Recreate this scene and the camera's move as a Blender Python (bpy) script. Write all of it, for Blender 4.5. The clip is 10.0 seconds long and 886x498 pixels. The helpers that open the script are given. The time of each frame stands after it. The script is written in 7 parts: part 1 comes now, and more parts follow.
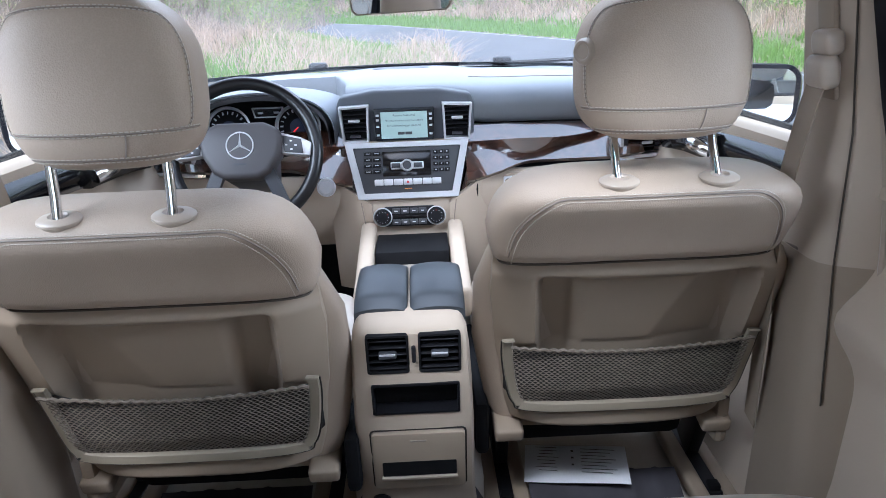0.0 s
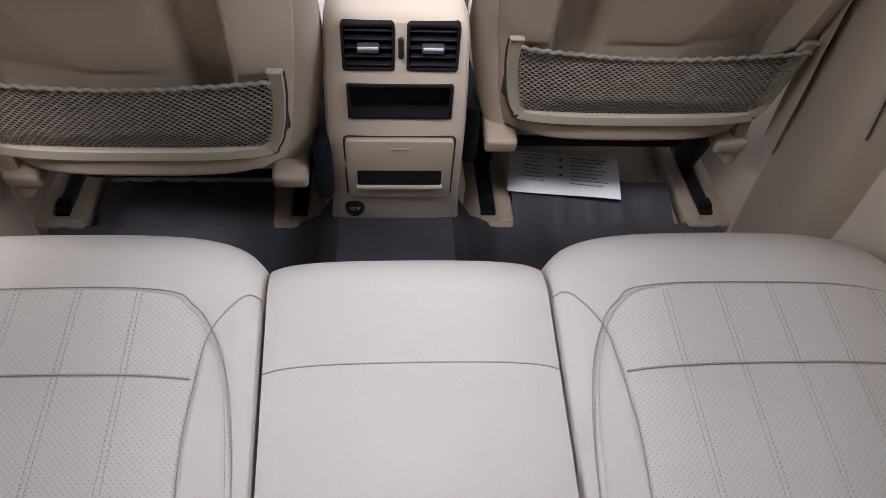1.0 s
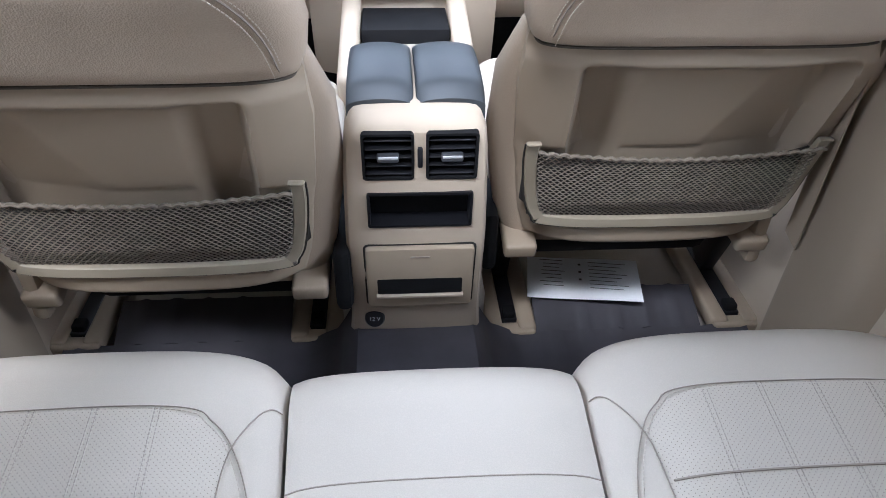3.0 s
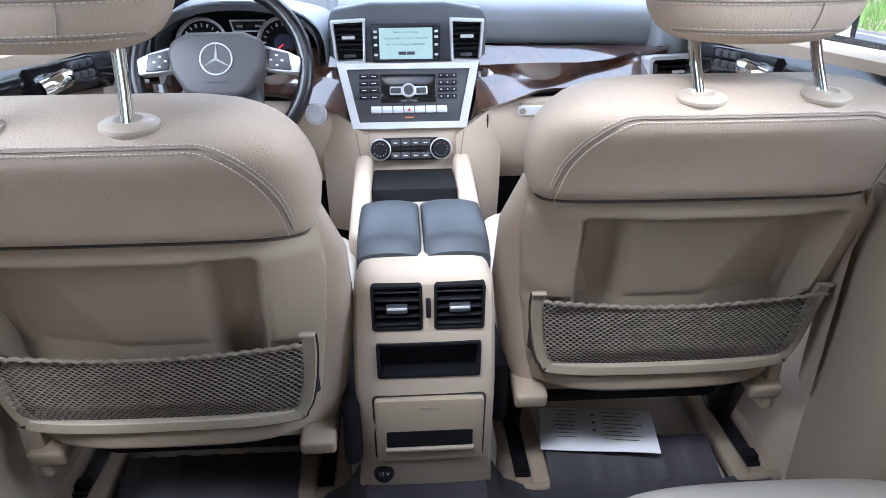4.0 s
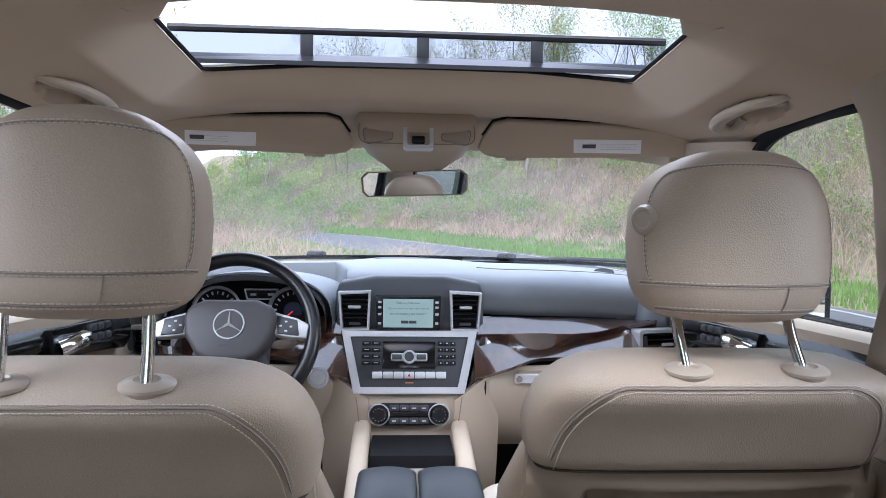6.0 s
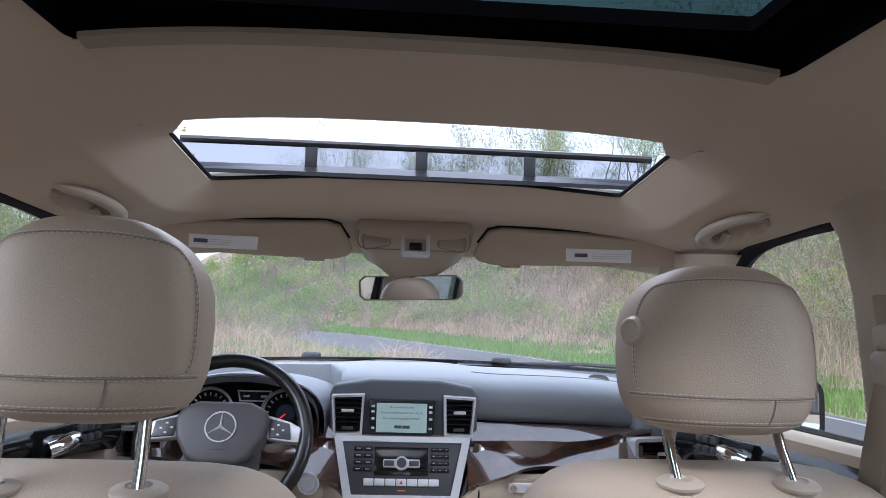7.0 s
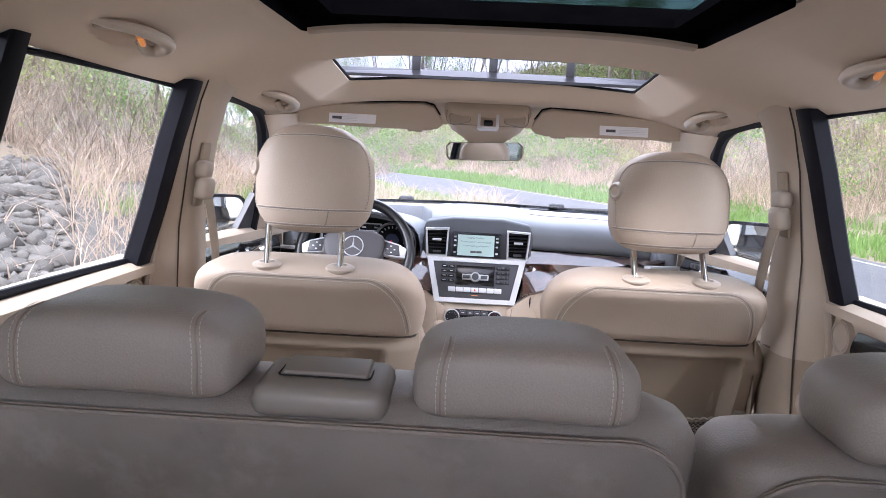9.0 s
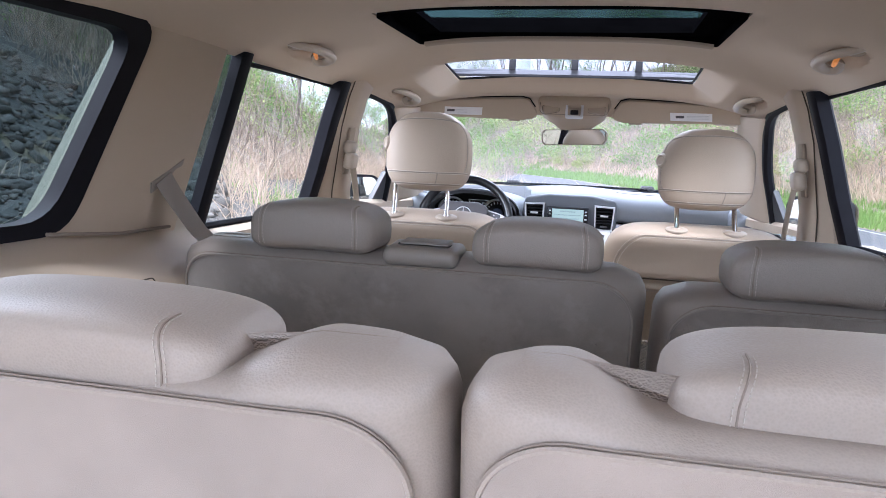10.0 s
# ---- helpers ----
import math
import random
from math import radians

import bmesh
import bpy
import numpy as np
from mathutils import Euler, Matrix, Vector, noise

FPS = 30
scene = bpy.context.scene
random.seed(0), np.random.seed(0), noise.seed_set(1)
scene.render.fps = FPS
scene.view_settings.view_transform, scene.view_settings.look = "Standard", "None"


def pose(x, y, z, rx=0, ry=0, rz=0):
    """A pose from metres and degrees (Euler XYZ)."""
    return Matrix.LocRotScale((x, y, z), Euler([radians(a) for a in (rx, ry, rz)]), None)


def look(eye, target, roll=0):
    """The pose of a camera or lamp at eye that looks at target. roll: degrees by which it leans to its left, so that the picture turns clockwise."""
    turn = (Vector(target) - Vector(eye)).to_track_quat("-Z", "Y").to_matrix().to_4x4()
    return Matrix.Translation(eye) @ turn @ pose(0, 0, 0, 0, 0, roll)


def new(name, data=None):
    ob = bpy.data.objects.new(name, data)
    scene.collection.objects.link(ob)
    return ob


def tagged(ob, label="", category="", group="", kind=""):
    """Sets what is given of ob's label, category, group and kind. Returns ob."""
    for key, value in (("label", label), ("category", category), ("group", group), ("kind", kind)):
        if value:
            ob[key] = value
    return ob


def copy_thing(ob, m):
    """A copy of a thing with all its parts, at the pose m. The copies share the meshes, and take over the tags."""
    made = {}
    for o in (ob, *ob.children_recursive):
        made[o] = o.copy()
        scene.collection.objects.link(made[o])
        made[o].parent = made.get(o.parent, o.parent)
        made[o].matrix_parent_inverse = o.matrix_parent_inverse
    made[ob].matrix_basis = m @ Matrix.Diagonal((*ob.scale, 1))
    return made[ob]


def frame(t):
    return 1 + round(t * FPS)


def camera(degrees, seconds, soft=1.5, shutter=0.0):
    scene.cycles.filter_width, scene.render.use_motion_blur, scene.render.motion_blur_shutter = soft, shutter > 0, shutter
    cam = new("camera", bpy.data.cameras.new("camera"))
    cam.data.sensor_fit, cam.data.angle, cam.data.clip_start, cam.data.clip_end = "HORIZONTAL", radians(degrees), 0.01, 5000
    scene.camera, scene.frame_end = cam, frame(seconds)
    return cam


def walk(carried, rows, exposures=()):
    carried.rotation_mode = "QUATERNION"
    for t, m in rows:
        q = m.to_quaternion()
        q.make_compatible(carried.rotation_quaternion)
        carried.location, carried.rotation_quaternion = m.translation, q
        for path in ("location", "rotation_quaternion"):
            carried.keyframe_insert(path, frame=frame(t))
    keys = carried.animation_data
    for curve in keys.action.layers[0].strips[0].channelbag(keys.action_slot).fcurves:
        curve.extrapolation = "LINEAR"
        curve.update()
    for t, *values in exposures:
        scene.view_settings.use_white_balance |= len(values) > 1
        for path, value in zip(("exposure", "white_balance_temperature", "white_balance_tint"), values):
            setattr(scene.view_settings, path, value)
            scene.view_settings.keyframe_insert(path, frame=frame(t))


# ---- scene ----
# ---- camera ----
cam = camera(64.1, 10.0, soft=0.7)
PATH = [
    (0, (0.037, 0.025, 1.173), (0.086, 1.907, 0.5), -2.0),
    (0.5, (0.005, 0.158, 1.139), (0.123, 1.904, 0.169), -0.2),
    (1, (-0.012, 0.25, 1.097), (0.138, 1.64, -0.334), 4.1),
    (1.5, (-0.031, 0.27, 1.064), (0.132, 1.408, -0.572), 6.8),
    (2, (-0.032, 0.269, 1.074), (0.116, 1.532, -0.47), 4.5),
    (2.5, (-0.034, 0.267, 1.07), (0.11, 1.715, -0.302), 2.5),
    (4, (-0.027, 0.237, 1.079), (0.079, 2.06, 0.262), -0.3),
    (4.5, (-0.028, 0.233, 1.081), (0.089, 2.125, 0.443), -0.0),
    (5, (-0.029, 0.226, 1.083), (0.096, 2.166, 0.613), 0.5),
    (5.5, (-0.032, 0.211, 1.086), (0.09, 2.187, 0.803), 0.6),
    (6, (-0.035, 0.194, 1.09), (0.086, 2.188, 0.992), 0.9),
    (6.2, (-0.035, 0.188, 1.091), (0.083, 2.184, 1.066), 0.9),
    (7.3, (-0.034, 0.126, 1.117), (0.071, 2.111, 1.334), 2.6),
    (7.5, (-0.026, 0.09, 1.128), (0.053, 2.076, 1.351), 3.0),
    (8, (-0.027, -0.014, 1.131), (0.017, 1.986, 1.163), 2.5),
    (8.5, (-0.039, -0.231, 1.15), (-0.026, 1.756, 0.925), 2.4),
    (9, (-0.04, -0.506, 1.15), (-0.11, 1.475, 0.885), 2.9),
    (9.5, (0.002, -0.756, 1.16), (-0.221, 1.214, 0.892), 2.7),
    (9.8, (0.045, -0.932, 1.11), (-0.282, 1.018, 0.847), 2.4),
    (10, (0.121, -1.028, 1.089), (-0.3, 0.907, 0.814), 2.4),
]
walk(cam, [(t, look(eye, target, roll)) for t, eye, target, roll in PATH], [(0.0, 1.95, 5300, 12), (0.5, 2.18, 5550, 14), (1.2, 2.08, 5950, 18), (2.0, 1.93, 5950, 18), (2.6, 2.35, 5650, 12), (4.0, 2.42, 5350, 12), (5.0, 1.95, 5450, 12), (5.5, 1.9, 5500, 13), (6.0, 1.6, 5550, 14), (7.5, 1.3, 5650, 16), (8.0, 1.75, 5900, 22), (8.6, 2.1, 5850, 21), (9.4, 2.35, 5750, 20), (10.0, 2.25, 5550, 17)])

# ---- world and light ----
world = bpy.data.worlds.new("overcast_sky")
scene.world = world
world.use_nodes = True
wn = world.node_tree
wn.nodes.clear()
w_out = wn.nodes.new("ShaderNodeOutputWorld")
w_bg = wn.nodes.new("ShaderNodeBackground")
w_sky = wn.nodes.new("ShaderNodeTexSky")
w_sky.sky_type, w_sky.sun_disc = "NISHITA", False
w_sky.sun_elevation, w_sky.sun_rotation = radians(52), radians(200)
w_sky.air_density, w_sky.dust_density, w_sky.ozone_density = 1.0, 4.0, 0.6
w_mix = wn.nodes.new("ShaderNodeMix")
w_mix.data_type = "RGBA"
w_mix.inputs[0].default_value = 0.72
w_mix.inputs[7].default_value = (8.2, 8.6, 9.2, 1)
wn.links.new(w_sky.outputs[0], w_mix.inputs[6])
wn.links.new(w_mix.outputs[2], w_bg.inputs[0])
w_bg.inputs[1].default_value = 0.10
wn.links.new(w_bg.outputs[0], w_out.inputs[0])

sun = new("sun", bpy.data.lights.new("sun", "SUN"))
sun.data.energy, sun.data.angle, sun.data.color = 1.0, radians(15), (1.0, 0.96, 0.9)
sun.matrix_world = look((-6, -14, 22), (0, 0, 0))


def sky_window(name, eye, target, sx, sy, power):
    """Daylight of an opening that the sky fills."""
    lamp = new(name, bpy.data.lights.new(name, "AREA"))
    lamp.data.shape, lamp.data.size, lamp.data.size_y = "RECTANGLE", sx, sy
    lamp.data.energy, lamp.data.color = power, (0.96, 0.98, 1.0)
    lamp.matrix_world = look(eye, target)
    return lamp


# the open tailgate lets the sky in from behind
sky_window("tailgate_daylight", (0, -2.4, 1.5), (0, 0.6, 0.9), 2.2, 1.6, 9)
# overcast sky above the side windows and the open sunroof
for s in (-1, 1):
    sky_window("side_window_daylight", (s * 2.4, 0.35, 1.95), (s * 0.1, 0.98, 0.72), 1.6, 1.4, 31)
sky_window("windscreen_daylight", (0, 3.5, 2.9), (0, 1.9, 0.9), 1.8, 0.9, 16)
sky_window("sunroof_daylight", (0, 1.15, 2.9), (0, 1.2, 0.5), 1.0, 0.8, 4)


# ---- materials ----
def material(name, color, rough=0.6, metal=0.0, var=0.08, scale=6.0, fine=180.0, bump=0.05, depth=0.001, grain="noise", coat=0.0, spec=0.5, fine_var=0.05, sheen=0.0, emit=0.0, island=0.0):
    """A surface with two scales of colour change and a fine relief, in metres."""
    m = bpy.data.materials.new(name)
    m.use_nodes = True
    nt = m.node_tree
    b = nt.nodes["Principled BSDF"]
    tc = nt.nodes.new("ShaderNodeTexCoord")
    n1 = nt.nodes.new("ShaderNodeTexNoise")
    n1.inputs["Scale"].default_value, n1.inputs["Detail"].default_value = scale, 5
    n2 = nt.nodes.new("ShaderNodeTexVoronoi" if grain == "pebble" else "ShaderNodeTexNoise")
    n2.inputs["Scale"].default_value = fine
    for n in (n1, n2):
        nt.links.new(tc.outputs["Object"], n.inputs["Vector"])
    add = nt.nodes.new("ShaderNodeMath")
    add.operation = "MULTIPLY_ADD"
    nt.links.new(n2.outputs[0], add.inputs[0])
    add.inputs[1].default_value = fine_var / max(var, 0.001)
    nt.links.new(n1.outputs[0], add.inputs[2])
    last = add.outputs[0]
    if island:
        geo = nt.nodes.new("ShaderNodeNewGeometry")
        more = nt.nodes.new("ShaderNodeMath")
        more.operation = "MULTIPLY_ADD"
        nt.links.new(geo.outputs["Random Per Island"], more.inputs[0])
        more.inputs[1].default_value = island
        nt.links.new(last, more.inputs[2])
        last = more.outputs[0]
    ramp = nt.nodes.new("ShaderNodeMapRange")
    k = fine_var / max(var, 0.001)
    ramp.inputs[1].default_value, ramp.inputs[2].default_value = 0.36 + 0.3 * k, 0.64 + 0.7 * k + island
    ramp.inputs[3].default_value, ramp.inputs[4].default_value = 0.0, 1.0
    nt.links.new(last, ramp.inputs[0])
    mix = nt.nodes.new("ShaderNodeMix")
    mix.data_type = "RGBA"
    mix.inputs[6].default_value = (*[c * (1 - var) for c in color], 1)
    mix.inputs[7].default_value = (*[min(1, c * (1 + var)) for c in color], 1)
    nt.links.new(ramp.outputs[0], mix.inputs[0])
    nt.links.new(mix.outputs[2], b.inputs["Base Color"])
    b.inputs["Roughness"].default_value, b.inputs["Metallic"].default_value = rough, metal
    b.inputs["Specular IOR Level"].default_value = spec
    b.inputs["Coat Weight"].default_value, b.inputs["Coat Roughness"].default_value = coat, 0.04
    b.inputs["Sheen Weight"].default_value = sheen
    if bump:
        bp = nt.nodes.new("ShaderNodeBump")
        bp.inputs["Strength"].default_value, bp.inputs["Distance"].default_value = bump, depth
        nt.links.new(n2.outputs[0], bp.inputs["Height"])
        nt.links.new(bp.outputs[0], b.inputs["Normal"])
    if emit:
        b.inputs["Emission Color"].default_value, b.inputs["Emission Strength"].default_value = (*color, 1), emit
    return m


def thin_glass(name, tint, ior=1.45, rough=0.0):
    """A thin pane: clear but for its tint, with Fresnel gloss."""
    m = bpy.data.materials.new(name)
    m.use_nodes = True
    nt = m.node_tree
    nt.nodes.clear()
    out = nt.nodes.new("ShaderNodeOutputMaterial")
    mix = nt.nodes.new("ShaderNodeMixShader")
    tr = nt.nodes.new("ShaderNodeBsdfTransparent")
    gl = nt.nodes.new("ShaderNodeBsdfGlossy")
    fr = nt.nodes.new("ShaderNodeLayerWeight")
    fr.inputs[0].default_value = 0.5
    p5 = nt.nodes.new("ShaderNodeMath")
    p5.operation = "POWER"
    p5.inputs[1].default_value = 5.0
    lift = nt.nodes.new("ShaderNodeMath")
    lift.operation = "MULTIPLY_ADD"
    r0 = ((ior - 1) / (ior + 1)) ** 2
    lift.inputs[1].default_value, lift.inputs[2].default_value = 0.3 * (1 - r0), 1.0 * r0
    nt.links.new(fr.outputs["Facing"], p5.inputs[0])
    nt.links.new(p5.outputs[0], lift.inputs[0])
    tr.inputs[0].default_value = (*tint, 1)
    gl.inputs["Roughness"].default_value = rough
    nt.links.new(lift.outputs[0], mix.inputs[0])
    nt.links.new(tr.outputs[0], mix.inputs[1])
    nt.links.new(gl.outputs[0], mix.inputs[2])
    nt.links.new(mix.outputs[0], out.inputs[0])
    return m


def burl(name):
    """Lacquered burl walnut."""
    m = material(name, (0.06, 0.022, 0.012), rough=0.25, coat=1.0, bump=0)
    nt = m.node_tree
    b = nt.nodes["Principled BSDF"]
    tc = nt.nodes.new("ShaderNodeTexCoord")
    w = nt.nodes.new("ShaderNodeTexNoise")
    w.inputs["Scale"].default_value, w.inputs["Detail"].default_value = 26, 8
    w.inputs["Distortion"].default_value = 1.8
    b.inputs["Coat IOR"].default_value = 2.0
    nt.links.new(tc.outputs["Object"], w.inputs["Vector"])
    r = nt.nodes.new("ShaderNodeValToRGB")
    r.color_ramp.elements[0].color = (0.014, 0.006, 0.004, 1)
    r.color_ramp.elements[1].color = (0.105, 0.038, 0.020, 1)
    r.color_ramp.elements[0].position, r.color_ramp.elements[1].position = 0.40, 0.64
    nt.links.new(w.outputs[0], r.inputs[0])
    nt.links.new(r.outputs[0], b.inputs["Base Color"])
    return m


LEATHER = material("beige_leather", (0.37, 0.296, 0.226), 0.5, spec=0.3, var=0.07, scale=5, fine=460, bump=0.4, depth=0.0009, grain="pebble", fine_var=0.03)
# lit copy of the beige leather: daylight on the cushions is in its colour
LEATHER_LIT = material("lit_beige_leather", (0.545, 0.491, 0.427), 0.5, spec=0.35, var=0.05, scale=5, fine=600, bump=0.14, depth=0.0006, grain="pebble", fine_var=0.02)
# shaded copy of the leather: the dim second-row backs are darkened by colour
LEATHER_SHADE = material("shaded_beige_leather", (0.262, 0.230, 0.204), 0.45, spec=0.45, var=0.07, scale=5, fine=460, bump=0.4, depth=0.0009, grain="pebble", fine_var=0.03)
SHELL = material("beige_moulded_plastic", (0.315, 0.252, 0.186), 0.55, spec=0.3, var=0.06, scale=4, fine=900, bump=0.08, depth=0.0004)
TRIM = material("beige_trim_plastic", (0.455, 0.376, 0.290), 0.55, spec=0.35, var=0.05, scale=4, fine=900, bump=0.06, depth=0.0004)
TRIM_GLOSS = material("smooth_beige_plastic", (0.39, 0.324, 0.255), 0.35, var=0.05, scale=8, fine=700, bump=0.02, depth=0.0002)
HEADLINER = material("headliner_fabric", (0.51, 0.412, 0.308), 0.95, var=0.04, scale=3, fine=1400, bump=0.1, depth=0.0004, sheen=0.1)
CARPET = material("beige_floor_carpet", (0.445, 0.405, 0.355), 0.98, var=0.12, scale=9, fine=1200, bump=0.5, depth=0.002)
RUBBER = material("dark_rubber_mat", (0.046, 0.043, 0.050), 0.5, var=0.2, scale=12, fine=600, bump=0.06, depth=0.0005)
BLACK = material("black_plastic", (0.008, 0.008, 0.010), 0.42, spec=0.3, var=0.15, scale=20, fine=900, bump=0.03, depth=0.0003)
BLACK_MATT = material("matt_black", (0.006, 0.006, 0.007), 0.8, spec=0.2, var=0.2, scale=20, fine=900, bump=0.05, depth=0.0004)
BLACK_GLOSS = material("gloss_black", (0.008, 0.008, 0.009), 0.12, var=0.1, scale=10, bump=0)
BLACK_LEATHER = material("black_leather", (0.006, 0.006, 0.007), 0.30, var=0.1, scale=10, fine=700, bump=0.15, depth=0.0006, grain="pebble")
HUB = material("grey_hub_vinyl", (0.060, 0.056, 0.058), 0.5, var=0.06, scale=6, fine=700, bump=0.1, depth=0.0005, grain="pebble")
DASH = material("grey_dash_vinyl", (0.22, 0.238, 0.262), 0.5, var=0.06, scale=6, fine=700, bump=0.12, depth=0.0005, grain="pebble")
DASH_DARK = material("dark_grey_plastic", (0.05, 0.052, 0.058), 0.4, var=0.08, scale=6, fine=700, bump=0.05, depth=0.0004)
# darker copy of the dash vinyl: shade of the rear-facing stack front as colour
DASH_SHADE = material("shaded_dash_vinyl", (0.095, 0.103, 0.115), 0.5, var=0.06, scale=6, fine=700, bump=0.12, depth=0.0005, grain="pebble")
ARM_GREY = material("slate_grey_leather", (0.045, 0.051, 0.058), 0.42, var=0.08, scale=8, fine=600, bump=0.15, depth=0.0006, grain="pebble")
CHROME = material("chrome", (0.75, 0.75, 0.76), 0.08, 1.0, var=0.02, bump=0)
SILVER = material("satin_silver_plastic", (0.62, 0.63, 0.65), 0.33, 0.35, var=0.03, scale=20, bump=0)
BURL = burl("burl_walnut")
SEAM = material("seam_groove", (0.24, 0.20, 0.165), 0.9, bump=0)
SEAM_DARK = material("dark_seam_gap", (0.06, 0.048, 0.036), 0.9, bump=0)
THREAD = material("pale_thread", (0.50, 0.44, 0.37), 0.8, bump=0)
GAP_DARK = material("dark_gap_and_pocket", (0.022, 0.019, 0.016), 0.95, var=0.2, scale=20, fine=900, bump=0.1)
SEAM_PALE = material("pale_seam_groove", (0.33, 0.285, 0.24), 0.9, bump=0)
POCKET_RIM = material("olive_beige_plastic", (0.262, 0.222, 0.164), 0.42, var=0.05, scale=8, fine=700, bump=0.02, depth=0.0002)
STITCH_SOFT = material("soft_stitch_line", (0.43, 0.385, 0.335), 0.8, bump=0)
GUIDE = material("grey_brown_plastic", (0.25, 0.225, 0.20), 0.45, var=0.06, scale=8, fine=800, bump=0.05, depth=0.0003)
ROOF_BLACK = material("matt_roof_frame_black", (0.0025, 0.0025, 0.003), 0.95, spec=0.0, var=0.2, scale=20, bump=0)
CARPET_THIRD = material("worn_beige_seat_carpet", (0.31, 0.265, 0.232), 0.95, var=0.14, scale=7, fine=1500, bump=0.4, depth=0.001, sheen=0.1)
CORD = material("grey_brown_cord", (0.137, 0.112, 0.086), 0.85, var=0.2, scale=60, bump=0)
SEAL = material("black_window_rubber", (0.006, 0.006, 0.009), 0.6, spec=0.14, var=0.15, scale=20, fine=900, bump=0.03, depth=0.0003)
LEATHER_THIRD = material("pale_grey_beige_leather", (0.325, 0.280, 0.242), 0.48, spec=0.35, var=0.06, scale=5, fine=420, bump=0.3, depth=0.0008, grain="pebble", fine_var=0.03)
RED = material("red_button", (0.55, 0.02, 0.02), 0.4, bump=0)
WHITE_PAPER = material("white_paper", (0.80, 0.80, 0.82), 0.8, var=0.03, bump=0)
INK = material("grey_print", (0.08, 0.08, 0.09), 0.8, bump=0)
BUTTON_TEXT = material("pale_legend", (0.55, 0.56, 0.58), 0.6, bump=0)
SCREEN = material("lit_screen", (0.27, 0.36, 0.335), 0.5, var=0.04, bump=0, emit=0.16)
SCREEN_DARK = material("screen_frame", (0.010, 0.012, 0.016), 0.2, bump=0)
DIAL_BLUE = material("dial_glow", (0.008, 0.013, 0.03), 0.5, bump=0, emit=0.1)
DIAL_RED = material("red_needle", (0.6, 0.02, 0.02), 0.5, bump=0, emit=0.5)
AMBER = material("amber_lens", (0.6, 0.22, 0.05), 0.4, bump=0, emit=0.12)
SKIN_PAINT = material("silver_car_paint", (0.55, 0.56, 0.58), 0.3, 0.3, var=0.02, bump=0, coat=0.6)
CLEAR = thin_glass("clear_window_glass", (0.96, 0.98, 0.97))
TINTED = thin_glass("tinted_window_glass", (0.40, 0.47, 0.48))
ROOF_GLASS = thin_glass("dark_roof_glass", (0.027, 0.049, 0.047), 2.2)
NET_CLEAR = thin_glass("fine_deflector_net", (0.42, 0.42, 0.45), 1.01)
MIRROR = material("mirror_silver", (0.80, 0.81, 0.82), 0.01, 1.0, var=0.0, bump=0)


def perforated(name, color):
    """Leather with rows of fine punched holes."""
    m = material(name, color, 0.5, var=0.05, scale=5, fine=600, bump=0.14, depth=0.0006, grain="pebble", fine_var=0.02)
    nt = m.node_tree
    b = nt.nodes["Principled BSDF"]
    old = b.inputs["Base Color"].links[0].from_socket
    tc = nt.nodes.new("ShaderNodeTexCoord")
    sp = nt.nodes.new("ShaderNodeSeparateXYZ")
    nt.links.new(tc.outputs["Object"], sp.inputs[0])
    waves = []
    for k in (0, 1):
        mul = nt.nodes.new("ShaderNodeMath")
        mul.operation = "MULTIPLY"
        mul.inputs[1].default_value = math.tau / 0.0075
        sn = nt.nodes.new("ShaderNodeMath")
        sn.operation = "SINE"
        nt.links.new(sp.outputs[k], mul.inputs[0])
        nt.links.new(mul.outputs[0], sn.inputs[0])
        waves.append(sn)
    pr = nt.nodes.new("ShaderNodeMath")
    pr.operation = "MULTIPLY"
    nt.links.new(waves[0].outputs[0], pr.inputs[0])
    nt.links.new(waves[1].outputs[0], pr.inputs[1])
    th = nt.nodes.new("ShaderNodeMapRange")
    th.inputs[1].default_value, th.inputs[2].default_value = 0.80, 0.92
    nt.links.new(pr.outputs[0], th.inputs[0])
    mx = nt.nodes.new("ShaderNodeMix")
    mx.data_type = "RGBA"
    mx.inputs[7].default_value = (0.22, 0.19, 0.16, 1)
    nt.links.new(th.outputs[0], mx.inputs[0])
    nt.links.new(old, mx.inputs[6])
    nt.links.new(mx.outputs[2], b.inputs["Base Color"])
    return m


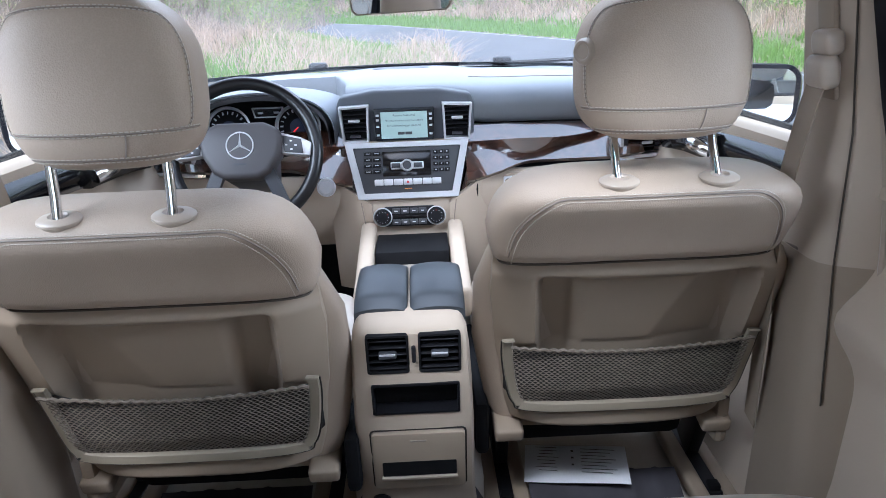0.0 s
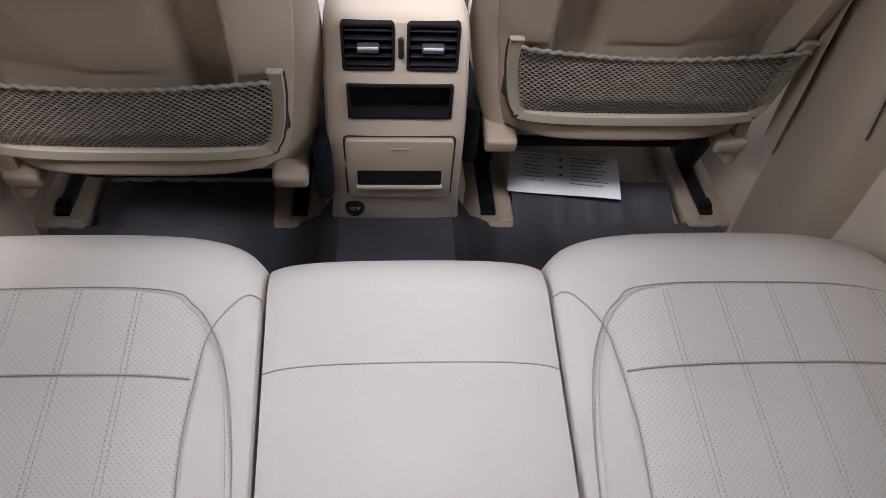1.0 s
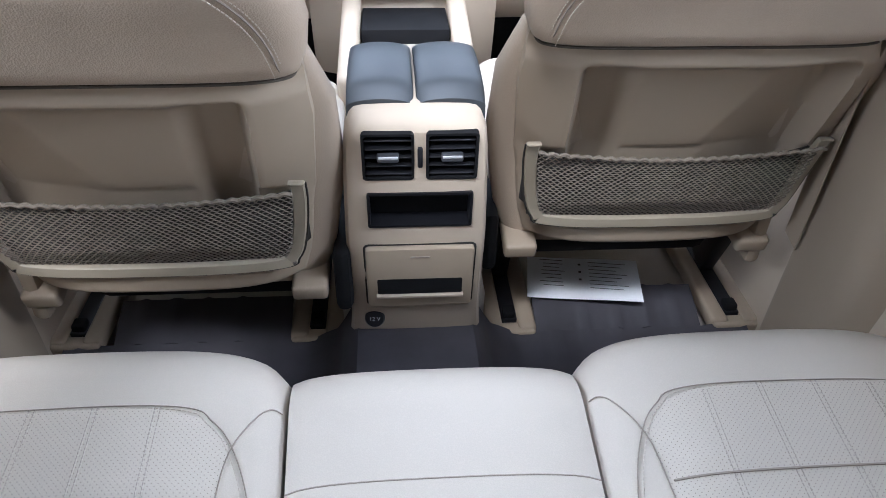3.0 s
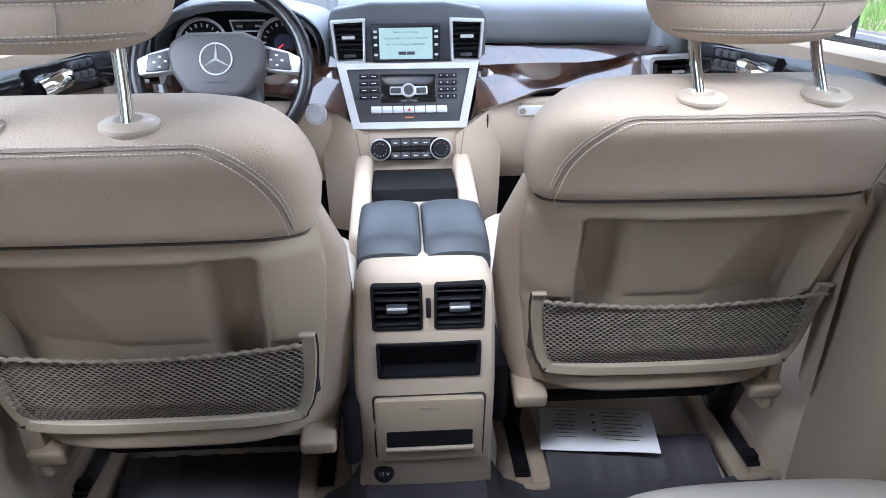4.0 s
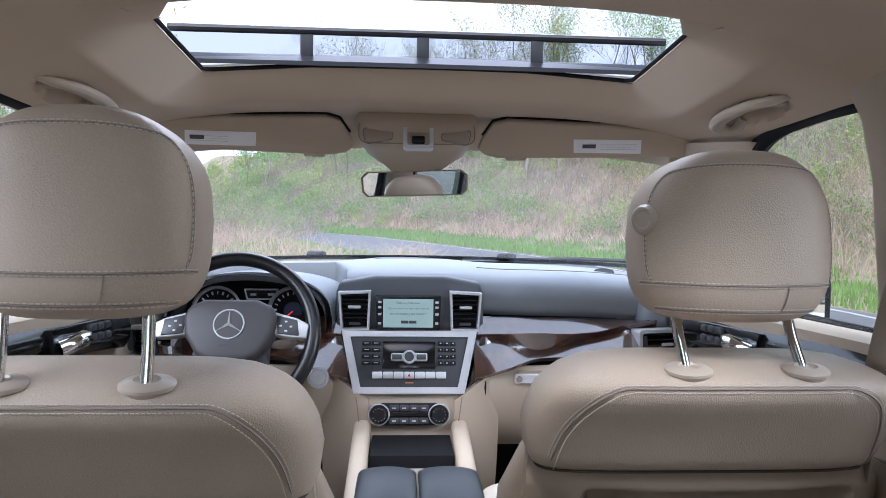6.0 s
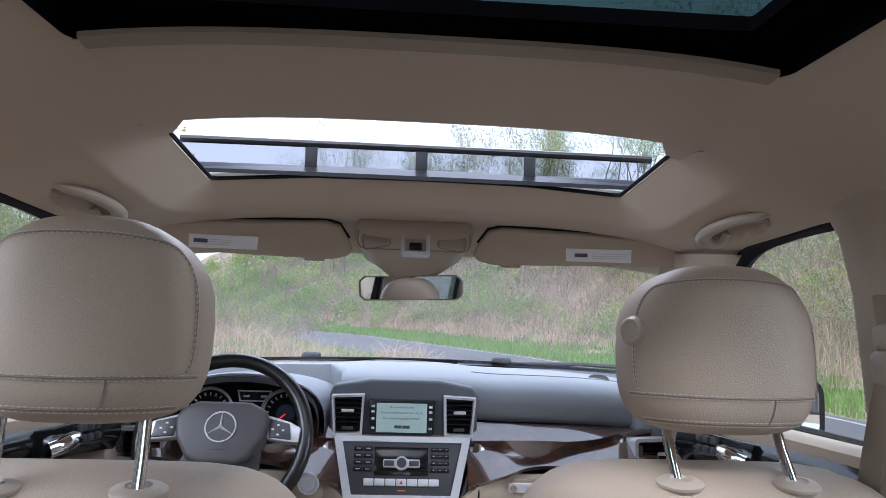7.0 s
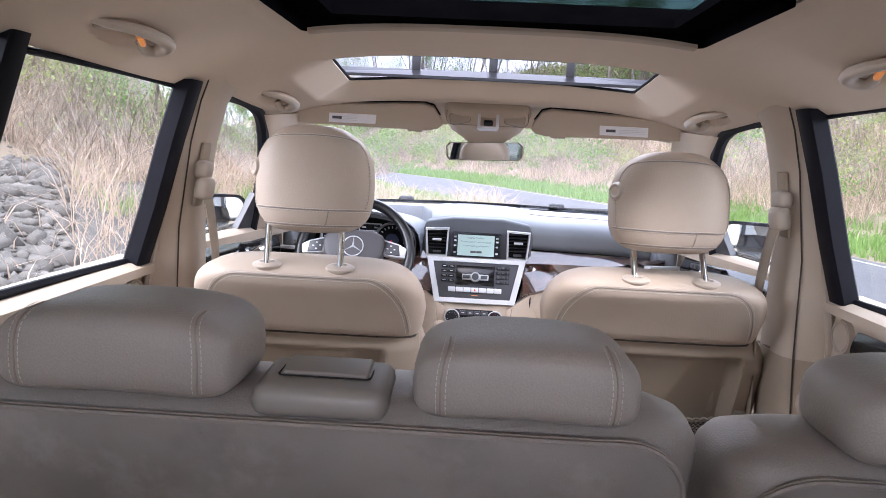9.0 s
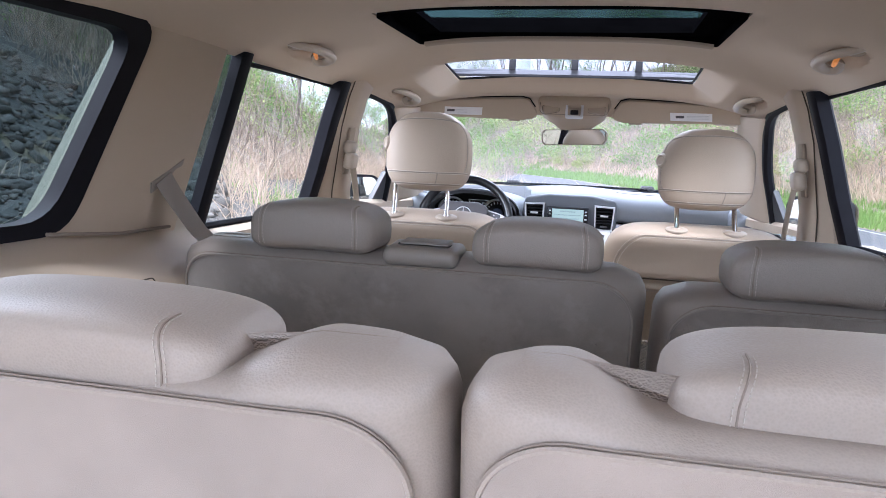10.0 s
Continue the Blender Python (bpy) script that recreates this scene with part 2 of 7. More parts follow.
def stained_carpet(name, color):
    """Short grey carpet with dark spots and pale rubbed smears."""
    m = material(name, color, 0.95, var=0.16, scale=9, fine=1300, bump=0.5, depth=0.0012, sheen=0.15, fine_var=0.10)
    nt = m.node_tree
    b = nt.nodes["Principled BSDF"]
    tc = nt.nodes.new("ShaderNodeTexCoord")
    last = b.inputs["Base Color"].links[0].from_socket
    for size, lo, hi, tint in ((7.0, 0.54, 0.70, [min(1, c * 1.45) for c in color]), (34.0, 0.66, 0.72, [c * 0.45 for c in color]), (4.0, 0.56, 0.66, [c * 0.78 for c in color])):
        nz = nt.nodes.new("ShaderNodeTexNoise")
        nz.inputs["Scale"].default_value, nz.inputs["Detail"].default_value, nz.inputs["Roughness"].default_value = size, 7, 0.68
        nt.links.new(tc.outputs["Object"], nz.inputs["Vector"])
        th = nt.nodes.new("ShaderNodeMapRange")
        th.inputs[1].default_value, th.inputs[2].default_value, th.inputs[4].default_value = lo, hi, 0.7
        nt.links.new(nz.outputs[0], th.inputs[0])
        mx = nt.nodes.new("ShaderNodeMix")
        mx.data_type = "RGBA"
        mx.inputs[7].default_value = (*tint, 1)
        nt.links.new(th.outputs[0], mx.inputs[0])
        nt.links.new(last, mx.inputs[6])
        last = mx.outputs[2]
    nt.links.new(last, b.inputs["Base Color"])
    return m


# stains are the carpet's own; its base is lowered for the dim rear faces
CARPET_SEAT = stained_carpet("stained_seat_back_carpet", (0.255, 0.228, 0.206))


def hazy_glass(name, tint, haze):
    """A pane with a thin even translucent film that puts a bright haze over the view."""
    m = thin_glass(name, tint)
    nt = m.node_tree
    out = nt.nodes["Material Output"]
    clear = out.inputs[0].links[0].from_socket
    film = nt.nodes.new("ShaderNodeBsdfTranslucent")
    film.inputs[0].default_value = (0.9, 0.9, 0.92, 1)
    mx = nt.nodes.new("ShaderNodeMixShader")
    mx.inputs[0].default_value = haze
    nt.links.new(clear, mx.inputs[1])
    nt.links.new(film.outputs[0], mx.inputs[2])
    nt.links.new(mx.outputs[0], out.inputs[0])
    return m


# the veil of light over the outside view is mixed into this glass
SCREEN_GLASS = hazy_glass("hazy_windscreen_glass", (0.96, 0.98, 0.98), 0.022)
# same lit tone as the cushions, with punched holes
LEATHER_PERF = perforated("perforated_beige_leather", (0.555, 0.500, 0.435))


# ---- mesh tools ----
def thing(name, at=(0, 0, 0), label="", category="", group="", kind="", m=None):
    ob = new(name)
    ob.empty_display_size = 0.05
    ob.matrix_world = m if m is not None else Matrix.Translation(at)
    return tagged(ob, label, category, group, kind)


def part(name, bm, mat, parent=None, label="", sharp=38):
    """Links a bmesh as one mesh object under a thing or a part."""
    me = bpy.data.meshes.new(name)
    bm.normal_update()
    bm.to_mesh(me)
    bm.free()
    me.materials.append(mat)
    me.shade_smooth()
    me.set_sharp_from_angle(angle=radians(sharp))
    ob = new(name, me)
    ob.parent = parent
    if label:
        ob["label"] = label
    return ob


def solid(name, bm, mat, label, category, kind="", group="", sharp=38):
    """A thing of one mesh."""
    return tagged(part(name, bm, mat, None, "", sharp), label, category, group, kind)


def xf(bm, m):
    bmesh.ops.transform(bm, matrix=m, verts=bm.verts)
    return bm


def join(*bms):
    out = bmesh.new()
    for b in bms:
        me = bpy.data.meshes.new("tmp")
        b.to_mesh(me)
        b.free()
        out.from_mesh(me)
        bpy.data.meshes.remove(me)
    return out


def box(cx, cy, cz, sx, sy, sz, bev=0.004, seg=2, rx=0, ry=0, rz=0):
    bm = bmesh.new()
    bmesh.ops.create_cube(bm, size=1, matrix=Matrix.Diagonal((sx, sy, sz, 1)))
    if bev:
        bmesh.ops.bevel(bm, geom=bm.edges[:], offset=min(bev, 0.49 * min(sx, sy, sz)), segments=seg, profile=0.5, affect="EDGES")
    return xf(bm, pose(cx, cy, cz, rx, ry, rz))


def loft(loops, cap=True):
    """Skins closed loops of equal length."""
    bm = bmesh.new()
    rows = [[bm.verts.new(p) for p in loop] for loop in loops]
    n = len(rows[0])
    for a, b in zip(rows, rows[1:]):
        for i in range(n):
            bm.faces.new((a[i], a[(i + 1) % n], b[(i + 1) % n], b[i]))
    if cap:
        bm.faces.new(rows[0][::-1])
        bm.faces.new(rows[-1])
    bmesh.ops.recalc_face_normals(bm, faces=bm.faces[:])
    return bm


def sheet(f, us, vs, thick=0.0, way=(0, 0, 1)):
    """A surface from f(u, v); with a thickness it becomes a closed slab, thickened along way."""
    bm = bmesh.new()
    g = [[bm.verts.new(f(u, v)) for v in vs] for u in us]
    for i in range(len(us) - 1):
        for j in range(len(vs) - 1):
            bm.faces.new((g[i][j], g[i + 1][j], g[i + 1][j + 1], g[i][j + 1]))
    if thick:
        off = Vector(way) * thick
        h = [[bm.verts.new(v.co + off) for v in row] for row in g]
        nu, nv = len(us), len(vs)
        for i in range(nu - 1):
            for j in range(nv - 1):
                bm.faces.new((h[i][j], h[i][j + 1], h[i + 1][j + 1], h[i + 1][j]))
        rim = [(i, 0) for i in range(nu)] + [(nu - 1, j) for j in range(1, nv)] + [(i, nv - 1) for i in range(nu - 2, -1, -1)] + [(0, j) for j in range(nv - 2, 0, -1)]
        for (a, b), (c, d) in zip(rim, rim[1:] + rim[:1]):
            bm.faces.new((g[a][b], h[a][b], h[c][d], g[c][d]))
        bmesh.ops.recalc_face_normals(bm, faces=bm.faces[:])
    return bm


def slab(p00, p10, p11, p01, thick, way, n=8, bulge=0.0):
    """A four-cornered panel, bulging along way in its middle."""
    a, b, c, d = (Vector(p) for p in (p00, p10, p11, p01))
    w = Vector(way)
    f = lambda u, v: a * (1 - u) * (1 - v) + b * u * (1 - v) + c * u * v + d * (1 - u) * v - w * bulge * 16 * u * v * (1 - u) * (1 - v)
    k = [i / n for i in range(n + 1)]
    return sheet(f, k, k, thick, way)


def tube(points, r, n=8, closed=False, flat=1.0):
    """A round bar along points; r may change along it. flat squeezes it along its second axis."""
    pts = [Vector(p) for p in points]
    rs = r if isinstance(r, (list, tuple)) else [r] * len(pts)
    loops, up = [], None
    for i, p in enumerate(pts):
        a = pts[i - 1] if i or closed else pts[i]
        b = pts[(i + 1) % len(pts)] if i < len(pts) - 1 or closed else pts[i]
        t = (b - a).normalized()
        if up is None:
            up = Vector((0, 0, 1)) if abs(t.z) < 0.9 else Vector((0, 1, 0))
        s = t.cross(up).normalized()
        up = s.cross(t).normalized()
        loops.append([p + (s * math.cos(k * math.tau / n) + up * flat * math.sin(k * math.tau / n)) * rs[i] for k in range(n)])
    if closed:
        bm = loft(loops + [loops[0]], cap=False)
        bmesh.ops.remove_doubles(bm, verts=bm.verts, dist=1e-6)
        return bm
    return loft(loops)


def band(points, w, t, inside):
    """A flat moulded strip along points in a standing plane, w wide towards the point inside, t thick along y."""
    pts = [Vector(p) for p in points]
    c = Vector(inside)
    loops = []
    for i, p in enumerate(pts):
        d = pts[min(i + 1, len(pts) - 1)] - pts[max(i - 1, 0)]
        nrm = Vector((-d.z, 0, d.x)).normalized()
        if nrm.dot(c - p) < 0:
            nrm = -nrm
        loops.append([p + nrm * a * w + Vector((0, b * t, 0)) for a, b in ((0, 0.5), (0, -0.25), (0.1, -0.5), (0.9, -0.5), (1, -0.25), (1, 0.5))])
    return loft(loops)


def lathe(profile, n=24, m=None):
    """Turns (radius, height) round z."""
    bm = loft([[(r * math.cos(k * math.tau / n), r * math.sin(k * math.tau / n), h) for k in range(n)] for r, h in profile])
    return xf(bm, m) if m is not None else bm


def prism(poly, y0, y1, bev=0.003, seg=2):
    """A plate with an outline in x and z, from y0 to y1."""
    bm = loft([[(x, y0, z) for x, z in poly], [(x, y1, z) for x, z in poly]])
    if bev:
        bmesh.ops.bevel(bm, geom=[e for e in bm.edges if e.calc_face_angle(0) > 0.6], offset=bev, segments=seg, profile=0.5, affect="EDGES")
    return bm


def sup(a, b, c, e1=0.35, e2=0.35):
    """A point function of a rounded pad with half sizes a, b, c. u turns round z, v climbs."""
    pw = lambda x, e: math.copysign(abs(x) ** e, x)
    return lambda u, v: Vector((a * pw(math.cos(v), e1) * pw(math.cos(u), e2), b * pw(math.cos(v), e1) * pw(math.sin(u), e2), c * pw(math.sin(v), e1)))


def pad(a, b, c, e1=0.35, e2=0.35, nu=48, nv=24, shape=None, m=None):
    """A stuffed pad: a rounded box, which shape(p) may still change."""
    f = sup(a, b, c, e1, e2)
    bm = bmesh.new()
    rows = []
    for j in range(1, nv):
        v = -math.pi / 2 + math.pi * j / nv
        rows.append([bm.verts.new(f(math.tau * i / nu, v)) for i in range(nu)])
    lo, hi = bm.verts.new((0, 0, -c)), bm.verts.new((0, 0, c))
    for r1, r2 in zip(rows, rows[1:]):
        for i in range(nu):
            bm.faces.new((r1[i], r1[(i + 1) % nu], r2[(i + 1) % nu], r2[i]))
    for i in range(nu):
        bm.faces.new((rows[0][(i + 1) % nu], rows[0][i], lo))
        bm.faces.new((rows[-1][i], rows[-1][(i + 1) % nu], hi))
    if shape:
        for v in bm.verts:
            v.co = shape(v.co.copy())
    return xf(bm, m) if m is not None else bm


def lerp(table, x):
    """Linear reading of a table of pairs."""
    return float(np.interp(x, [p[0] for p in table], [p[1] for p in table]))


def smooth(table, x):
    """Eased reading of a table of pairs."""
    if x <= table[0][0]:
        return table[0][1]
    for (a, p), (b, q) in zip(table, table[1:]):
        if x <= b:
            k = (x - a) / (b - a)
            return p + (q - p) * k * k * (3 - 2 * k)
    return table[-1][1]


def spline(points, n=8, closed=False):
    """Points of a smooth curve through the given ones."""
    p = [Vector(q) for q in points]
    m = len(p)
    out = []
    for i in range(m if closed else m - 1):
        p0, p1, p2, p3 = (p[k % m] if closed else p[min(max(k, 0), m - 1)] for k in (i - 1, i, i + 1, i + 2))
        for k in range(n):
            t = k / n
            out.append(0.5 * (2 * p1 + (p2 - p0) * t + (2 * p0 - 5 * p1 + 4 * p2 - p3) * t * t + (3 * p1 - p0 - 3 * p2 + p3) * t ** 3))
    return out if closed else out + [p[-1]]


def stitches(path, step=0.007, length=0.0045, r=0.0008):
    """Single stitches along a path, as one mesh."""
    pts = [Vector(p) for p in path]
    d = [0.0]
    for a, b in zip(pts, pts[1:]):
        d.append(d[-1] + (b - a).length)
    at = lambda s: Vector([float(np.interp(s, d, [p[k] for p in pts])) for k in range(3)])
    verts, faces = [], []
    s = 0.0
    while s + length < d[-1]:
        a, b = at(s), at(s + length)
        t = (b - a).normalized()
        u = t.cross(Vector((0.3, 0.5, 0.8))).normalized() * r
        w = t.cross(u).normalized() * r
        k = len(verts)
        for p in (a, b):
            verts += [p + u, p + w, p - u, p - w]
        faces += [(k + i, k + (i + 1) % 4, k + 4 + (i + 1) % 4, k + 4 + i) for i in range(4)]
        s += step
    me = bpy.data.meshes.new("tmp")
    me.from_pydata(verts, [], faces)
    bm = bmesh.new()
    bm.from_mesh(me)
    bpy.data.meshes.remove(me)
    return bm


def rrect(w, h, r, n=5, cx=0.0, cz=0.0):
    """Outline of a rounded rectangle, as pairs."""
    out = []
    for sx, sz, a0 in ((1, 1, 0), (-1, 1, 90), (-1, -1, 180), (1, -1, 270)):
        for k in range(n + 1):
            a = radians(a0 + 90 * k / n)
            out.append((cx + sx * (w / 2 - r) + r * math.cos(a), cz + sz * (h / 2 - r) + r * math.sin(a)))
    return out


def ring(outer, inner, y0, y1):
    """A frame between two outlines of equal count, from y0 to y1."""
    o0, i0 = [(x, y0, z) for x, z in outer], [(x, y0, z) for x, z in inner]
    o1, i1 = [(x, y1, z) for x, z in outer], [(x, y1, z) for x, z in inner]
    bm = loft([o0, i0, i1, o1, o0], cap=False)
    bmesh.ops.remove_doubles(bm, verts=bm.verts, dist=1e-6)
    bmesh.ops.recalc_face_normals(bm, faces=bm.faces[:])
    return bm


def carve(bm, *cutters):
    """Cuts the cutters out of a closed mesh."""
    obs = []
    for b in (bm, *cutters):
        me = bpy.data.meshes.new("tmp")
        b.to_mesh(me)
        b.free()
        obs.append(new("tmp", me))
    for c in obs[1:]:
        md = obs[0].modifiers.new("cut", "BOOLEAN")
        md.operation, md.object, md.solver = "DIFFERENCE", c, "EXACT"
    me = bpy.data.meshes.new_from_object(obs[0].evaluated_get(bpy.context.evaluated_depsgraph_get()))
    out = bmesh.new()
    out.from_mesh(me)
    for o in obs:
        bpy.data.objects.remove(o)
    return out


# ---- car shell ----
ROOF_C = [(-1.35, 1.29), (-0.6, 1.350), (0.0, 1.377), (0.9, 1.388), (1.14, 1.370), (1.3, 1.338), (1.5, 1.318), (1.62, 1.312), (1.75, 1.318), (1.86, 1.318), (1.95, 1.29), (2.0, 1.255)]
ROOF_E = [(-1.35, 1.22), (0.0, 1.275), (1.0, 1.275), (1.25, 1.264), (1.5, 1.245), (1.65, 1.245), (1.8, 1.248), (2.0, 1.225)]
EDGE = [(-1.35, 0.64), (-0.2, 0.70), (0.5, 0.71), (0.95, 0.67), (1.2, 0.635), (1.5, 0.635), (1.65, 0.64), (1.8, 0.65), (2.0, 0.66)]
FRONT_OPEN = (0.40, 1.14, 1.53)
REAR_OPEN = (0.383, 0.47, 0.903)


def side_x(z):
    """The inner side of doors and windows, by height."""
    return lerp([(0.0, 0.74), (0.3, 0.775), (0.6, 0.79), (0.87, 0.79), (1.275, 0.675)], z)


HANDLES = ((1.40, 0.545), (0.65, 0.575))


def roof_base(x, y):
    c, e, w = lerp(ROOF_C, y), lerp(ROOF_E, y), lerp(EDGE, y)
    z = c - (c - e) * min(1.15, abs(x) / w) ** 3.2
    hw, y0, y1 = FRONT_OPEN
    d = math.hypot(max(abs(x) - hw, 0), max(y - y1, 0))
    if y > y0 - 0.001 and d < 0.09:
        k = 1 - d / 0.09
        z += 0.042 * k * min(1, (y - y0) / 0.12)
    hw, y0, y1 = REAR_OPEN
    d = math.hypot(max(abs(x) - hw, 0), max(y - y1, y0 - y, 0))
    if d < 0.03:
        z += 0.006 * (1 - d / 0.03)
    return z


def roof_z(x, y):
    """The headliner with the hollows behind the grab handles."""
    z = roof_base(x, y)
    for hy, hx in HANDLES:
        d = ((abs(x) - hx - 0.027) / 0.034) ** 2 + ((y - hy + 0.008) / 0.094) ** 2
        if d < 1:
            z += 0.040 * min(1, 2.0 * (1 - d))
    return z


def headliner():
    bm = bmesh.new()
    xs = sorted({*[round(-0.40 + i * 0.02, 4) for i in range(41)], *[round(s * (0.40 + i * 0.0075), 4) for s in (-1, 1) for i in range(1, 41)], -0.383, 0.383})
    ys = sorted({*[round(-1.35 + 0.035 * i, 4) for i in range(52)], *[round(0.5 + 0.0125 * i, 4) for i in range(24)], *[round(1.3 + 0.0125 * i, 4) for i in range(17)], *[round(1.0 + 0.02 * i, 4) for i in range(52)], 1.14, 1.53, 0.47, 0.903})
    g = {}

    def v(x, y):
        w = lerp(EDGE, y) + 0.02
        x = max(-w, min(w, x))
        k = (round(x, 4), y)
        if k not in g:
            g[k] = bm.verts.new((x, y, roof_z(x, y)))
        return g[k]

    for a, b in zip(xs, xs[1:]):
        for c, d in zip(ys, ys[1:]):
            mx, my = (a + b) / 2, (c + d) / 2
            if (abs(mx) < 0.40 and 1.14 < my < 1.53) or (abs(mx) < 0.383 and 0.47 < my < 0.903):
                continue
            q = []
            for p in (v(a, c), v(b, c), v(b, d), v(a, d)):
                if p not in q:
                    q.append(p)
            if len(q) > 2:
                bm.faces.new(q)
    bmesh.ops.recalc_face_normals(bm, faces=bm.faces[:])
    bmesh.ops.solidify(bm, geom=bm.faces[:], thickness=-0.006)
    return solid("ceiling", bm, HEADLINER, "beige fabric headliner with two sunroof openings", "headliner", "structure")


def hframe(hw, y0, y1, z0, z1, wide, r=0.04):
    """A level frame round an opening, from z0 up to z1; wide reaches inwards."""
    o = rrect(2 * hw, y1 - y0, r, 5, 0, (y0 + y1) / 2)
    i = rrect(2 * (hw - wide), y1 - y0 - 2 * wide, max(r - wide, 0.006), 5, 0, (y0 + y1) / 2)
    bm = ring(o, i, z0, z1)
    return xf(bm, Matrix(((1, 0, 0, 0), (0, 0, 1, 0), (0, 1, 0, 0), (0, 0, 0, 1))))


def sunroofs():
    rear = thing("panoramic_roof", (0, 0, 0), "dark tinted rear roof glass in a black frame", "sunroof")
    part("frame", hframe(0.405, 0.46, 0.925, 1.397, 1.413, 0.09), ROOF_BLACK, rear)
    rim = rrect(0.762, 0.429, 0.03, 6, 0, 0.6865)
    rim = [(p[0] + (q[0] - p[0]) * k / 8, p[1] + (q[1] - p[1]) * k / 8) for p, q in zip(rim, rim[1:] + rim[:1]) for k in range(8)]
    part("frame_skirt", loft([[(x, y, roof_z(x, y) + dz) for x, y in rim] if dz is not None else [(x, y, 1.412) for x, y in rim] for dz in (-0.005, None)], cap=False), ROOF_BLACK, rear)
    part("frame_upstand", hframe(0.42, 0.44, 0.945, 1.411, 1.449, 0.025), ROOF_BLACK, rear)
    g = part("pane", sheet(lambda u, v: Vector((u, v, 1.451 - 0.02 * u * u)), [-0.5 + 0.1 * i for i in range(11)], [0.30 + 0.1 * i for i in range(8)]), ROOF_GLASS, rear, "dark tinted glass")
    g.visible_shadow = False
    part("blind_bar", sheet(lambda u, v: Vector((u, 0.886 + 0.026 * v, roof_z(u, 0.912) - 0.0050 + 0.003 * (1 - v) ** 3)), [-0.372 + 0.744 * i / 20 for i in range(21)], [i / 6 for i in range(7)], 0.006), SHELL, rear, "beige roller blind pull bar")
    part("blind_gap", tube([(x, 0.9135, roof_z(x, 0.9135) - 0.0004) for x in [-0.375 + 0.75 * i / 20 for i in range(21)]], 0.0010, 6), GAP_DARK, rear)
    front = thing("sliding_sunroof", (0, 0, 0), "open front sunroof with a raised wind deflector", "sunroof")
    part("frame", tube([(-0.397, y, roof_z(-0.397, y) + 0.004) for y in (1.19, 1.25, 1.35, 1.45, 1.515)] + [(x, 1.527, roof_z(x, 1.527) + 0.004) for x in (-0.385, -0.2, 0, 0.2, 0.385)] + [(0.397, y, roof_z(0.397, y) + 0.004) for y in (1.515, 1.45, 1.35, 1.25, 1.19)], 0.004, 6), BLACK_MATT, front)
    part("front_sill", sheet(lambda u, v: Vector((u, 1.512 + 0.05 * v - 0.0 * u, 1.358 + 0.022 * v - 0.01 * u * u)), [-0.45 + 0.09 * i for i in range(11)], [0, 0.5, 1], 0.008), BLACK, front)
    for s in (-1, 1):
        gz = lambda x, y: Vector((s * x, y, roof_z(x, y) + 0.002))
        part("corner_gusset", slab(gz(0.412, 1.132), gz(0.335, 1.137), gz(0.393, 1.27), gz(0.412, 1.27), 0.004, (0, 0, 1), 6), HEADLINER, front)
    bow = lambda u, z: Vector((u, 1.565 - 0.03 * (u / 0.37) ** 2, z - 0.008 * (u / 0.37) ** 2))
    us = [-0.46 + 0.92 * i / 16 for i in range(17)]
    part("deflector_bar", tube([bow(u, 1.433) for u in us], 0.0075, 8), BLACK, front)
    for x in (-0.215, 0.004, 0.222):
        part("deflector_post", box(*bow(x, 1.405), 0.024, 0.006, 0.06, 0.002), BLACK, front)
    n = part("deflector_net", sheet(lambda u, v: bow(u, 1.375 + 0.056 * v), us, [0, 1]), NET_CLEAR, front, "fine dark mesh net")
    # outer roof skin, open over both sunroofs
    bm = bmesh.new()
    for x0, x1, y0, y1 in ((-0.66, -0.45, -1.4, 2.02), (0.45, 0.66, -1.4, 2.02), (-0.45, 0.45, -1.4, 0.36), (-0.45, 0.45, 0.98, 1.10), (-0.45, 0.45, 1.62, 2.02)):
        k = sheet(lambda u, v: Vector((u, v, lerp(ROOF_C, v) + 0.075 - 0.16 * abs(u) ** 3)), [x0 + (x1 - x0) * i / 6 for i in range(7)], [y0 + (y1 - y0) * i / 10 for i in range(11)], 0.004)
        bm = join(bm, k)
    solid("roof_panel", bm, SKIN_PAINT, "silver painted car roof panel", "car roof", "structure")


def bar(points, w, t):
    """A flat-sided bar along points: w along y, t along x."""
    loops = []
    for p in points:
        p = Vector(p)
        loops.append([p + Vector((sx * t / 2, sy * w / 2, 0)) for sx, sy in ((-1, -0.7), (-0.7, -1), (0.7, -1), (1, -0.7), (1, 0.7), (0.7, 1), (-0.7, 1), (-1, 0.7))])
    return loft(loops)


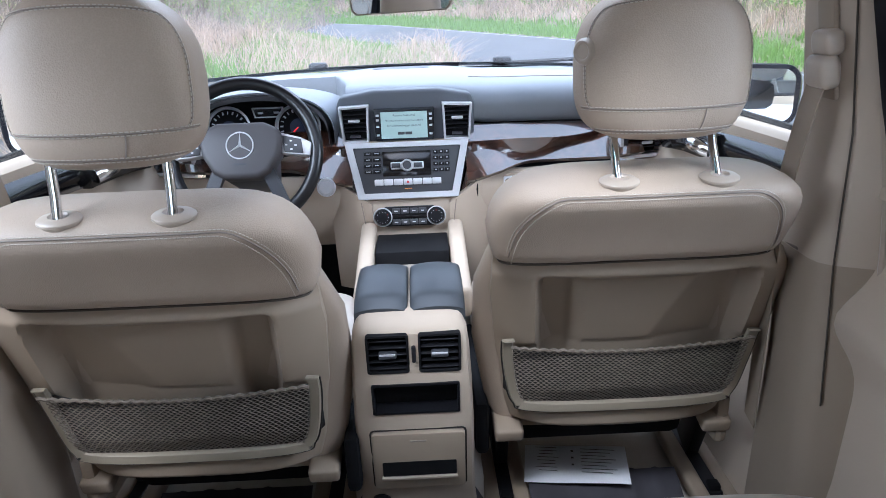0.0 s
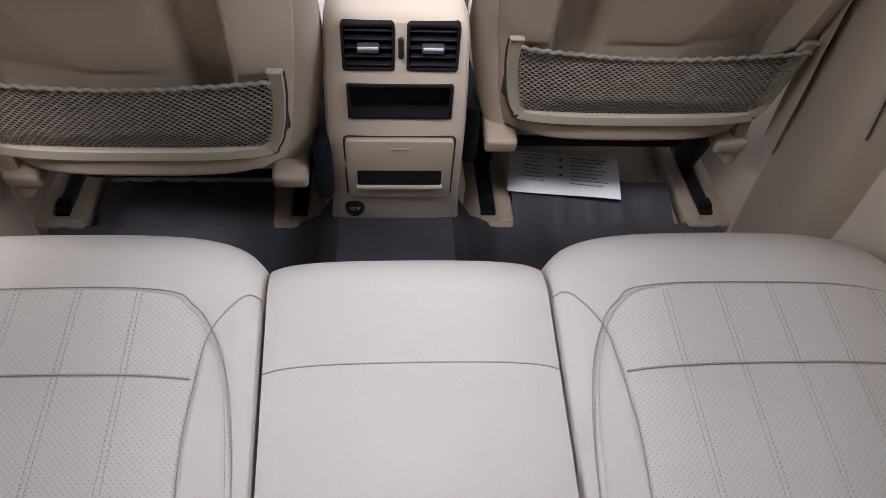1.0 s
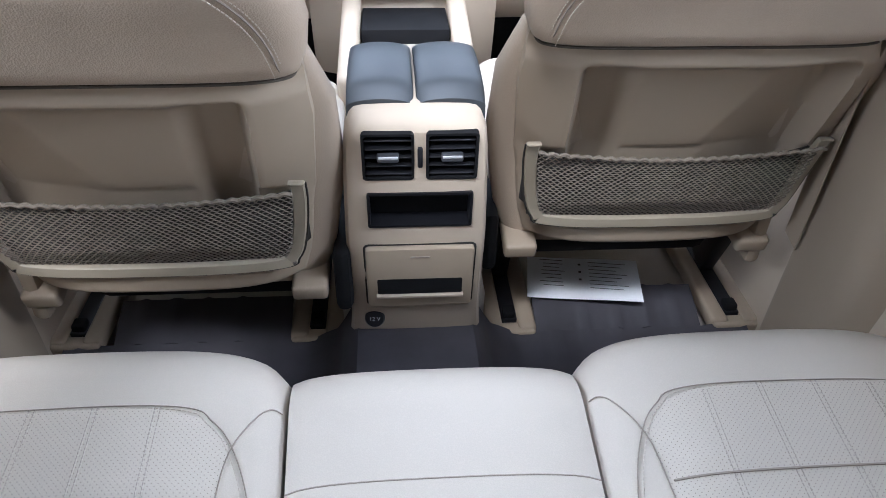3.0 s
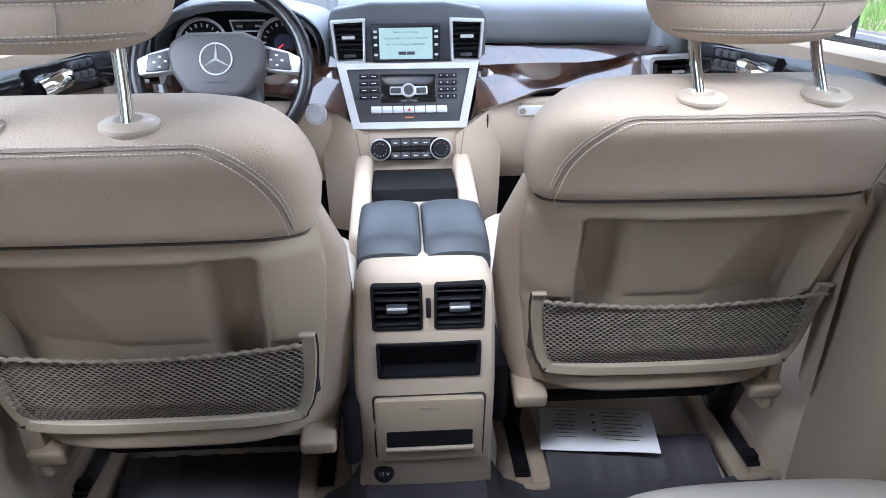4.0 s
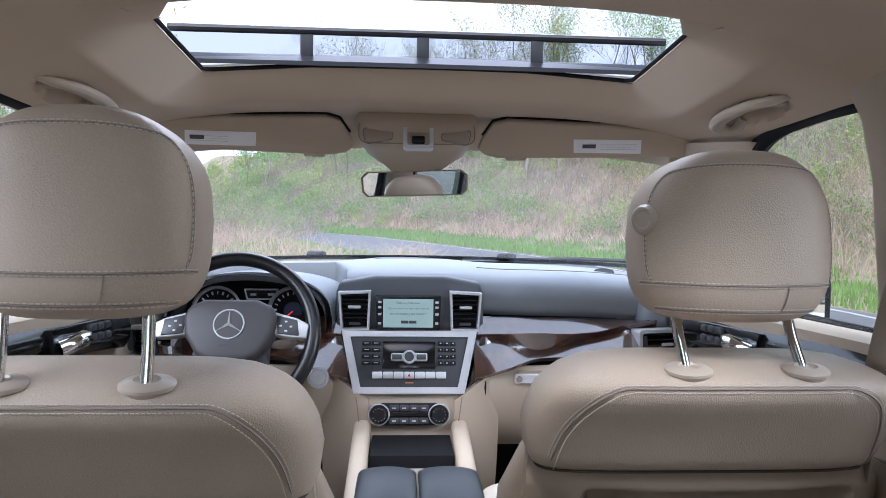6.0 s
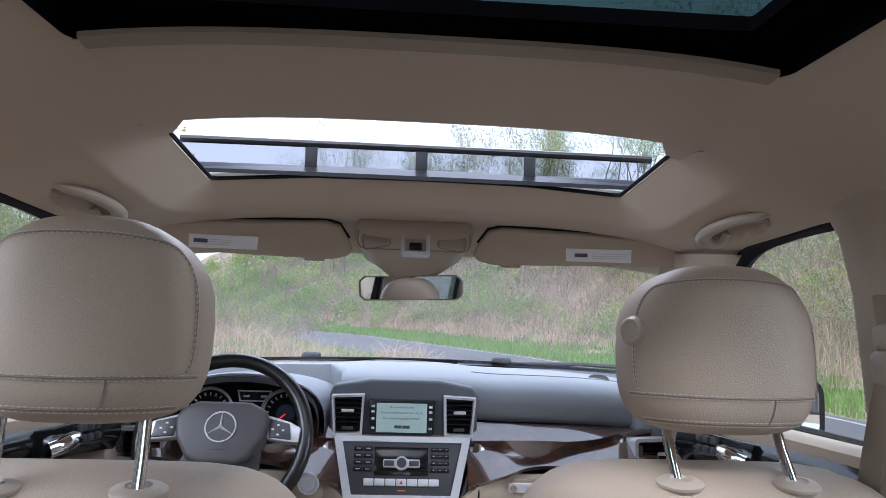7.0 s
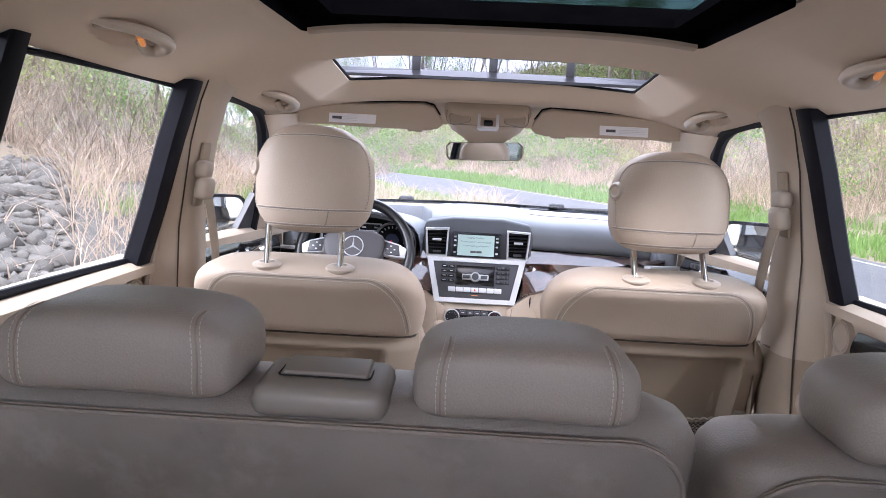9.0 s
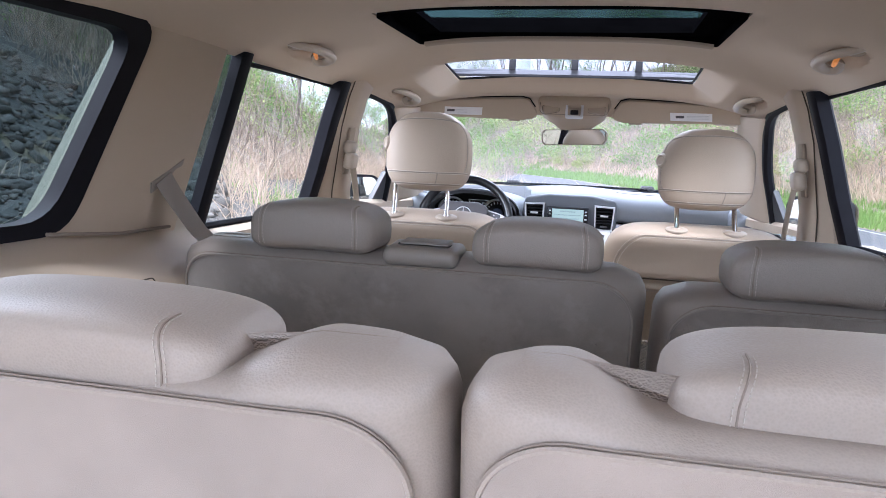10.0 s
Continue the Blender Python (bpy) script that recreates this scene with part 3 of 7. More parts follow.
def side(s):
    """Doors, pillars and windows of one side; s is -1 for the driver's side."""
    S = lambda x, y, z: Vector((s * x, y, z))
    n = "driver" if s < 0 else "passenger"
    out = (s, 0, 0)

    def door_face(y0, y1, armrest):
        def f(u, v):
            y, z = y0 + (y1 - y0) * u, v
            x = side_x(z)
            x -= armrest * math.exp(-((z - 0.62) / 0.07) ** 2)
            return S(x, y, z)
        bm = sheet(f, [i / 16 for i in range(17)], [i * 0.872 / 44 for i in range(45)], 0.05, out)
        return bm

    # rear door
    d = thing("rear_door", (0, 0, 0), "beige rear door panel with dark trim strip and black window frame", "car door", "rear doors")
    part("panel", door_face(0.25, 1.115, 0.05), TRIM, d)
    part("sill", sheet(lambda u, v: S(side_x(0.87) - 0.028 + 0.1 * v, 0.25 + 0.865 * u, 0.866 + 0.012 * math.sin(min(1, v * 3) * math.pi / 2)), [i / 20 for i in range(21)], [i / 10 for i in range(11)], 0.02, (0, 0, -1)), TRIM, d)
    part("trim_strip", sheet(lambda u, v: S(side_x(0.8) - 0.008 - 0.012 * math.sin(v * math.pi), 0.35 + 0.62 * u, 0.845 - 0.075 * v * (0.35 + 0.65 * math.sin(min(1, u * 1.4) * math.pi / 2)) - 0.02 * u), [i / 20 for i in range(21)], [i / 8 for i in range(9)], 0.02, out), BLACK_GLOSS, d, "glossy dark wood trim strip")
    part("pull_handle", tube(spline([S(0.765, 0.95, 0.72), S(0.72, 0.90, 0.735), S(0.715, 0.78, 0.72), S(0.765, 0.70, 0.70)], 6), 0.014, 8), BLACK, d)
    part("speaker_cover", lathe([(0.0, 0.005), (0.030, 0.005), (0.032, 0.002), (0.034, 0.006), (0.038, 0.006), (0.040, -0.01)], 32, pose(s * 0.784, 1.03, 0.80, 0, -90 * s, 0)), TRIM_GLOSS, d)
    f = part("window_frame", join(
        bar([S(0.788, 1.045, 0.87), S(0.745, 1.04, 1.0), S(0.70, 1.03, 1.15), S(0.655, 1.02, 1.28)], 0.060, 0.045),
        bar([S(0.80, 0.445, 0.87), S(0.765, 0.455, 1.0), S(0.725, 0.47, 1.15), S(0.69, 0.485, 1.29)], 0.045, 0.035)), SEAL, d, "black rubber window frame")
    part("top_seal", tube(spline([S(0.704, 0.47, 1.270), S(0.700, 0.65, 1.272), S(0.690, 0.9, 1.270), S(0.672, 1.05, 1.262)], 6), 0.006, 8), SEAL, d)
    part("sill_seal", tube(spline([S(0.80, 0.2, 0.888), S(0.802, 0.7, 0.884), S(0.795, 1.05, 0.878)], 6), 0.009, 6), SEAL, d)
    p = part("pane", slab(S(0.81, 0.44, 0.87), S(0.80, 1.06, 0.87), S(0.675, 1.04, 1.29), S(0.70, 0.48, 1.30), 0.003, out, 6), CLEAR, d, "clear window glass")
    q = part("quarter_pane", slab(S(0.81, 0.15, 0.87), S(0.81, 0.44, 0.87), S(0.70, 0.48, 1.30), S(0.71, 0.22, 1.30), 0.003, out, 4), TINTED, d, "small dark tinted fixed pane")
    p.visible_shadow = q.visible_shadow = False

    part("lock_pin", lathe([(0.006, -0.03), (0.006, 0.02), (0.0045, 0.03), (0, 0.032)], 12, pose(s * 0.785, 0.40, 0.895)), BLACK, d, "black lock pin")

    # front door
    d = thing("front_door", (0, 0, 0), "beige front door panel with glossy black insert and chrome latch", "car door", "front doors")
    part("panel", door_face(1.27, 2.30, 0.06), TRIM, d)
    part("sill", sheet(lambda u, v: S(0.762 + 0.07 * v - 0.02 * u, 1.27 + 1.03 * u, 0.884 - 0.035 * u + 0.014 * math.sin(min(1, v * 3) * math.pi / 2)), [i / 20 for i in range(21)], [i / 10 for i in range(11)], 0.03, (0, 0, -1)), TRIM, d)
    w = part("wood_insert", sheet(lambda u, v: S(0.772 - 0.018 * math.sin(v * math.pi) - 0.012, 1.30 + 0.80 * u, 0.862 - 0.040 * u * u - v * (0.062 + 0.034 * u)), [i / 24 for i in range(25)], [i / 8 for i in range(9)], 0.03, out), BLACK_GLOSS, d, "glossy black door insert")
    part("latch_bezel", sheet(lambda u, v: S(0.737 - 0.006 * math.sin(v * math.pi), 1.66 + 0.30 * u, 0.842 - 0.020 * u - 0.066 * v), [i / 12 for i in range(13)], [i / 6 for i in range(7)], 0.02, out), BLACK_GLOSS, d)
    part("latch", tube(spline([S(0.735, 1.79, 0.803), S(0.715, 1.77, 0.812), S(0.710, 1.72, 0.810), S(0.735, 1.685, 0.800)], 6), [0.013] * 9 + [0.018] * 5 + [0.019] * 5, 12), CHROME, d, "chrome door latch")
    for k in range(6):
        part("seat_switch", box(s * 0.731, 1.832 + 0.040 * (k % 3), 0.822 - 0.024 * (k // 3) - 0.003 * (k % 3), 0.016, 0.032, 0.017, 0.005, 2), DASH_DARK, d)
    part("top_seal", tube(spline([S(0.655, 1.15, 1.272), S(0.648, 1.35, 1.266), S(0.65, 1.50, 1.24), S(0.675, 1.63, 1.165), S(0.705, 1.725, 1.06), S(0.745, 1.795, 0.95), S(0.77, 1.83, 0.87)], 8), 0.018, 8), SEAL, d)
    part("mirror_triangle", slab(S(0.775, 1.70, 0.88), S(0.765, 1.84, 0.87), S(0.72, 1.785, 1.0), S(0.735, 1.755, 0.995), 0.02, out, 6), DASH_DARK, d)
    part("sill_seal", tube([S(0.80, 1.28, 0.896), S(0.80, 1.8, 0.886), S(0.78, 2.3, 0.868)], 0.009, 6), SEAL, d)
    p = part("pane", slab(S(0.805, 1.10, 0.87), S(0.775, 2.4, 0.86), S(0.655, 1.98, 1.16), S(0.665, 1.10, 1.30), 0.003, out, 6), CLEAR, d, "clear window glass")
    p.visible_shadow = False

    # B pillar with the front belt
    b = thing("b_pillar", (0, 0, 0), "beige B pillar trim between front and rear door", "pillar trim", kind="structure")
    lv = [(0.0, 0.80, 1.08, 0.72, 1.32), (0.45, 0.80, 1.09, 0.72, 1.30), (0.72, 0.795, 1.095, 0.705, 1.275), (0.95, 0.76, 1.08, 0.692, 1.235), (1.15, 0.71, 1.065, 0.658, 1.215), (1.24, 0.675, 1.05, 0.630, 1.205), (1.30, 0.645, 1.03, 0.60, 1.21)]
    loops = []
    for z, xo, yb, xi, yf in lv:
        loops.append([S(xo + 0.03, yb - 0.012, z), S(xo - 0.012, yb, z), S(xi + 0.022, yb + 0.026, z), S(xi + 0.005, yb + 0.045, z), S(xi, yb + 0.07, z), S(xi + 0.0, yf - 0.02, z), S(xi + 0.01, yf, z), S(xo + 0.03, yf + 0.02, z)])
    part("trim", loft(loops[2:]), TRIM, b)
    # lower plane takes the darker beige to carry its shade
    part("lower_trim_shade", loft(loops[:3]), SHELL, b, "lower pillar trim, its shade set by a darker beige")
    part("edge_seam", tube([S(xi + 0.0205, yb + 0.0235, z) for z, xo, yb, xi, yf in lv[1:]], 0.0018, 6), SEAM_DARK, b)
    part("seam", tube([S(0.798, 1.10, 0.73), S(0.745, 1.152, 0.728), S(0.705, 1.20, 0.725), S(0.71, 1.28, 0.72)], 0.003, 6), SEAM, b)
    part("door_seal", tube(spline([S(0.79, 1.085, 0.3), S(0.79, 1.085, 0.72), S(0.752, 1.08, 0.95), S(0.705, 1.062, 1.15), S(0.668, 1.045, 1.26)], 5), 0.009, 8), TRIM_GLOSS, b)
    t = thing("front_seat_belt", (0, 0, 0), "beige seat belt on a height adjuster", "seat belt", "front seat belts")
    part("slot", box(s * 0.670, 1.130, 1.075, 0.010, 0.046, 0.15, 0.004, 2, 0, -9 * s, 0), SHELL, t)
    part("adjuster", box(s * 0.660, 1.118, 1.088, 0.032, 0.056, 0.040, 0.013, 4, 0, -9 * s, 0), TRIM_GLOSS, t)
    part("guide", box(s * 0.657, 1.116, 1.045, 0.034, 0.060, 0.052, 0.014, 4, 0, -9 * s, 0), TRIM_GLOSS, t)
    bl = [S(0.650, 1.116, 1.03), S(0.644, 1.125, 0.98), S(0.642, 1.15, 0.88), S(0.66, 1.20, 0.76), S(0.69, 1.26, 0.6), S(0.71, 1.3, 0.3)]
    part("webbing", sheet(lambda u, v: spline(bl, 6)[min(30, int(u * 30))] + Vector((0, 0.023 * v, 0.006 * v)), [i / 30 for i in range(31)], [-1, 1], 0.002, out), SHELL, t)

    # A pillar: from the door seal to the windscreen's edge
    pa = spline([S(0.632, 1.50, 1.235), S(0.66, 1.63, 1.165), S(0.695, 1.73, 1.06), S(0.735, 1.80, 0.95), S(0.765, 1.84, 0.86)], 6)
    pb = spline([S(0.605, 1.84, 1.262), S(0.63, 1.96, 1.18), S(0.66, 2.12, 1.07), S(0.70, 2.28, 0.96), S(0.725, 2.36, 0.88)], 6)
    pil = lambda u, v: pa[v] * (1 - u) + pb[v] * u + Vector((-s * 0.022, -0.02, 0)) * math.sin(u * math.pi)
    solid("a_pillar", sheet(pil, [i / 8 for i in range(9)], list(range(len(pa))), 0.02, out), TRIM, "beige A pillar trim beside the windscreen", "pillar trim", "structure", sharp=70)

    # C pillar and quarter
    c = thing("rear_quarter_trim", (0, 0, 0), "beige rear quarter trim with shoulder belt slot", "quarter trim", kind="structure")
    part("c_pillar", slab(S(0.745, -0.06, 0.93), S(0.745, 0.29, 0.90), S(0.685, 0.415, 1.30), S(0.675, 0.13, 1.30), 0.06, out, 10, 0.012), TRIM, c)
    part("seam", tube([S(0.735, -0.07, 0.93), S(0.728, 0.1, 0.915), S(0.735, 0.26, 0.912)], 0.0035, 6), SEAM, c)
    part("lower", sheet(lambda u, v: S(0.76 - 0.14 * smooth([(0.0, 0), (0.16, 1), (1, 1.0)], v) - 0.02 * math.sin(u * 5), -1.35 + 1.72 * u, 0.94 - 0.93 * v), [i / 20 for i in range(21)], [i / 30 for i in range(31)], 0.06, out), TRIM, c)
    part("clip_mark", tube([S(0.690, 0.33, 1.262), S(0.69, 0.37, 1.262), S(0.692, 0.37, 1.248), S(0.692, 0.33, 1.248)], 0.0015, 6, True), SEAM, c)
    part("hatch_gap", tube([S(0.6185, y, z) for y, z in rrect(0.075, 0.060, 0.014, 5, 0.005, 0.822)], 0.0013, 6, True), SEAM_DARK, c)
    w = thing("rear_side_window", (0, 0, 0), "dark tinted rear side window in a black frame", "window", kind="structure")
    g0 = [(-0.062, 0.950), (0.082, 1.270), (-0.88, 1.262), (-0.91, 0.950)]
    g1 = [(-0.02, 0.925), (0.135, 1.295), (-0.95, 1.285), (-0.98, 0.925)]
    fx = lambda z: 0.752 - (z - 0.92) / 0.38 * 0.075

    def loop4(g, dx, r=0.06, k=5):
        pts = []
        for i, p in enumerate(g):
            a, b, cc = Vector((*g[i - 1], 0)), Vector((*p, 0)), Vector((*g[(i + 1) % 4], 0))
            p0, p2 = b + (a - b).normalized() * r, b + (cc - b).normalized() * r
            for j in range(k + 1):
                q = j / k
                v = p0 * (1 - q) ** 2 + b * 2 * q * (1 - q) + p2 * q * q
                pts.append(S(fx(v.y) + dx, v.x, v.y))
        return pts
    bmf = loft([loop4(g1, 0.012), loop4(g1, -0.012), loop4(g0, -0.009), loop4(g0, 0.02)], cap=False)
    part("frame", bmf, SEAL, w)
    q = part("pane", loft([loop4(g1, 0.022), loop4(g1, 0.026)]), TINTED, w, "dark tinted glass")
    q.visible_shadow = False
    t = thing("rear_seat_belt", (0, 0, 0), "beige shoulder belt hanging from a slot", "seat belt", "rear seat belts")
    part("slot_cover", slab(S(0.722, 0.185, 0.985), S(0.722, 0.285, 1.03), S(0.715, 0.285, 1.05), S(0.718, 0.18, 1.005), 0.02, out, 4), GUIDE, t)
    bl = [S(0.716, 0.215, 1.012), S(0.70, 0.225, 0.98), S(0.66, 0.235, 0.92), S(0.608, 0.245, 0.84), S(0.600, 0.255, 0.6)]
    part("webbing", sheet(lambda u, v: spline(bl, 6)[min(24, int(u * 24))] + Vector((0, 0.025 * v, 0.012 * v * (1 - u))), [i / 24 for i in range(25)], [-1, 1], 0.002, out), LEATHER_SHADE, t)

    # grab handles in the roof edge
    for y, e in HANDLES:
        h = thing("grab_handle", (0, 0, 0), "beige fold-up roof grab handle", "grab handle", "roof grab handles")
        on_roof = lambda xx, yy, dz: S(xx, yy, roof_base(xx, yy) + dz)
        pts = [(e + 0.034, y - 0.108, 0.006), (e + 0.016, y - 0.096, -0.004), (e - 0.006, y - 0.06, -0.012), (e - 0.014, y - 0.01, -0.015), (e - 0.010, y + 0.045, -0.015), (e + 0.004, y + 0.080, -0.014), (e + 0.024, y + 0.092, -0.012), (e + 0.040, y + 0.082, -0.006), (e + 0.044, y + 0.062, 0.010)]
        path = [on_roof(*q) for q in spline(pts, 5)]
        part("grip", tube(path, [0.0095 + 0.0055 * math.sin(math.pi * min(1, k / (len(path) - 1))) for k in range(len(path))], 12, flat=0.7), TRIM_GLOSS, h)
        part("hinge", box(*on_roof(e + 0.028, y - 0.080, 0.004), 0.030, 0.030, 0.022, 0.006, 2), SHELL, h)
        if y < 1:
            part("coat_hook", tube(spline([on_roof(e + 0.026, y + 0.020, 0.016), on_roof(e + 0.020, y + 0.024, -0.006), on_roof(e + 0.012, y + 0.010, -0.018), on_roof(e + 0.010, y - 0.008, -0.010)], 5), 0.0048, 8), AMBER, h, "orange lit coat hook")
    # outer side skin
    solid("outer_side_skin", join(sheet(lambda u, v: S(lerp([(-0.25, 0.86), (0.3, 0.95), (0.7, 0.95), (0.86, 0.88)], v), -1.5 + 4.6 * u, v), [i / 10 for i in range(11)], [-0.25 + 1.11 * i / 12 for i in range(13)], 0.004, out)), SKIN_PAINT, "silver painted body side", "car body", "structure")
    # door mirror
    mr = thing("door_mirror", (0, 0, 0), "black door mirror with silver glass", "door mirror", "door mirrors")
    M = pose(s * 0.965, 2.0, 0.885, 0, 0, -s * 29) @ pose(0, 0, 0, -4)
    part("housing", pad(0.125, 0.06, 0.085, 0.5, 0.5, 32, 16, m=M @ pose(0, 0.055, 0)), BLACK_GLOSS, mr)
    part("bezel", xf(ring(rrect(0.24, 0.165, 0.04), rrect(0.218, 0.143, 0.032), -0.012, 0.03), M), SEAL, mr)
    part("glass", xf(prism(rrect(0.226, 0.150, 0.034), -0.004, 0.0, 0), M), MIRROR, mr, "mirror glass")
    part("arm", box(s * 0.85, 2.1, 0.84, 0.16, 0.07, 0.035, 0.012), BLACK, mr)


def windscreen():
    w = thing("windscreen", (0, 0, 0), "clear laminated windscreen", "windscreen", kind="structure")
    f = lambda u, v: Vector((u * (0.60 + 0.16 * v), 2.0 + 0.78 * v - (0.16 + 0.24 * v) * u * u, 1.262 - 0.34 * v - 0.01 * u * u * (1 - v)))
    g = part("pane", sheet(f, [-1 + 0.1 * i for i in range(21)], [i / 10 for i in range(11)]), SCREEN_GLASS, w)
    g.visible_shadow = False
    part("lower_band", sheet(lambda u, v: f(u, 0.955 + 0.045 * v) + Vector((0, 0, 0.004)), [-1 + 0.1 * i for i in range(21)], [0, 1]), BLACK_GLOSS, w, "black printed edge band")
    for x in (-0.36, 0.34):
        wp = thing("wiper", (0, 0, 0), "black windscreen wiper at rest", "wiper", "wipers")
        part("arm_cap", box(x + 0.02, 2.80, 0.935, 0.07, 0.05, 0.03, 0.012), BLACK, wp)
        part("blade", tube([(x - 0.02, 2.79, 0.925), (x + 0.3, 2.78, 0.932), (x + 0.55, 2.74, 0.926)], 0.008, 6), BLACK, wp)
    solid("bonnet", sheet(lambda u, v: Vector((u * 0.86, 2.82 + 1.0 * v, 0.87 - 0.16 * v * v - 0.09 * u ** 4)), [-1 + 0.1 * i for i in range(21)], [i / 12 for i in range(13)], 0.01, (0, 0, -1)), SKIN_PAINT, "silver painted bonnet beyond the windscreen", "bonnet", "structure")
    solid("firewall", box(0, 2.75, 0.4, 1.6, 0.04, 0.9, 0), BLACK_MATT, "dark bulkhead under the dashboard", "bulkhead", "structure")


headliner()
sunroofs()
windscreen()
for s in (-1, 1):
    side(s)

# floor: carpeted pan with a tunnel
solid("floor", join(box(0, 0.7, -0.03, 1.6, 4.3, 0.06, 0), box(0, 2.05, 0.08, 0.30, 1.4, 0.16, 0.05, 3), box(0, -0.75, 0.14, 1.5, 1.2, 0.28, 0.02)), CARPET, "beige carpeted car floor", "floor", "structure")


# ---- front seats ----
REAR_Y = [(0.30, 0.185), (0.36, 0.178), (0.45, 0.163), (0.52, 0.145), (0.65, 0.085), (0.755, 0.03), (0.80, 0.005), (0.85, -0.028), (0.90, -0.05), (0.94, -0.055)]


def front_seat(cx, py, hx, hz, hh, o, tz, label, hy=-0.017, hs=1.0, post_dx=0.0):
    """Seen from behind: leather top, moulded shell with a net pocket, headrest on two chrome posts. py: the seat's place; hx, hz, hh: the headrest's place and half height; o: the outboard side; tz: the change of the shoulder's height; hy, hs: the headrest's set forward and size; post_dx: the posts' offset."""
    seat = thing("car_seat", (cx, py, 0), label, "car seat", "front seats")
    # leather top of the backrest
    loops = []
    for z, hw, r, f in ((0.735, 0.238, 0.046, 0.14), (0.742, 0.248, 0.032, 0.15), (0.76, 0.256, 0.022, 0.155), (0.80, 0.262, 0.0, 0.15), (0.835, 0.257, -0.024, 0.14), (0.855, 0.250, -0.038, 0.132), (0.87, 0.242, -0.044, 0.126), (0.882, 0.232, -0.042, 0.119), (0.892, 0.220, -0.033, 0.112), (0.900, 0.205, -0.018, 0.104), (0.907, 0.185, 0.0, 0.095), (0.912, 0.155, 0.016, 0.085), (0.915, 0.11, 0.032, 0.07)):
        loops.append([(hw * math.copysign(abs(math.cos(a)) ** 0.42, math.cos(a)), (r + f) / 2 + (f - r) / 2 * math.copysign(abs(math.sin(a)) ** 0.55, math.sin(a)), z + tz * max(0, (z - 0.8) / 0.115)) for a in (k * math.tau / 64 for k in range(64))])
    top = part("backrest_top", loft(loops), LEATHER, seat, sharp=60)
    # moulded rear shell with its recess
    hw = lambda z: lerp([(0.298, 0.200), (0.315, 0.222), (0.36, 0.235), (0.40, 0.242), (0.5, 0.254), (0.65, 0.258), (0.755, 0.246)], z)

    def shell(u, z):
        x = u * (hw(z) if u * o < 0 else lerp([(0.298, 0.205), (0.315, 0.232), (0.36, 0.252), (0.42, 0.276), (0.5, 0.30), (0.65, 0.306), (0.72, 0.285), (0.765, 0.246)], z))
        y = lerp(REAR_Y, z) + 0.045 * abs(u) ** 5 + 0.01 * u * u + 0.014 * smooth([(0.69, 0), (0.72, 1)], z)
        q = x * o
        fold = lerp([(0.36, -0.03), (0.55, 0.058), (0.69, 0.122)], z)
        if q < fold:
            deep = smooth([(-0.182, 0), (-0.158, 0.050), (-0.118, 0.050), (-0.080, 0.026)], q)
        else:
            deep = lerp([(fold, 0.026), (max(fold + 0.02, 0.192), 0.054), (0.212, 0.050), (0.236, 0.0)], q)
        y += deep * (1 - smooth([(0.680, 0), (0.702, 1)], z)) * smooth([(0.340, 0), (0.372, 1)], z)
        if z < 0.315:
            y += (0.315 - z) * 1.2
        xs_ = x + o * 0.022 * min(1, (0.765 - z) / 0.3)
        cup = min(1, max(0, (0.247 - abs(xs_ - 0.026 * o)) / 0.012)) * min(1, max(0, (0.53 - z) / 0.015)) * min(1, max(0, (z - 0.358) / 0.012))
        y = max(y, lerp(REAR_Y, z) + 0.03 * cup)
        return Vector((xs_, y, z))
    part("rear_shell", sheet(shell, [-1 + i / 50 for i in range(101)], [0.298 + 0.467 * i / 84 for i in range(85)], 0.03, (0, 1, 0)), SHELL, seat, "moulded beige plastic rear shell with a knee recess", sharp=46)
    # front padding and side bolsters
    loops = []
    for z, w, th in ((0.28, 0.22, 0.06), (0.33, 0.25, 0.10), (0.5, 0.278, 0.115), (0.65, 0.276, 0.115), (0.74, 0.25, 0.10), (0.76, 0.235, 0.08)):
        yc = lerp(REAR_Y, z) + 0.058 + th / 2
        loops.append([(w * math.copysign(abs(math.cos(a)) ** 0.5, math.cos(a)), yc + th / 2 * math.copysign(abs(math.sin(a)) ** 0.6, math.sin(a)), z) for a in (k * math.tau / 48 for k in range(48))])
    part("backrest_padding", loft(loops), LEATHER, seat, sharp=60)
    part("cushion", pad(0.255, 0.25, 0.075, 0.3, 0.3, m=pose(0, 0.53, 0.36, 6)), LEATHER_LIT, seat)
    part("seat_base", box(0, 0.50, 0.24, 0.44, 0.36, 0.12, 0.03), BLACK_MATT, seat)
    # seams round the leather top
    seam = []
    half = [(0.14 * k / 20, 0.880) for k in range(20)] + [(0.14 + 0.088 * math.sin(h), 0.741 + 0.139 * math.cos(h)) for h in (math.pi / 2 * k / 24 for k in range(25))]
    for x, z in [(-p, q) for p, q in half[:0:-1]] + half:
        a = math.acos(max(-1, min(1, (abs(x) / lerp([(0.74, 0.25), (0.80, 0.2625), (0.835, 0.2575), (0.855, 0.2505), (0.87, 0.2425), (0.882, 0.2325)], z)) ** (1 / 0.42))))
        r, f = lerp([(0.735, 0.046), (0.76, 0.022), (0.80, 0.0), (0.835, -0.024), (0.855, -0.038), (0.87, -0.044), (0.882, -0.042)], z), lerp([(0.735, 0.14), (0.76, 0.155), (0.80, 0.15), (0.87, 0.126), (0.882, 0.119)], z)
        seam.append((x, (r + f) / 2 - (f - r) / 2 * math.sin(a) ** 0.55 - 0.0014, z + tz * max(0, (z - 0.8) / 0.115)))
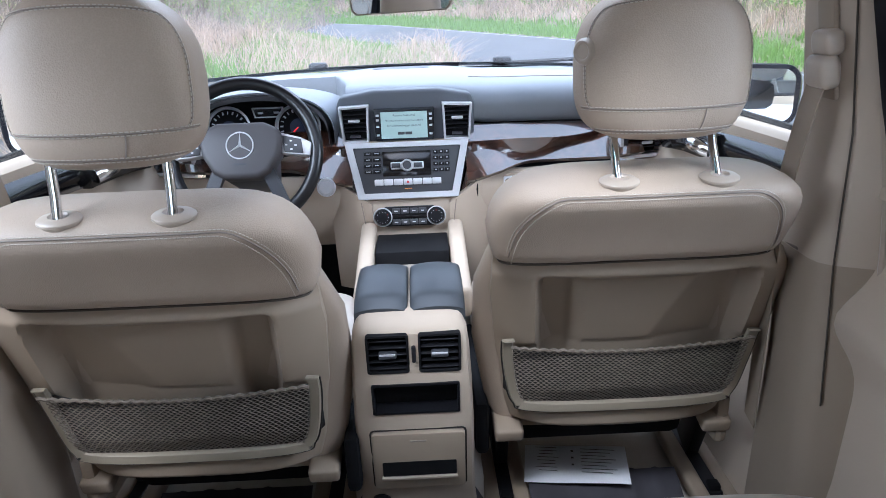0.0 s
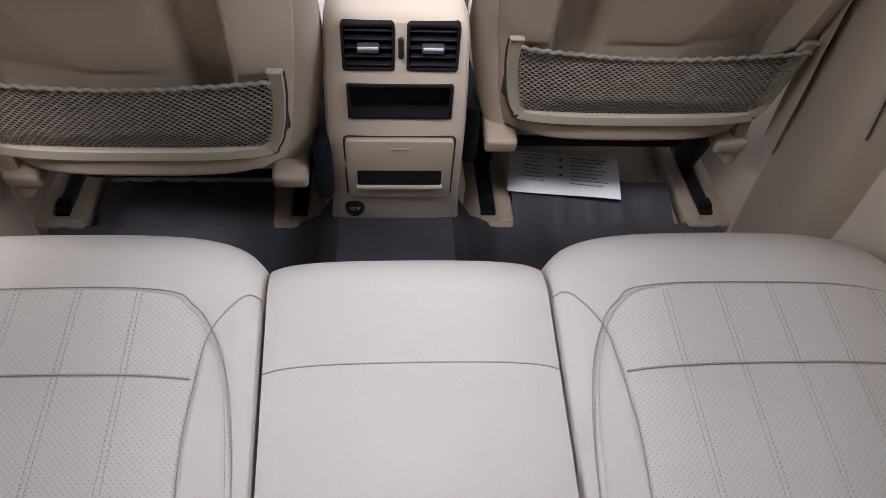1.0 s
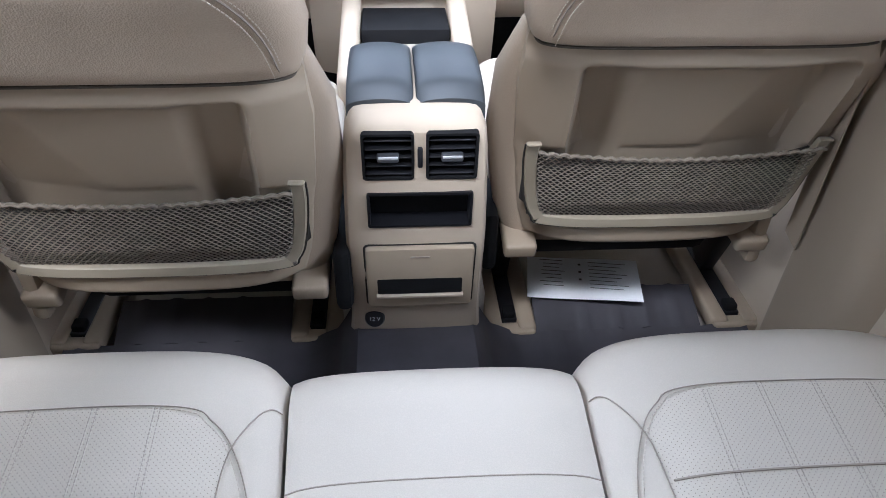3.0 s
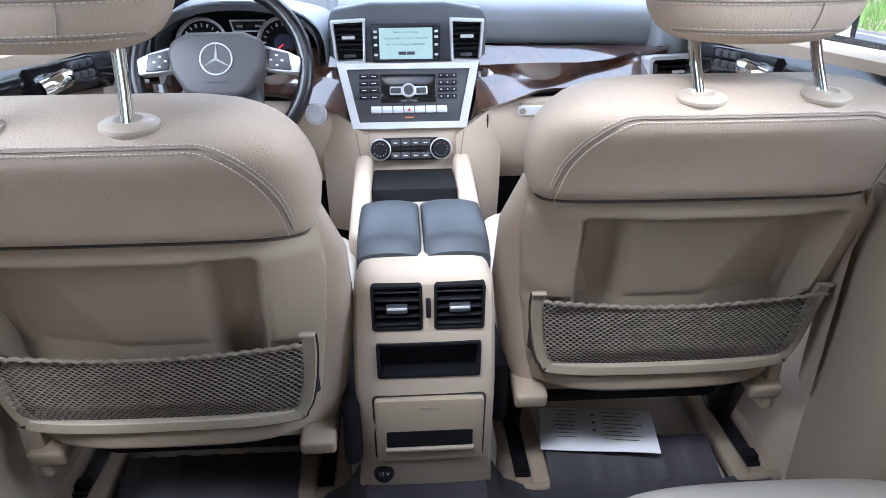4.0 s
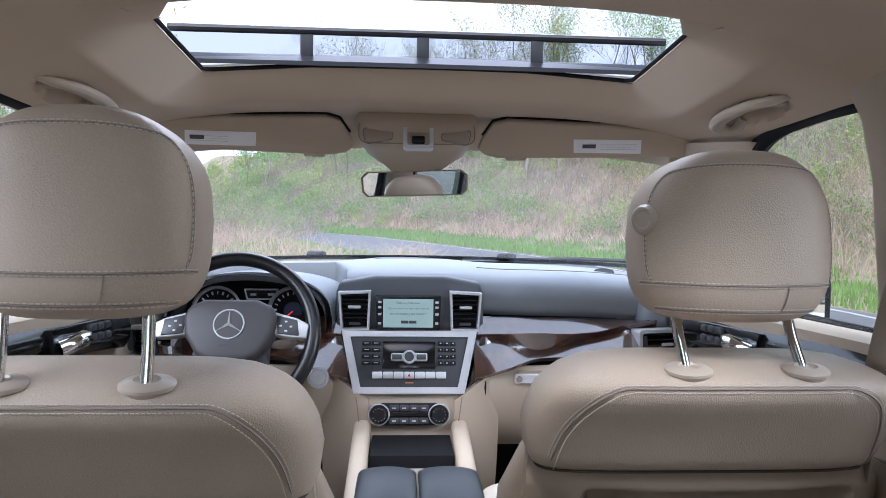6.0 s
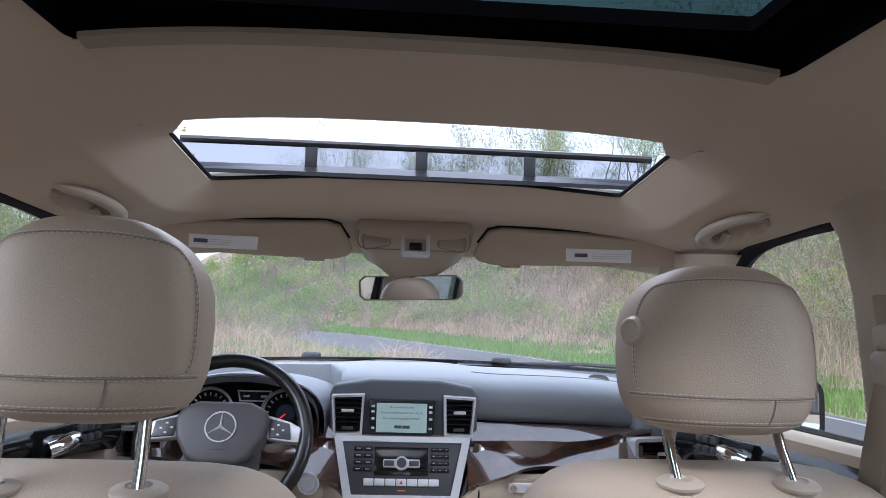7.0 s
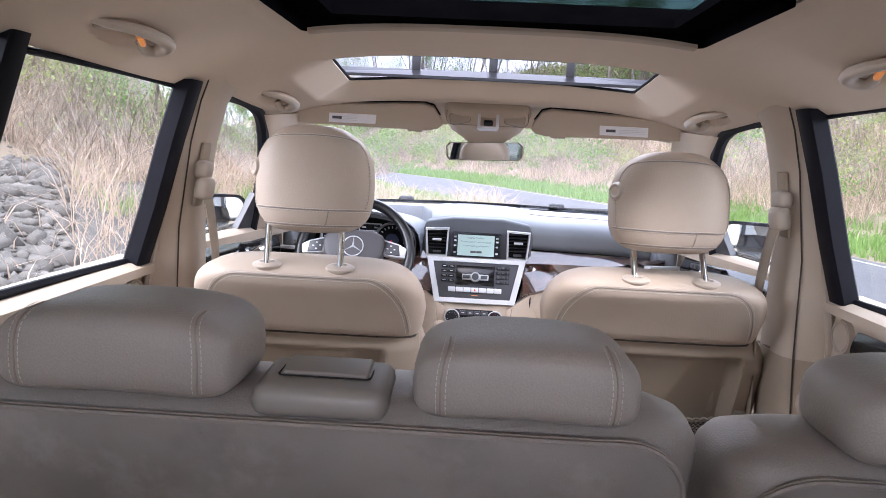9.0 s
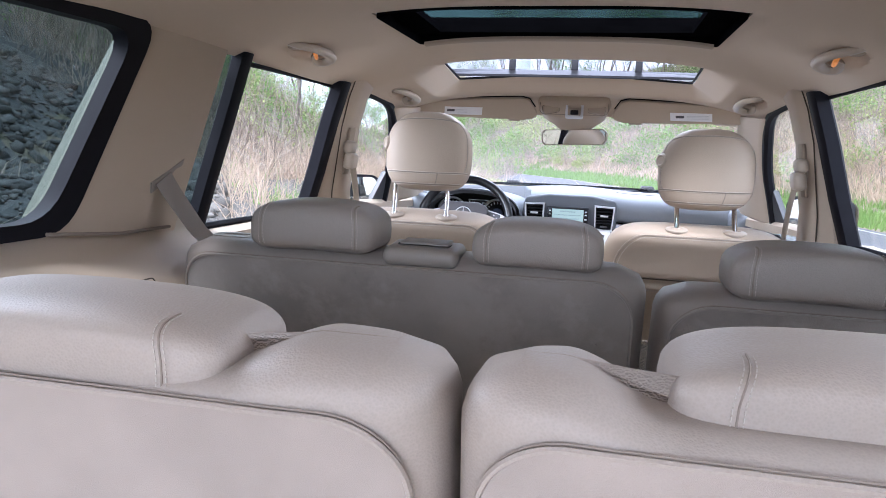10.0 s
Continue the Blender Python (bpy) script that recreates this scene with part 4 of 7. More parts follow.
    part("top_seam", tube(seam, 0.0013, 5), SEAM, seat)
    part("stitching", stitches([(x * 0.972, y - 0.0014, z - 0.0050) for x, y, z in seam], 0.0058, 0.0038, 0.0008), THREAD, seat)
    part("stitching", stitches([(x * 1.018, y + 0.0002, z + 0.0038) for x, y, z in seam], 0.0058, 0.0038, 0.0008), THREAD, seat)
    # dark tube draws the shadow line under the leather's overhang
    part("crease_shade", tube([(0.241 * math.copysign(abs(math.cos(a)) ** 0.42, math.cos(a)), 0.093 - 0.05 * abs(math.sin(a)) ** 0.55, 0.7345) for a in (math.pi * k / 60 for k in range(61))], 0.0022, 6), SEAM_DARK, seat)
    # net pocket
    px = 0.026 * o
    edge = [(ex + px, ez) for ex, ez in ((-0.252, 0.540), (-0.250, 0.49), (-0.240, 0.42), (-0.226, 0.382), (-0.195, 0.362), (0, 0.357), (0.195, 0.362), (0.226, 0.382), (0.240, 0.42), (0.250, 0.49), (0.252, 0.540))]
    on = lambda x, z, d: Vector((x, lerp(REAR_Y, z) - d, z))
    path = [Vector((x, lerp(REAR_Y, z) + 0.02 * (abs(x - px) / 0.26) ** 4 - 0.006, z)) for x, _, z in spline([(x, 0, z) for x, z in edge], 6)]
    part("pocket_frame", band(path, 0.021, 0.011, (px, path[0].y, 0.50)), POCKET_RIM, seat, "smooth olive-beige pocket rim")
    part("pocket_groove", tube([p + Vector((0.0018 * (1 if p.x > px else -1), 0.0005, -0.0012)) for p in path], 0.0016, 6), GAP_DARK, seat)
    for sx in (-1, 1):
        part("frame_tab", box(px + sx * 0.241, lerp(REAR_Y, 0.54) + 0.009, 0.5405, 0.024, 0.012, 0.005, 0.002), POCKET_RIM, seat)
    # near-black sheet behind the net gives the pocket its inner shade
    part("pocket_shade", sheet(lambda u, v: Vector((px + u * 0.245 * (0.93 if v < 0.15 else 1), lerp(REAR_Y, 0.365 + 0.16 * v) + 0.012 + 0.02 * abs(u) ** 4, 0.365 + (0.150 - 0.02 * (1 - u * u)) * v)), [-1 + i / 12 for i in range(25)], [i / 8 for i in range(9)], 0.004, (0, 1, 0)), GAP_DARK, seat, "near-black sheet for the shade inside the pocket")
    cords = bmesh.new()
    inside = lambda z: lerp([(0.355, 0.172), (0.38, 0.208), (0.42, 0.222), (0.5, 0.232), (0.56, 0.234)], z)
    bulge = lambda x, z: on(x + px, z, -0.006 + (0.008 + 0.010 * math.cos(min(1, abs(x) / 0.25) * math.pi / 2)) * smooth([(0.366, 0), (0.43, 1)], z))
    verts, faces = [], []

    def cord(pts, r):
        k0 = len(verts)
        for i, p in enumerate(pts):
            verts.extend([p + Vector((0, -r, 0)), p + Vector((0, 0.3 * r, r)), p + Vector((0, 0.3 * r, -r))])
            if i:
                b = k0 + 3 * i
                faces.extend([(b - 3 + j, b - 3 + (j + 1) % 3, b + (j + 1) % 3, b + j) for j in range(3)])
    rows = 30
    for r in range(rows):
        for sgn in ((1, -1)[r % 2],):
            pts = []
            for i in range(161):
                u = -1 + i / 80
                sag = 0.530 - 0.022 * (1 - u * u)
                z = 0.370 + (sag - 0.370) * (r + 0.5 + sgn * 0.36 * math.cos(i * math.pi / 2)) / rows
                w = inside(z)
                pts.append(bulge(u * w, z))
            cord(pts, 0.0012)
    me = bpy.data.meshes.new("tmp")
    me.from_pydata(verts, [], faces)
    cords.from_mesh(me)
    part("net", cords, CORD, seat, "brown elastic net")
    part("net_hem", tube([on(px + 0.236 * u, 0.534 - 0.022 * (1 - u * u) + 0.0022 * math.sin(i * 1.3), 0.012) for i, u in enumerate([-1 + k / 60 for k in range(121)])], 0.0036, 6), CORD, seat)
    # feet, brackets and rails
    for x in (-0.20, 0.20):
        part("hinge_cover", box(x * 1.13 + 0.022 * o, 0.255, 0.285, 0.062, 0.09, 0.034, 0.008, 3, 14), SHELL, seat)
    for xr in (0.205 - abs(cx), 0.700 - abs(cx)):
        x, y0 = o * xr, 1.375 - py
        part("rail", box(x, y0 + 0.24, 0.032, 0.036, 0.46, 0.024, 0.004), BLACK, seat, "black steel seat rail")
        for dx in (-0.036, 0.036):
            part("rail_cover", box(x + dx, y0 + 0.20, 0.030, 0.040, 0.44, 0.036, 0.010, 3), SHELL, seat)
        part("rail_end", box(x, y0 - 0.010, 0.026, 0.108, 0.034, 0.032, 0.008, 3), SHELL, seat)
        part("rail_bolt", box(x, y0 + 0.03, 0.048, 0.028, 0.03, 0.022, 0.005), BLACK_MATT, seat)
        part("leg", box(x, y0 + 0.16, 0.16, 0.034, 0.08, 0.24, 0.006, 2, 22), BLACK, seat)
    part("underside", box(0, 0.36, 0.300, 0.36, 0.2, 0.03, 0.008), BLACK_MATT, seat)
    part("side_valance", box(0.262, 0.42, 0.29, 0.03, 0.40, 0.13, 0.012), BLACK_MATT if o < 0 else SHELL, seat)
    part("side_valance", box(-0.262, 0.42, 0.29, 0.03, 0.40, 0.13, 0.012), BLACK_MATT if o > 0 else SHELL, seat)
    # headrest
    hr = lambda p: Vector((p.x * (1 - 0.33 * max(0, p.z / 0.11) ** 2.2 - 0.11 * max(0, -p.z / 0.11) ** 2.4), p.y + 0.012 * (1 - (p.x / 0.124) ** 2) * (-1 if p.y < 0 else 0.3) - 0.10 * (p.z - 0.0) ** 2, p.z + 0.006 * (1 - (p.x / 0.124) ** 2) * (1 if p.z > 0 else -0.6)))
    H = pose(hx - cx, hy, hz, -5) @ Matrix.Scale(hs, 4)
    head = part("headrest", pad(0.122, 0.067, hh - 0.004, 0.44, 0.54, 72, 40, hr, H), LEATHER, seat, sharp=70)
    f = sup(0.1223, 0.0673, hh - 0.0037, 0.44, 0.54)
    sur = lambda u, v: H @ hr(f(u, v))
    P = math.pi
    outline = [(P * 1.155, -0.262), (P * 1.122, -0.16), (P * 1.112, 0.10), (P * 1.125, 0.36), (P * 1.20, 0.53), (P * 1.5, 0.58), (P * 1.80, 0.53), (P * 1.875, 0.36), (P * 1.888, 0.10), (P * 1.878, -0.16), (P * 1.845, -0.262)]
    lines = [[tuple(q)[:2] for q in spline([(u, v, 0) for u, v in outline], 10)], [(P * (1.03 + 0.94 * i / 60), -0.265) for i in range(61)], [(P * (1.03 + 0.94 * i / 60), -0.78) for i in range(61)]]
    for k, uv in enumerate(lines):
        part("seam", tube([sur(u, v) for u, v in uv], 0.0012, 5), SEAM, head)
        for side_k in (-1, 1):
            if k == 0:
                moved = [(1.5 * P + (u - 1.5 * P) * (1 - 0.022 * side_k), v - 0.03 * side_k * max(0, v) / 0.58) for u, v in uv]
            else:
                moved = [(u, v + 0.024 * side_k * (1 if k == 1 else 2.6)) for u, v in uv]
            part("stitching", stitches([H @ (hr(f(u, v)) * 1.004) for u, v in moved], 0.0066, 0.0044, 0.0008), THREAD, head)
    part("seam", tube([sur(P * 1.55, -0.28 - 0.06 * i) for i in range(9)], 0.0012, 5), SEAM, head)
    part("tilt_button", lathe([(0, 0.007), (0.010, 0.007), (0.012, 0.009), (0.015, 0.009), (0.019, 0.004), (0.020, -0.012)], 24, H @ pose(-0.116, -0.036, 0.020, 0, -90, 38)), TRIM_GLOSS, head)
    for x in (post_dx - 0.079, post_dx + 0.079):
        part("post", tube([(x, -0.030, 0.86), (x, hy * 0.5 - 0.006, 0.93), (x, hy + 0.012, 1.01)], 0.0072, 14), CHROME, seat, "chrome headrest post")
        part("post_collar", lathe([(0.030, -0.03), (0.030, -0.002), (0.032, 0.0), (0.0315, 0.0035), (0.028, 0.006), (0.015, 0.0085), (0.0115, 0.006), (0.0, 0.006)], 32, pose(x, -0.016, 0.898 + tz * 0.8, 12) @ Matrix.Diagonal((1, 0.74, 1, 1))), TRIM_GLOSS, seat)
    return seat


front_seat(-0.390, 1.0, -0.367, 1.082, 0.110, -1, -0.003, "beige leather driver seat with net pocket on its back")
front_seat(0.404, 1.105, 0.416, 1.062, 0.106, 1, -0.010, "beige leather passenger seat with net pocket on its back", 0.050, 1.08, 0.018)


# ---- centre console ----
def vent(parent, cx, y, cz, w, h, slats, knob=True, tilt=0.0, frame_mat=None, rim=0.006):
    """A louvred air vent, facing the rear."""
    M = pose(cx, y, cz, tilt)
    v = part("air_vent", xf(ring(rrect(w, h, 0.006), rrect(w - 2 * rim, h - 2 * rim, 0.004), -0.003, 0.03), M), frame_mat or BLACK_MATT, parent)
    part("well", xf(box(0, 0.03, 0, w - rim, 0.006, h - rim, 0), M), BLACK_MATT, v)
    for i in range(slats):
        z = (-0.5 + (i + 0.5) / slats) * (h - 2 * rim)
        part("slat", xf(box(0, 0.009, z, w - 2 * rim, 0.02, 0.0030, 0.0012, 1, 14), M), BLACK, v)
    if knob:
        part("knob", xf(box(0, -0.002, 0.0, w * 0.42, 0.014, 0.0120, 0.003), M), DASH_DARK, v)
        part("knob_lip", xf(box(0, -0.0085, 0.0035, w * 0.38, 0.002, 0.0045, 0.0008), M), SILVER, v)
    return v


con = thing("centre_console", (0, 0, 0), "beige centre console with rear air vents and storage flap", "console")
tilt = 6
body = [(0.02, 0.138, 1.318), (0.075, 0.132, 1.30), (0.14, 0.124, 1.277), (0.20, 0.120, 1.258), (0.30, 0.119, 1.237), (0.38, 0.119, 1.226), (0.47, 0.116, 1.217), (0.55, 0.112, 1.209), (0.585, 0.108, 1.211), (0.605, 0.100, 1.225), (0.618, 0.098, 1.25), (0.622, 0.096, 1.28)]
loops = []
for z, w, y0 in body:
    loops.append([(-w, 1.475, z), (-w, y0 + 0.02, z), (-w + 0.006, y0 + 0.006, z), (-w + 0.02, y0, z), (-w * 0.4, y0 - 0.002, z), (w * 0.4, y0 - 0.002, z), (w - 0.02, y0, z), (w - 0.006, y0 + 0.006, z), (w, y0 + 0.02, z), (w, 1.475, z)])
part("body", carve(loft(loops), *[box(cx, 1.22, cz, w, 0.09, h, 0) for cx, cz, w, h in ((-0.043, 0.545, 0.074, 0.078), (0.055, 0.545, 0.074, 0.078), (0.006, 0.443, 0.164, 0.064))]), TRIM, con)
fy = lambda z: lerp([(b[0], b[2]) for b in body], z)
vent(con, -0.043, fy(0.545) - 0.001, 0.545, 0.080, 0.084, 5, True, tilt, rim=0.004)
vent(con, 0.055, fy(0.545) - 0.001, 0.545, 0.080, 0.084, 5, True, tilt, rim=0.004)
part("thumbwheel", box(0.006, fy(0.545) - 0.003, 0.545, 0.008, 0.012, 0.034, 0.003), BLACK, con)
tray = part("storage_tray", xf(ring(rrect(0.170, 0.070, 0.004), rrect(0.162, 0.061, 0.003), -0.003, 0.03), pose(0.006, fy(0.443) - 0.002, 0.443, tilt)), BLACK, con, "dark open storage tray")
part("tray_well", xf(box(0, 0.035, 0, 0.17, 0.006, 0.07, 0), pose(0.006, fy(0.443) - 0.002, 0.443, tilt)), BLACK_MATT, con)
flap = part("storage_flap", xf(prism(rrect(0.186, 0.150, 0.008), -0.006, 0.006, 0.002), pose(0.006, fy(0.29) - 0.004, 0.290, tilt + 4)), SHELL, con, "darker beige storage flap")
part("handle_slot", xf(prism(rrect(0.150, 0.036, 0.003), -0.0005, 0.002, 0), pose(0.006, fy(0.272) - 0.012, 0.272, tilt - 1)), BLACK_MATT, flap)
part("lip", xf(box(0, 0, 0, 0.155, 0.012, 0.007, 0.002), pose(0.006, fy(0.25) - 0.014, 0.2495, tilt - 1)), TRIM_GLOSS, flap)
part("finger_mark", xf(box(0, 0, 0, 0.032, 0.003, 0.003, 0.001), pose(0.006, fy(0.345) - 0.012, 0.345, tilt - 1)), SEAM, flap)
part("power_socket", lathe([(0, 0.008), (0.016, 0.008), (0.019, 0.003), (0.019, -0.01)], 20, pose(-0.078, fy(0.172) - 0.004, 0.172, 75)), BLACK, con, "black round socket cap marked 12 V")
cap_text = bpy.data.curves.new("voltage_mark", "FONT")
cap_text.body, cap_text.size, cap_text.align_x = "12 V", 0.011, "CENTER"
tmp = bpy.data.objects.new("voltage_mark", cap_text)
scene.collection.objects.link(tmp)
bm = bmesh.new()
bm.from_mesh(bpy.data.meshes.new_from_object(tmp.evaluated_get(bpy.context.evaluated_depsgraph_get())))
bpy.data.objects.remove(tmp)
part("voltage_mark", xf(bm, pose(-0.078, fy(0.172) - 0.004, 0.172, 75) @ pose(0, -0.003, 0.0085)), BUTTON_TEXT, con)
part("flap_gap", tube([(0.006 + x, fy(0.290 + z) - 0.0008, 0.290 + z) for x, z in rrect(0.190, 0.154, 0.009)], 0.0022, 5, True), GAP_DARK, con)
for x0, x1 in ((-0.104, -0.002), (0.002, 0.107)):
    part("armrest_lid", sheet(lambda u, v, x0=x0, x1=x1: Vector((x0 + (x1 - x0) * u, 1.245 + 0.225 * v, 0.622 + 0.012 * math.sin(v * math.pi) + 0.013 * math.sin(u * math.pi) ** 0.4 - 0.03 * max(0, v - 0.8) ** 2 * 25 * 0.3 - 0.012 * max(0, 0.12 - v) / 0.12)), [0.5 - 0.5 * math.cos(i * math.pi / 16) for i in range(17)], [i / 20 for i in range(21)], 0.03, (0, 0, -1)), ARM_GREY, con, "slate grey leather armrest lid")
part("tunnel_top", box(0, 1.74, 0.37, 0.21, 0.6, 0.06, 0.02, 3), BLACK_MATT, con, "dark open tray of the tunnel")
part("front_bin", box(0, 1.95, 0.445, 0.205, 0.16, 0.13, 0.004), BLACK_MATT, con, "dark open bin")
part("bin_edge", box(0, 1.70, 0.417, 0.20, 0.02, 0.016, 0.005), TRIM_GLOSS, con)
for x in (-0.128, 0.128):
    part("console_strut", box(x, 1.86, 0.47, 0.045, 0.40, 0.09, 0.016, 3, 10), TRIM, con)


# ---- dashboard ----
def dashboard():
    d = thing("dashboard", (0, 0, 0), "grey topped dashboard with burl wood fascia and silver centre stack", "dashboard")
    prof = [(2.80, 0.915), (2.62, 0.925), (2.45, 0.932), (2.33, 0.932), (2.245, 0.922), (2.20, 0.90), (2.182, 0.87), (2.184, 0.84), (2.194, 0.815), (2.212, 0.801)]

    def top(u, v):
        y, z, _ = sp[v]
        x = u * 0.74
        cut = math.exp(-(x / 0.20) ** 6)
        z += 0.012 * math.exp(-((x) / 0.2) ** 4) - 0.03 * abs(u) ** 4
        y += 0.10 * abs(u) ** 3 * (1 if y < 2.5 else 0.2)
        gap = min(1, max(0, (0.25 - abs(x + 0.434)) / 0.045))
        y = max(y, y + (2.43 - y) * gap)
        return Vector((x, y, z))
    sp = spline([(a, b, 0) for a, b in prof], 4)
    part("upper_pad", sheet(top, [-1 + i / 60 for i in range(121)], list(range(len(sp)))), DASH, d, "grey grained vinyl top pad")
    part("pad_seam", tube([top(u, 14) + Vector((0, 0, 0.001)) for u in [0.26 + i / 40 * 0.66 for i in range(41)]], 0.0012, 5), SEAM, d)
    part("speaker_grille", xf(lathe([(0.055, 0.0), (0.052, 0.004), (0.0, 0.004)], 24), pose(-0.02, 2.58, 0.937) @ Matrix.Diagonal((1.9, 0.7, 1, 1))), DASH_DARK, d)
    part("defrost_slot", box(0.30, 2.70, 0.922, 0.5, 0.02, 0.006, 0.002), BLACK_MATT, d)
    part("corner_vent", xf(lathe([(0.034, 0.0), (0.032, 0.005), (0.0, 0.003)], 20), pose(0.60, 2.36, 0.915, 30) @ Matrix.Diagonal((1.0, 0.6, 1, 1))), BLACK, d)

    # two upward ledges that mirror the sky, with a hollow wave between them
    UP = [(0.17, 0.760), (0.34, 0.763), (0.46, 0.759), (0.54, 0.764), (0.62, 0.782), (0.74, 0.79)]
    LOW = [(0.17, 0.743), (0.26, 0.743), (0.30, 0.730), (0.34, 0.712), (0.39, 0.714), (0.46, 0.733), (0.58, 0.752), (0.62, 0.765), (0.74, 0.775)]
    END = [(0.17, 0.655), (0.23, 0.672), (0.264, 0.685), (0.34, 0.695), (0.46, 0.701), (0.74, 0.705)]
    soft_read = lambda t, x: sum(lerp(t, x + q) for q in (-0.024, -0.012, 0, 0.012, 0.024)) / 5

    def fascia(x, v):
        a = abs(x)
        u, l, e = soft_read(UP, a), soft_read(LOW, a), soft_read(END, a)
        zz = [0.800 - 0.012 * max(0, a - 0.3) / 0.3, u, l, e, e - 0.012]
        yy = [2.174, 2.124, 2.134, 2.134 - min(0.085, 1.55 * (l - e)), 2.15 - min(0.085, 1.55 * (l - e))]
        k = min(3, int(v * 4))
        q = v * 4 - k
        return Vector((x, yy[k] + (yy[k + 1] - yy[k]) * q + 0.10 * (a / 0.74) ** 3, zz[k] + (zz[k + 1] - zz[k]) * q))
    for x0, x1 in ((0.17, 0.72), (-0.72, -0.17)):
        part("wood_fascia", sheet(fascia, [x0 + (x1 - x0) * i / 44 for i in range(45)], [i / 16 for i in range(17)], 0.02, (0, 1, 0)), BURL, d, "lacquered burl walnut fascia", sharp=30)
    # wood cheeks and beige panels beside the stack
    for sx in (-1, 1):
        k0 = spline([(sx * 0.150, 2.088, 0.605), (sx * 0.166, 2.100, 0.66), (sx * 0.182, 2.118, 0.72), (sx * 0.196, 2.135, 0.765)], 5)
        k1 = spline([(sx * 0.165, 2.092, 0.595), (sx * 0.196, 2.098, 0.630), (sx * 0.222, 2.112, 0.668), (sx * 0.262, 2.134, 0.685)], 5)
        part("wood_cheek", sheet(lambda u, v: k0[v] * (1 - u) + k1[v] * u + Vector((0, -0.006, 0)) * math.sin(u * math.pi), [i / 6 for i in range(7)], list(range(len(k0))), 0.015, (0, 1, 0)), BURL, d, "lacquered burl walnut cheek")
        part("cheek_backing", box(sx * 0.195, 2.182, 0.68, 0.12, 0.02, 0.22, 0.004), BLACK_MATT, d)
        part("lower_cheek", sheet(lambda u, v: Vector((sx * (0.115 + 0.125 * u), 2.050 + 0.045 * u * u + 0.06 * (1 - v) ** 3, 0.30 + (0.295 + 0.085 * u) * v)), [i / 8 for i in range(9)], [i / 16 for i in range(17)], 0.03, (0, 1, 0)), TRIM, d)
    # lower panels
    low = [(2.10, 0.675), (2.075, 0.64), (2.085, 0.57), (2.13, 0.48), (2.22, 0.42), (2.4, 0.40)]
    ls = spline([(a, b, 0) for a, b in low], 4)
    f = lambda u, v: Vector((u, ls[v][0] + 0.06 * (abs(u) / 0.74) ** 3, ls[v][1]))
    part("glovebox", sheet(f, [0.205 + 0.50 * i / 16 for i in range(17)], list(range(len(ls))), 0.02, (0, 1, 0)), TRIM, d, "beige glovebox lid")
    part("knee_panel", sheet(f, [-0.70 + 0.50 * i / 16 for i in range(17)], list(range(len(ls))), 0.02, (0, 1, 0)), TRIM, d)
    part("glovebox_gap", tube([f(0.198, k) + Vector((0, -0.002, 0)) for k in range(len(ls) - 4)], 0.005, 6), BLACK_MATT, d)
    part("latch_recess", box(0.350, 2.080, 0.652, 0.13, 0.012, 0.038, 0.006), SHELL, d)
    lt = part("glovebox_latch", box(0.312, 2.070, 0.650, 0.068, 0.012, 0.026, 0.004), SILVER, d, "silver glovebox latch with lock")
    part("lock", lathe([(0, 0.004), (0.008, 0.004), (0.009, 0)], 16, pose(0.290, 2.064, 0.650, 90)), CHROME, lt)
    for sx in (-1, 1):
        part("end_cap", box(sx * 0.725, 2.36, 0.81, 0.10, 0.26, 0.15, 0.03, 4), DASH, d)
    # end vents
    for sx in (-1, 1):
        M = pose(sx * 0.718, 2.165, 0.727, -4, 0, sx * 12)
        e = part("end_vent", xf(ring(rrect(0.155, 0.088, 0.012), rrect(0.135, 0.068, 0.008), -0.01, 0.05), M), SILVER, d, "silver framed end vent")
        part("well", xf(box(0, 0.045, 0, 0.14, 0.006, 0.075, 0), M), BLACK_MATT, e)
        for i in range(5):
            part("slat", xf(box(0.012, 0.008, -0.027 + 0.0135 * i, 0.11, 0.018, 0.003, 0.001, 1, -15), M), BLACK, e)
        part("knob", xf(box(0.016, -0.003, 0.0, 0.035, 0.012, 0.009, 0.003), M), SILVER, e)
        part("wheel", xf(box(-0.056, 0.0, 0.0, 0.014, 0.012, 0.05, 0.003), M), DASH_DARK, e)

    # centre stack
    st = part("centre_panel", loft([[(-0.205, 2.25, 0.890), (-0.195, 2.175, 0.880), (0.185, 2.175, 0.880), (0.195, 2.25, 0.890)], [(-0.205, 2.25, 0.77), (-0.185, 2.150, 0.765), (0.175, 2.150, 0.765), (0.195, 2.25, 0.77)], [(-0.165, 2.2, 0.61), (-0.150, 2.072, 0.612), (0.140, 2.072, 0.612), (0.155, 2.2, 0.61)], [(-0.15, 2.2, 0.47), (-0.125, 2.042, 0.475), (0.115, 2.042, 0.475), (0.14, 2.2, 0.47)], [(-0.14, 2.2, 0.44), (-0.11, 2.06, 0.45), (0.10, 2.06, 0.45), (0.13, 2.2, 0.44)]]), TRIM, d)
    part("hood", prism([(-0.21, 0.872), (-0.20, 0.90), (-0.10, 0.918), (0.09, 0.918), (0.19, 0.90), (0.20, 0.872), (0.20, 0.76), (-0.21, 0.76)], 2.150, 2.25, 0.012, 4), DASH_SHADE, st)
    for cx, fl in ((-0.157, 1), (0.147, -1)):
        q = [(-0.044 * fl, 0.875), (0.044 * fl, 0.879), (0.040 * fl, 0.772), (-0.036 * fl, 0.770)]
        if fl < 0:
            q = [(0.044, 0.875), (-0.044, 0.879), (-0.040, 0.772), (0.036, 0.770)]
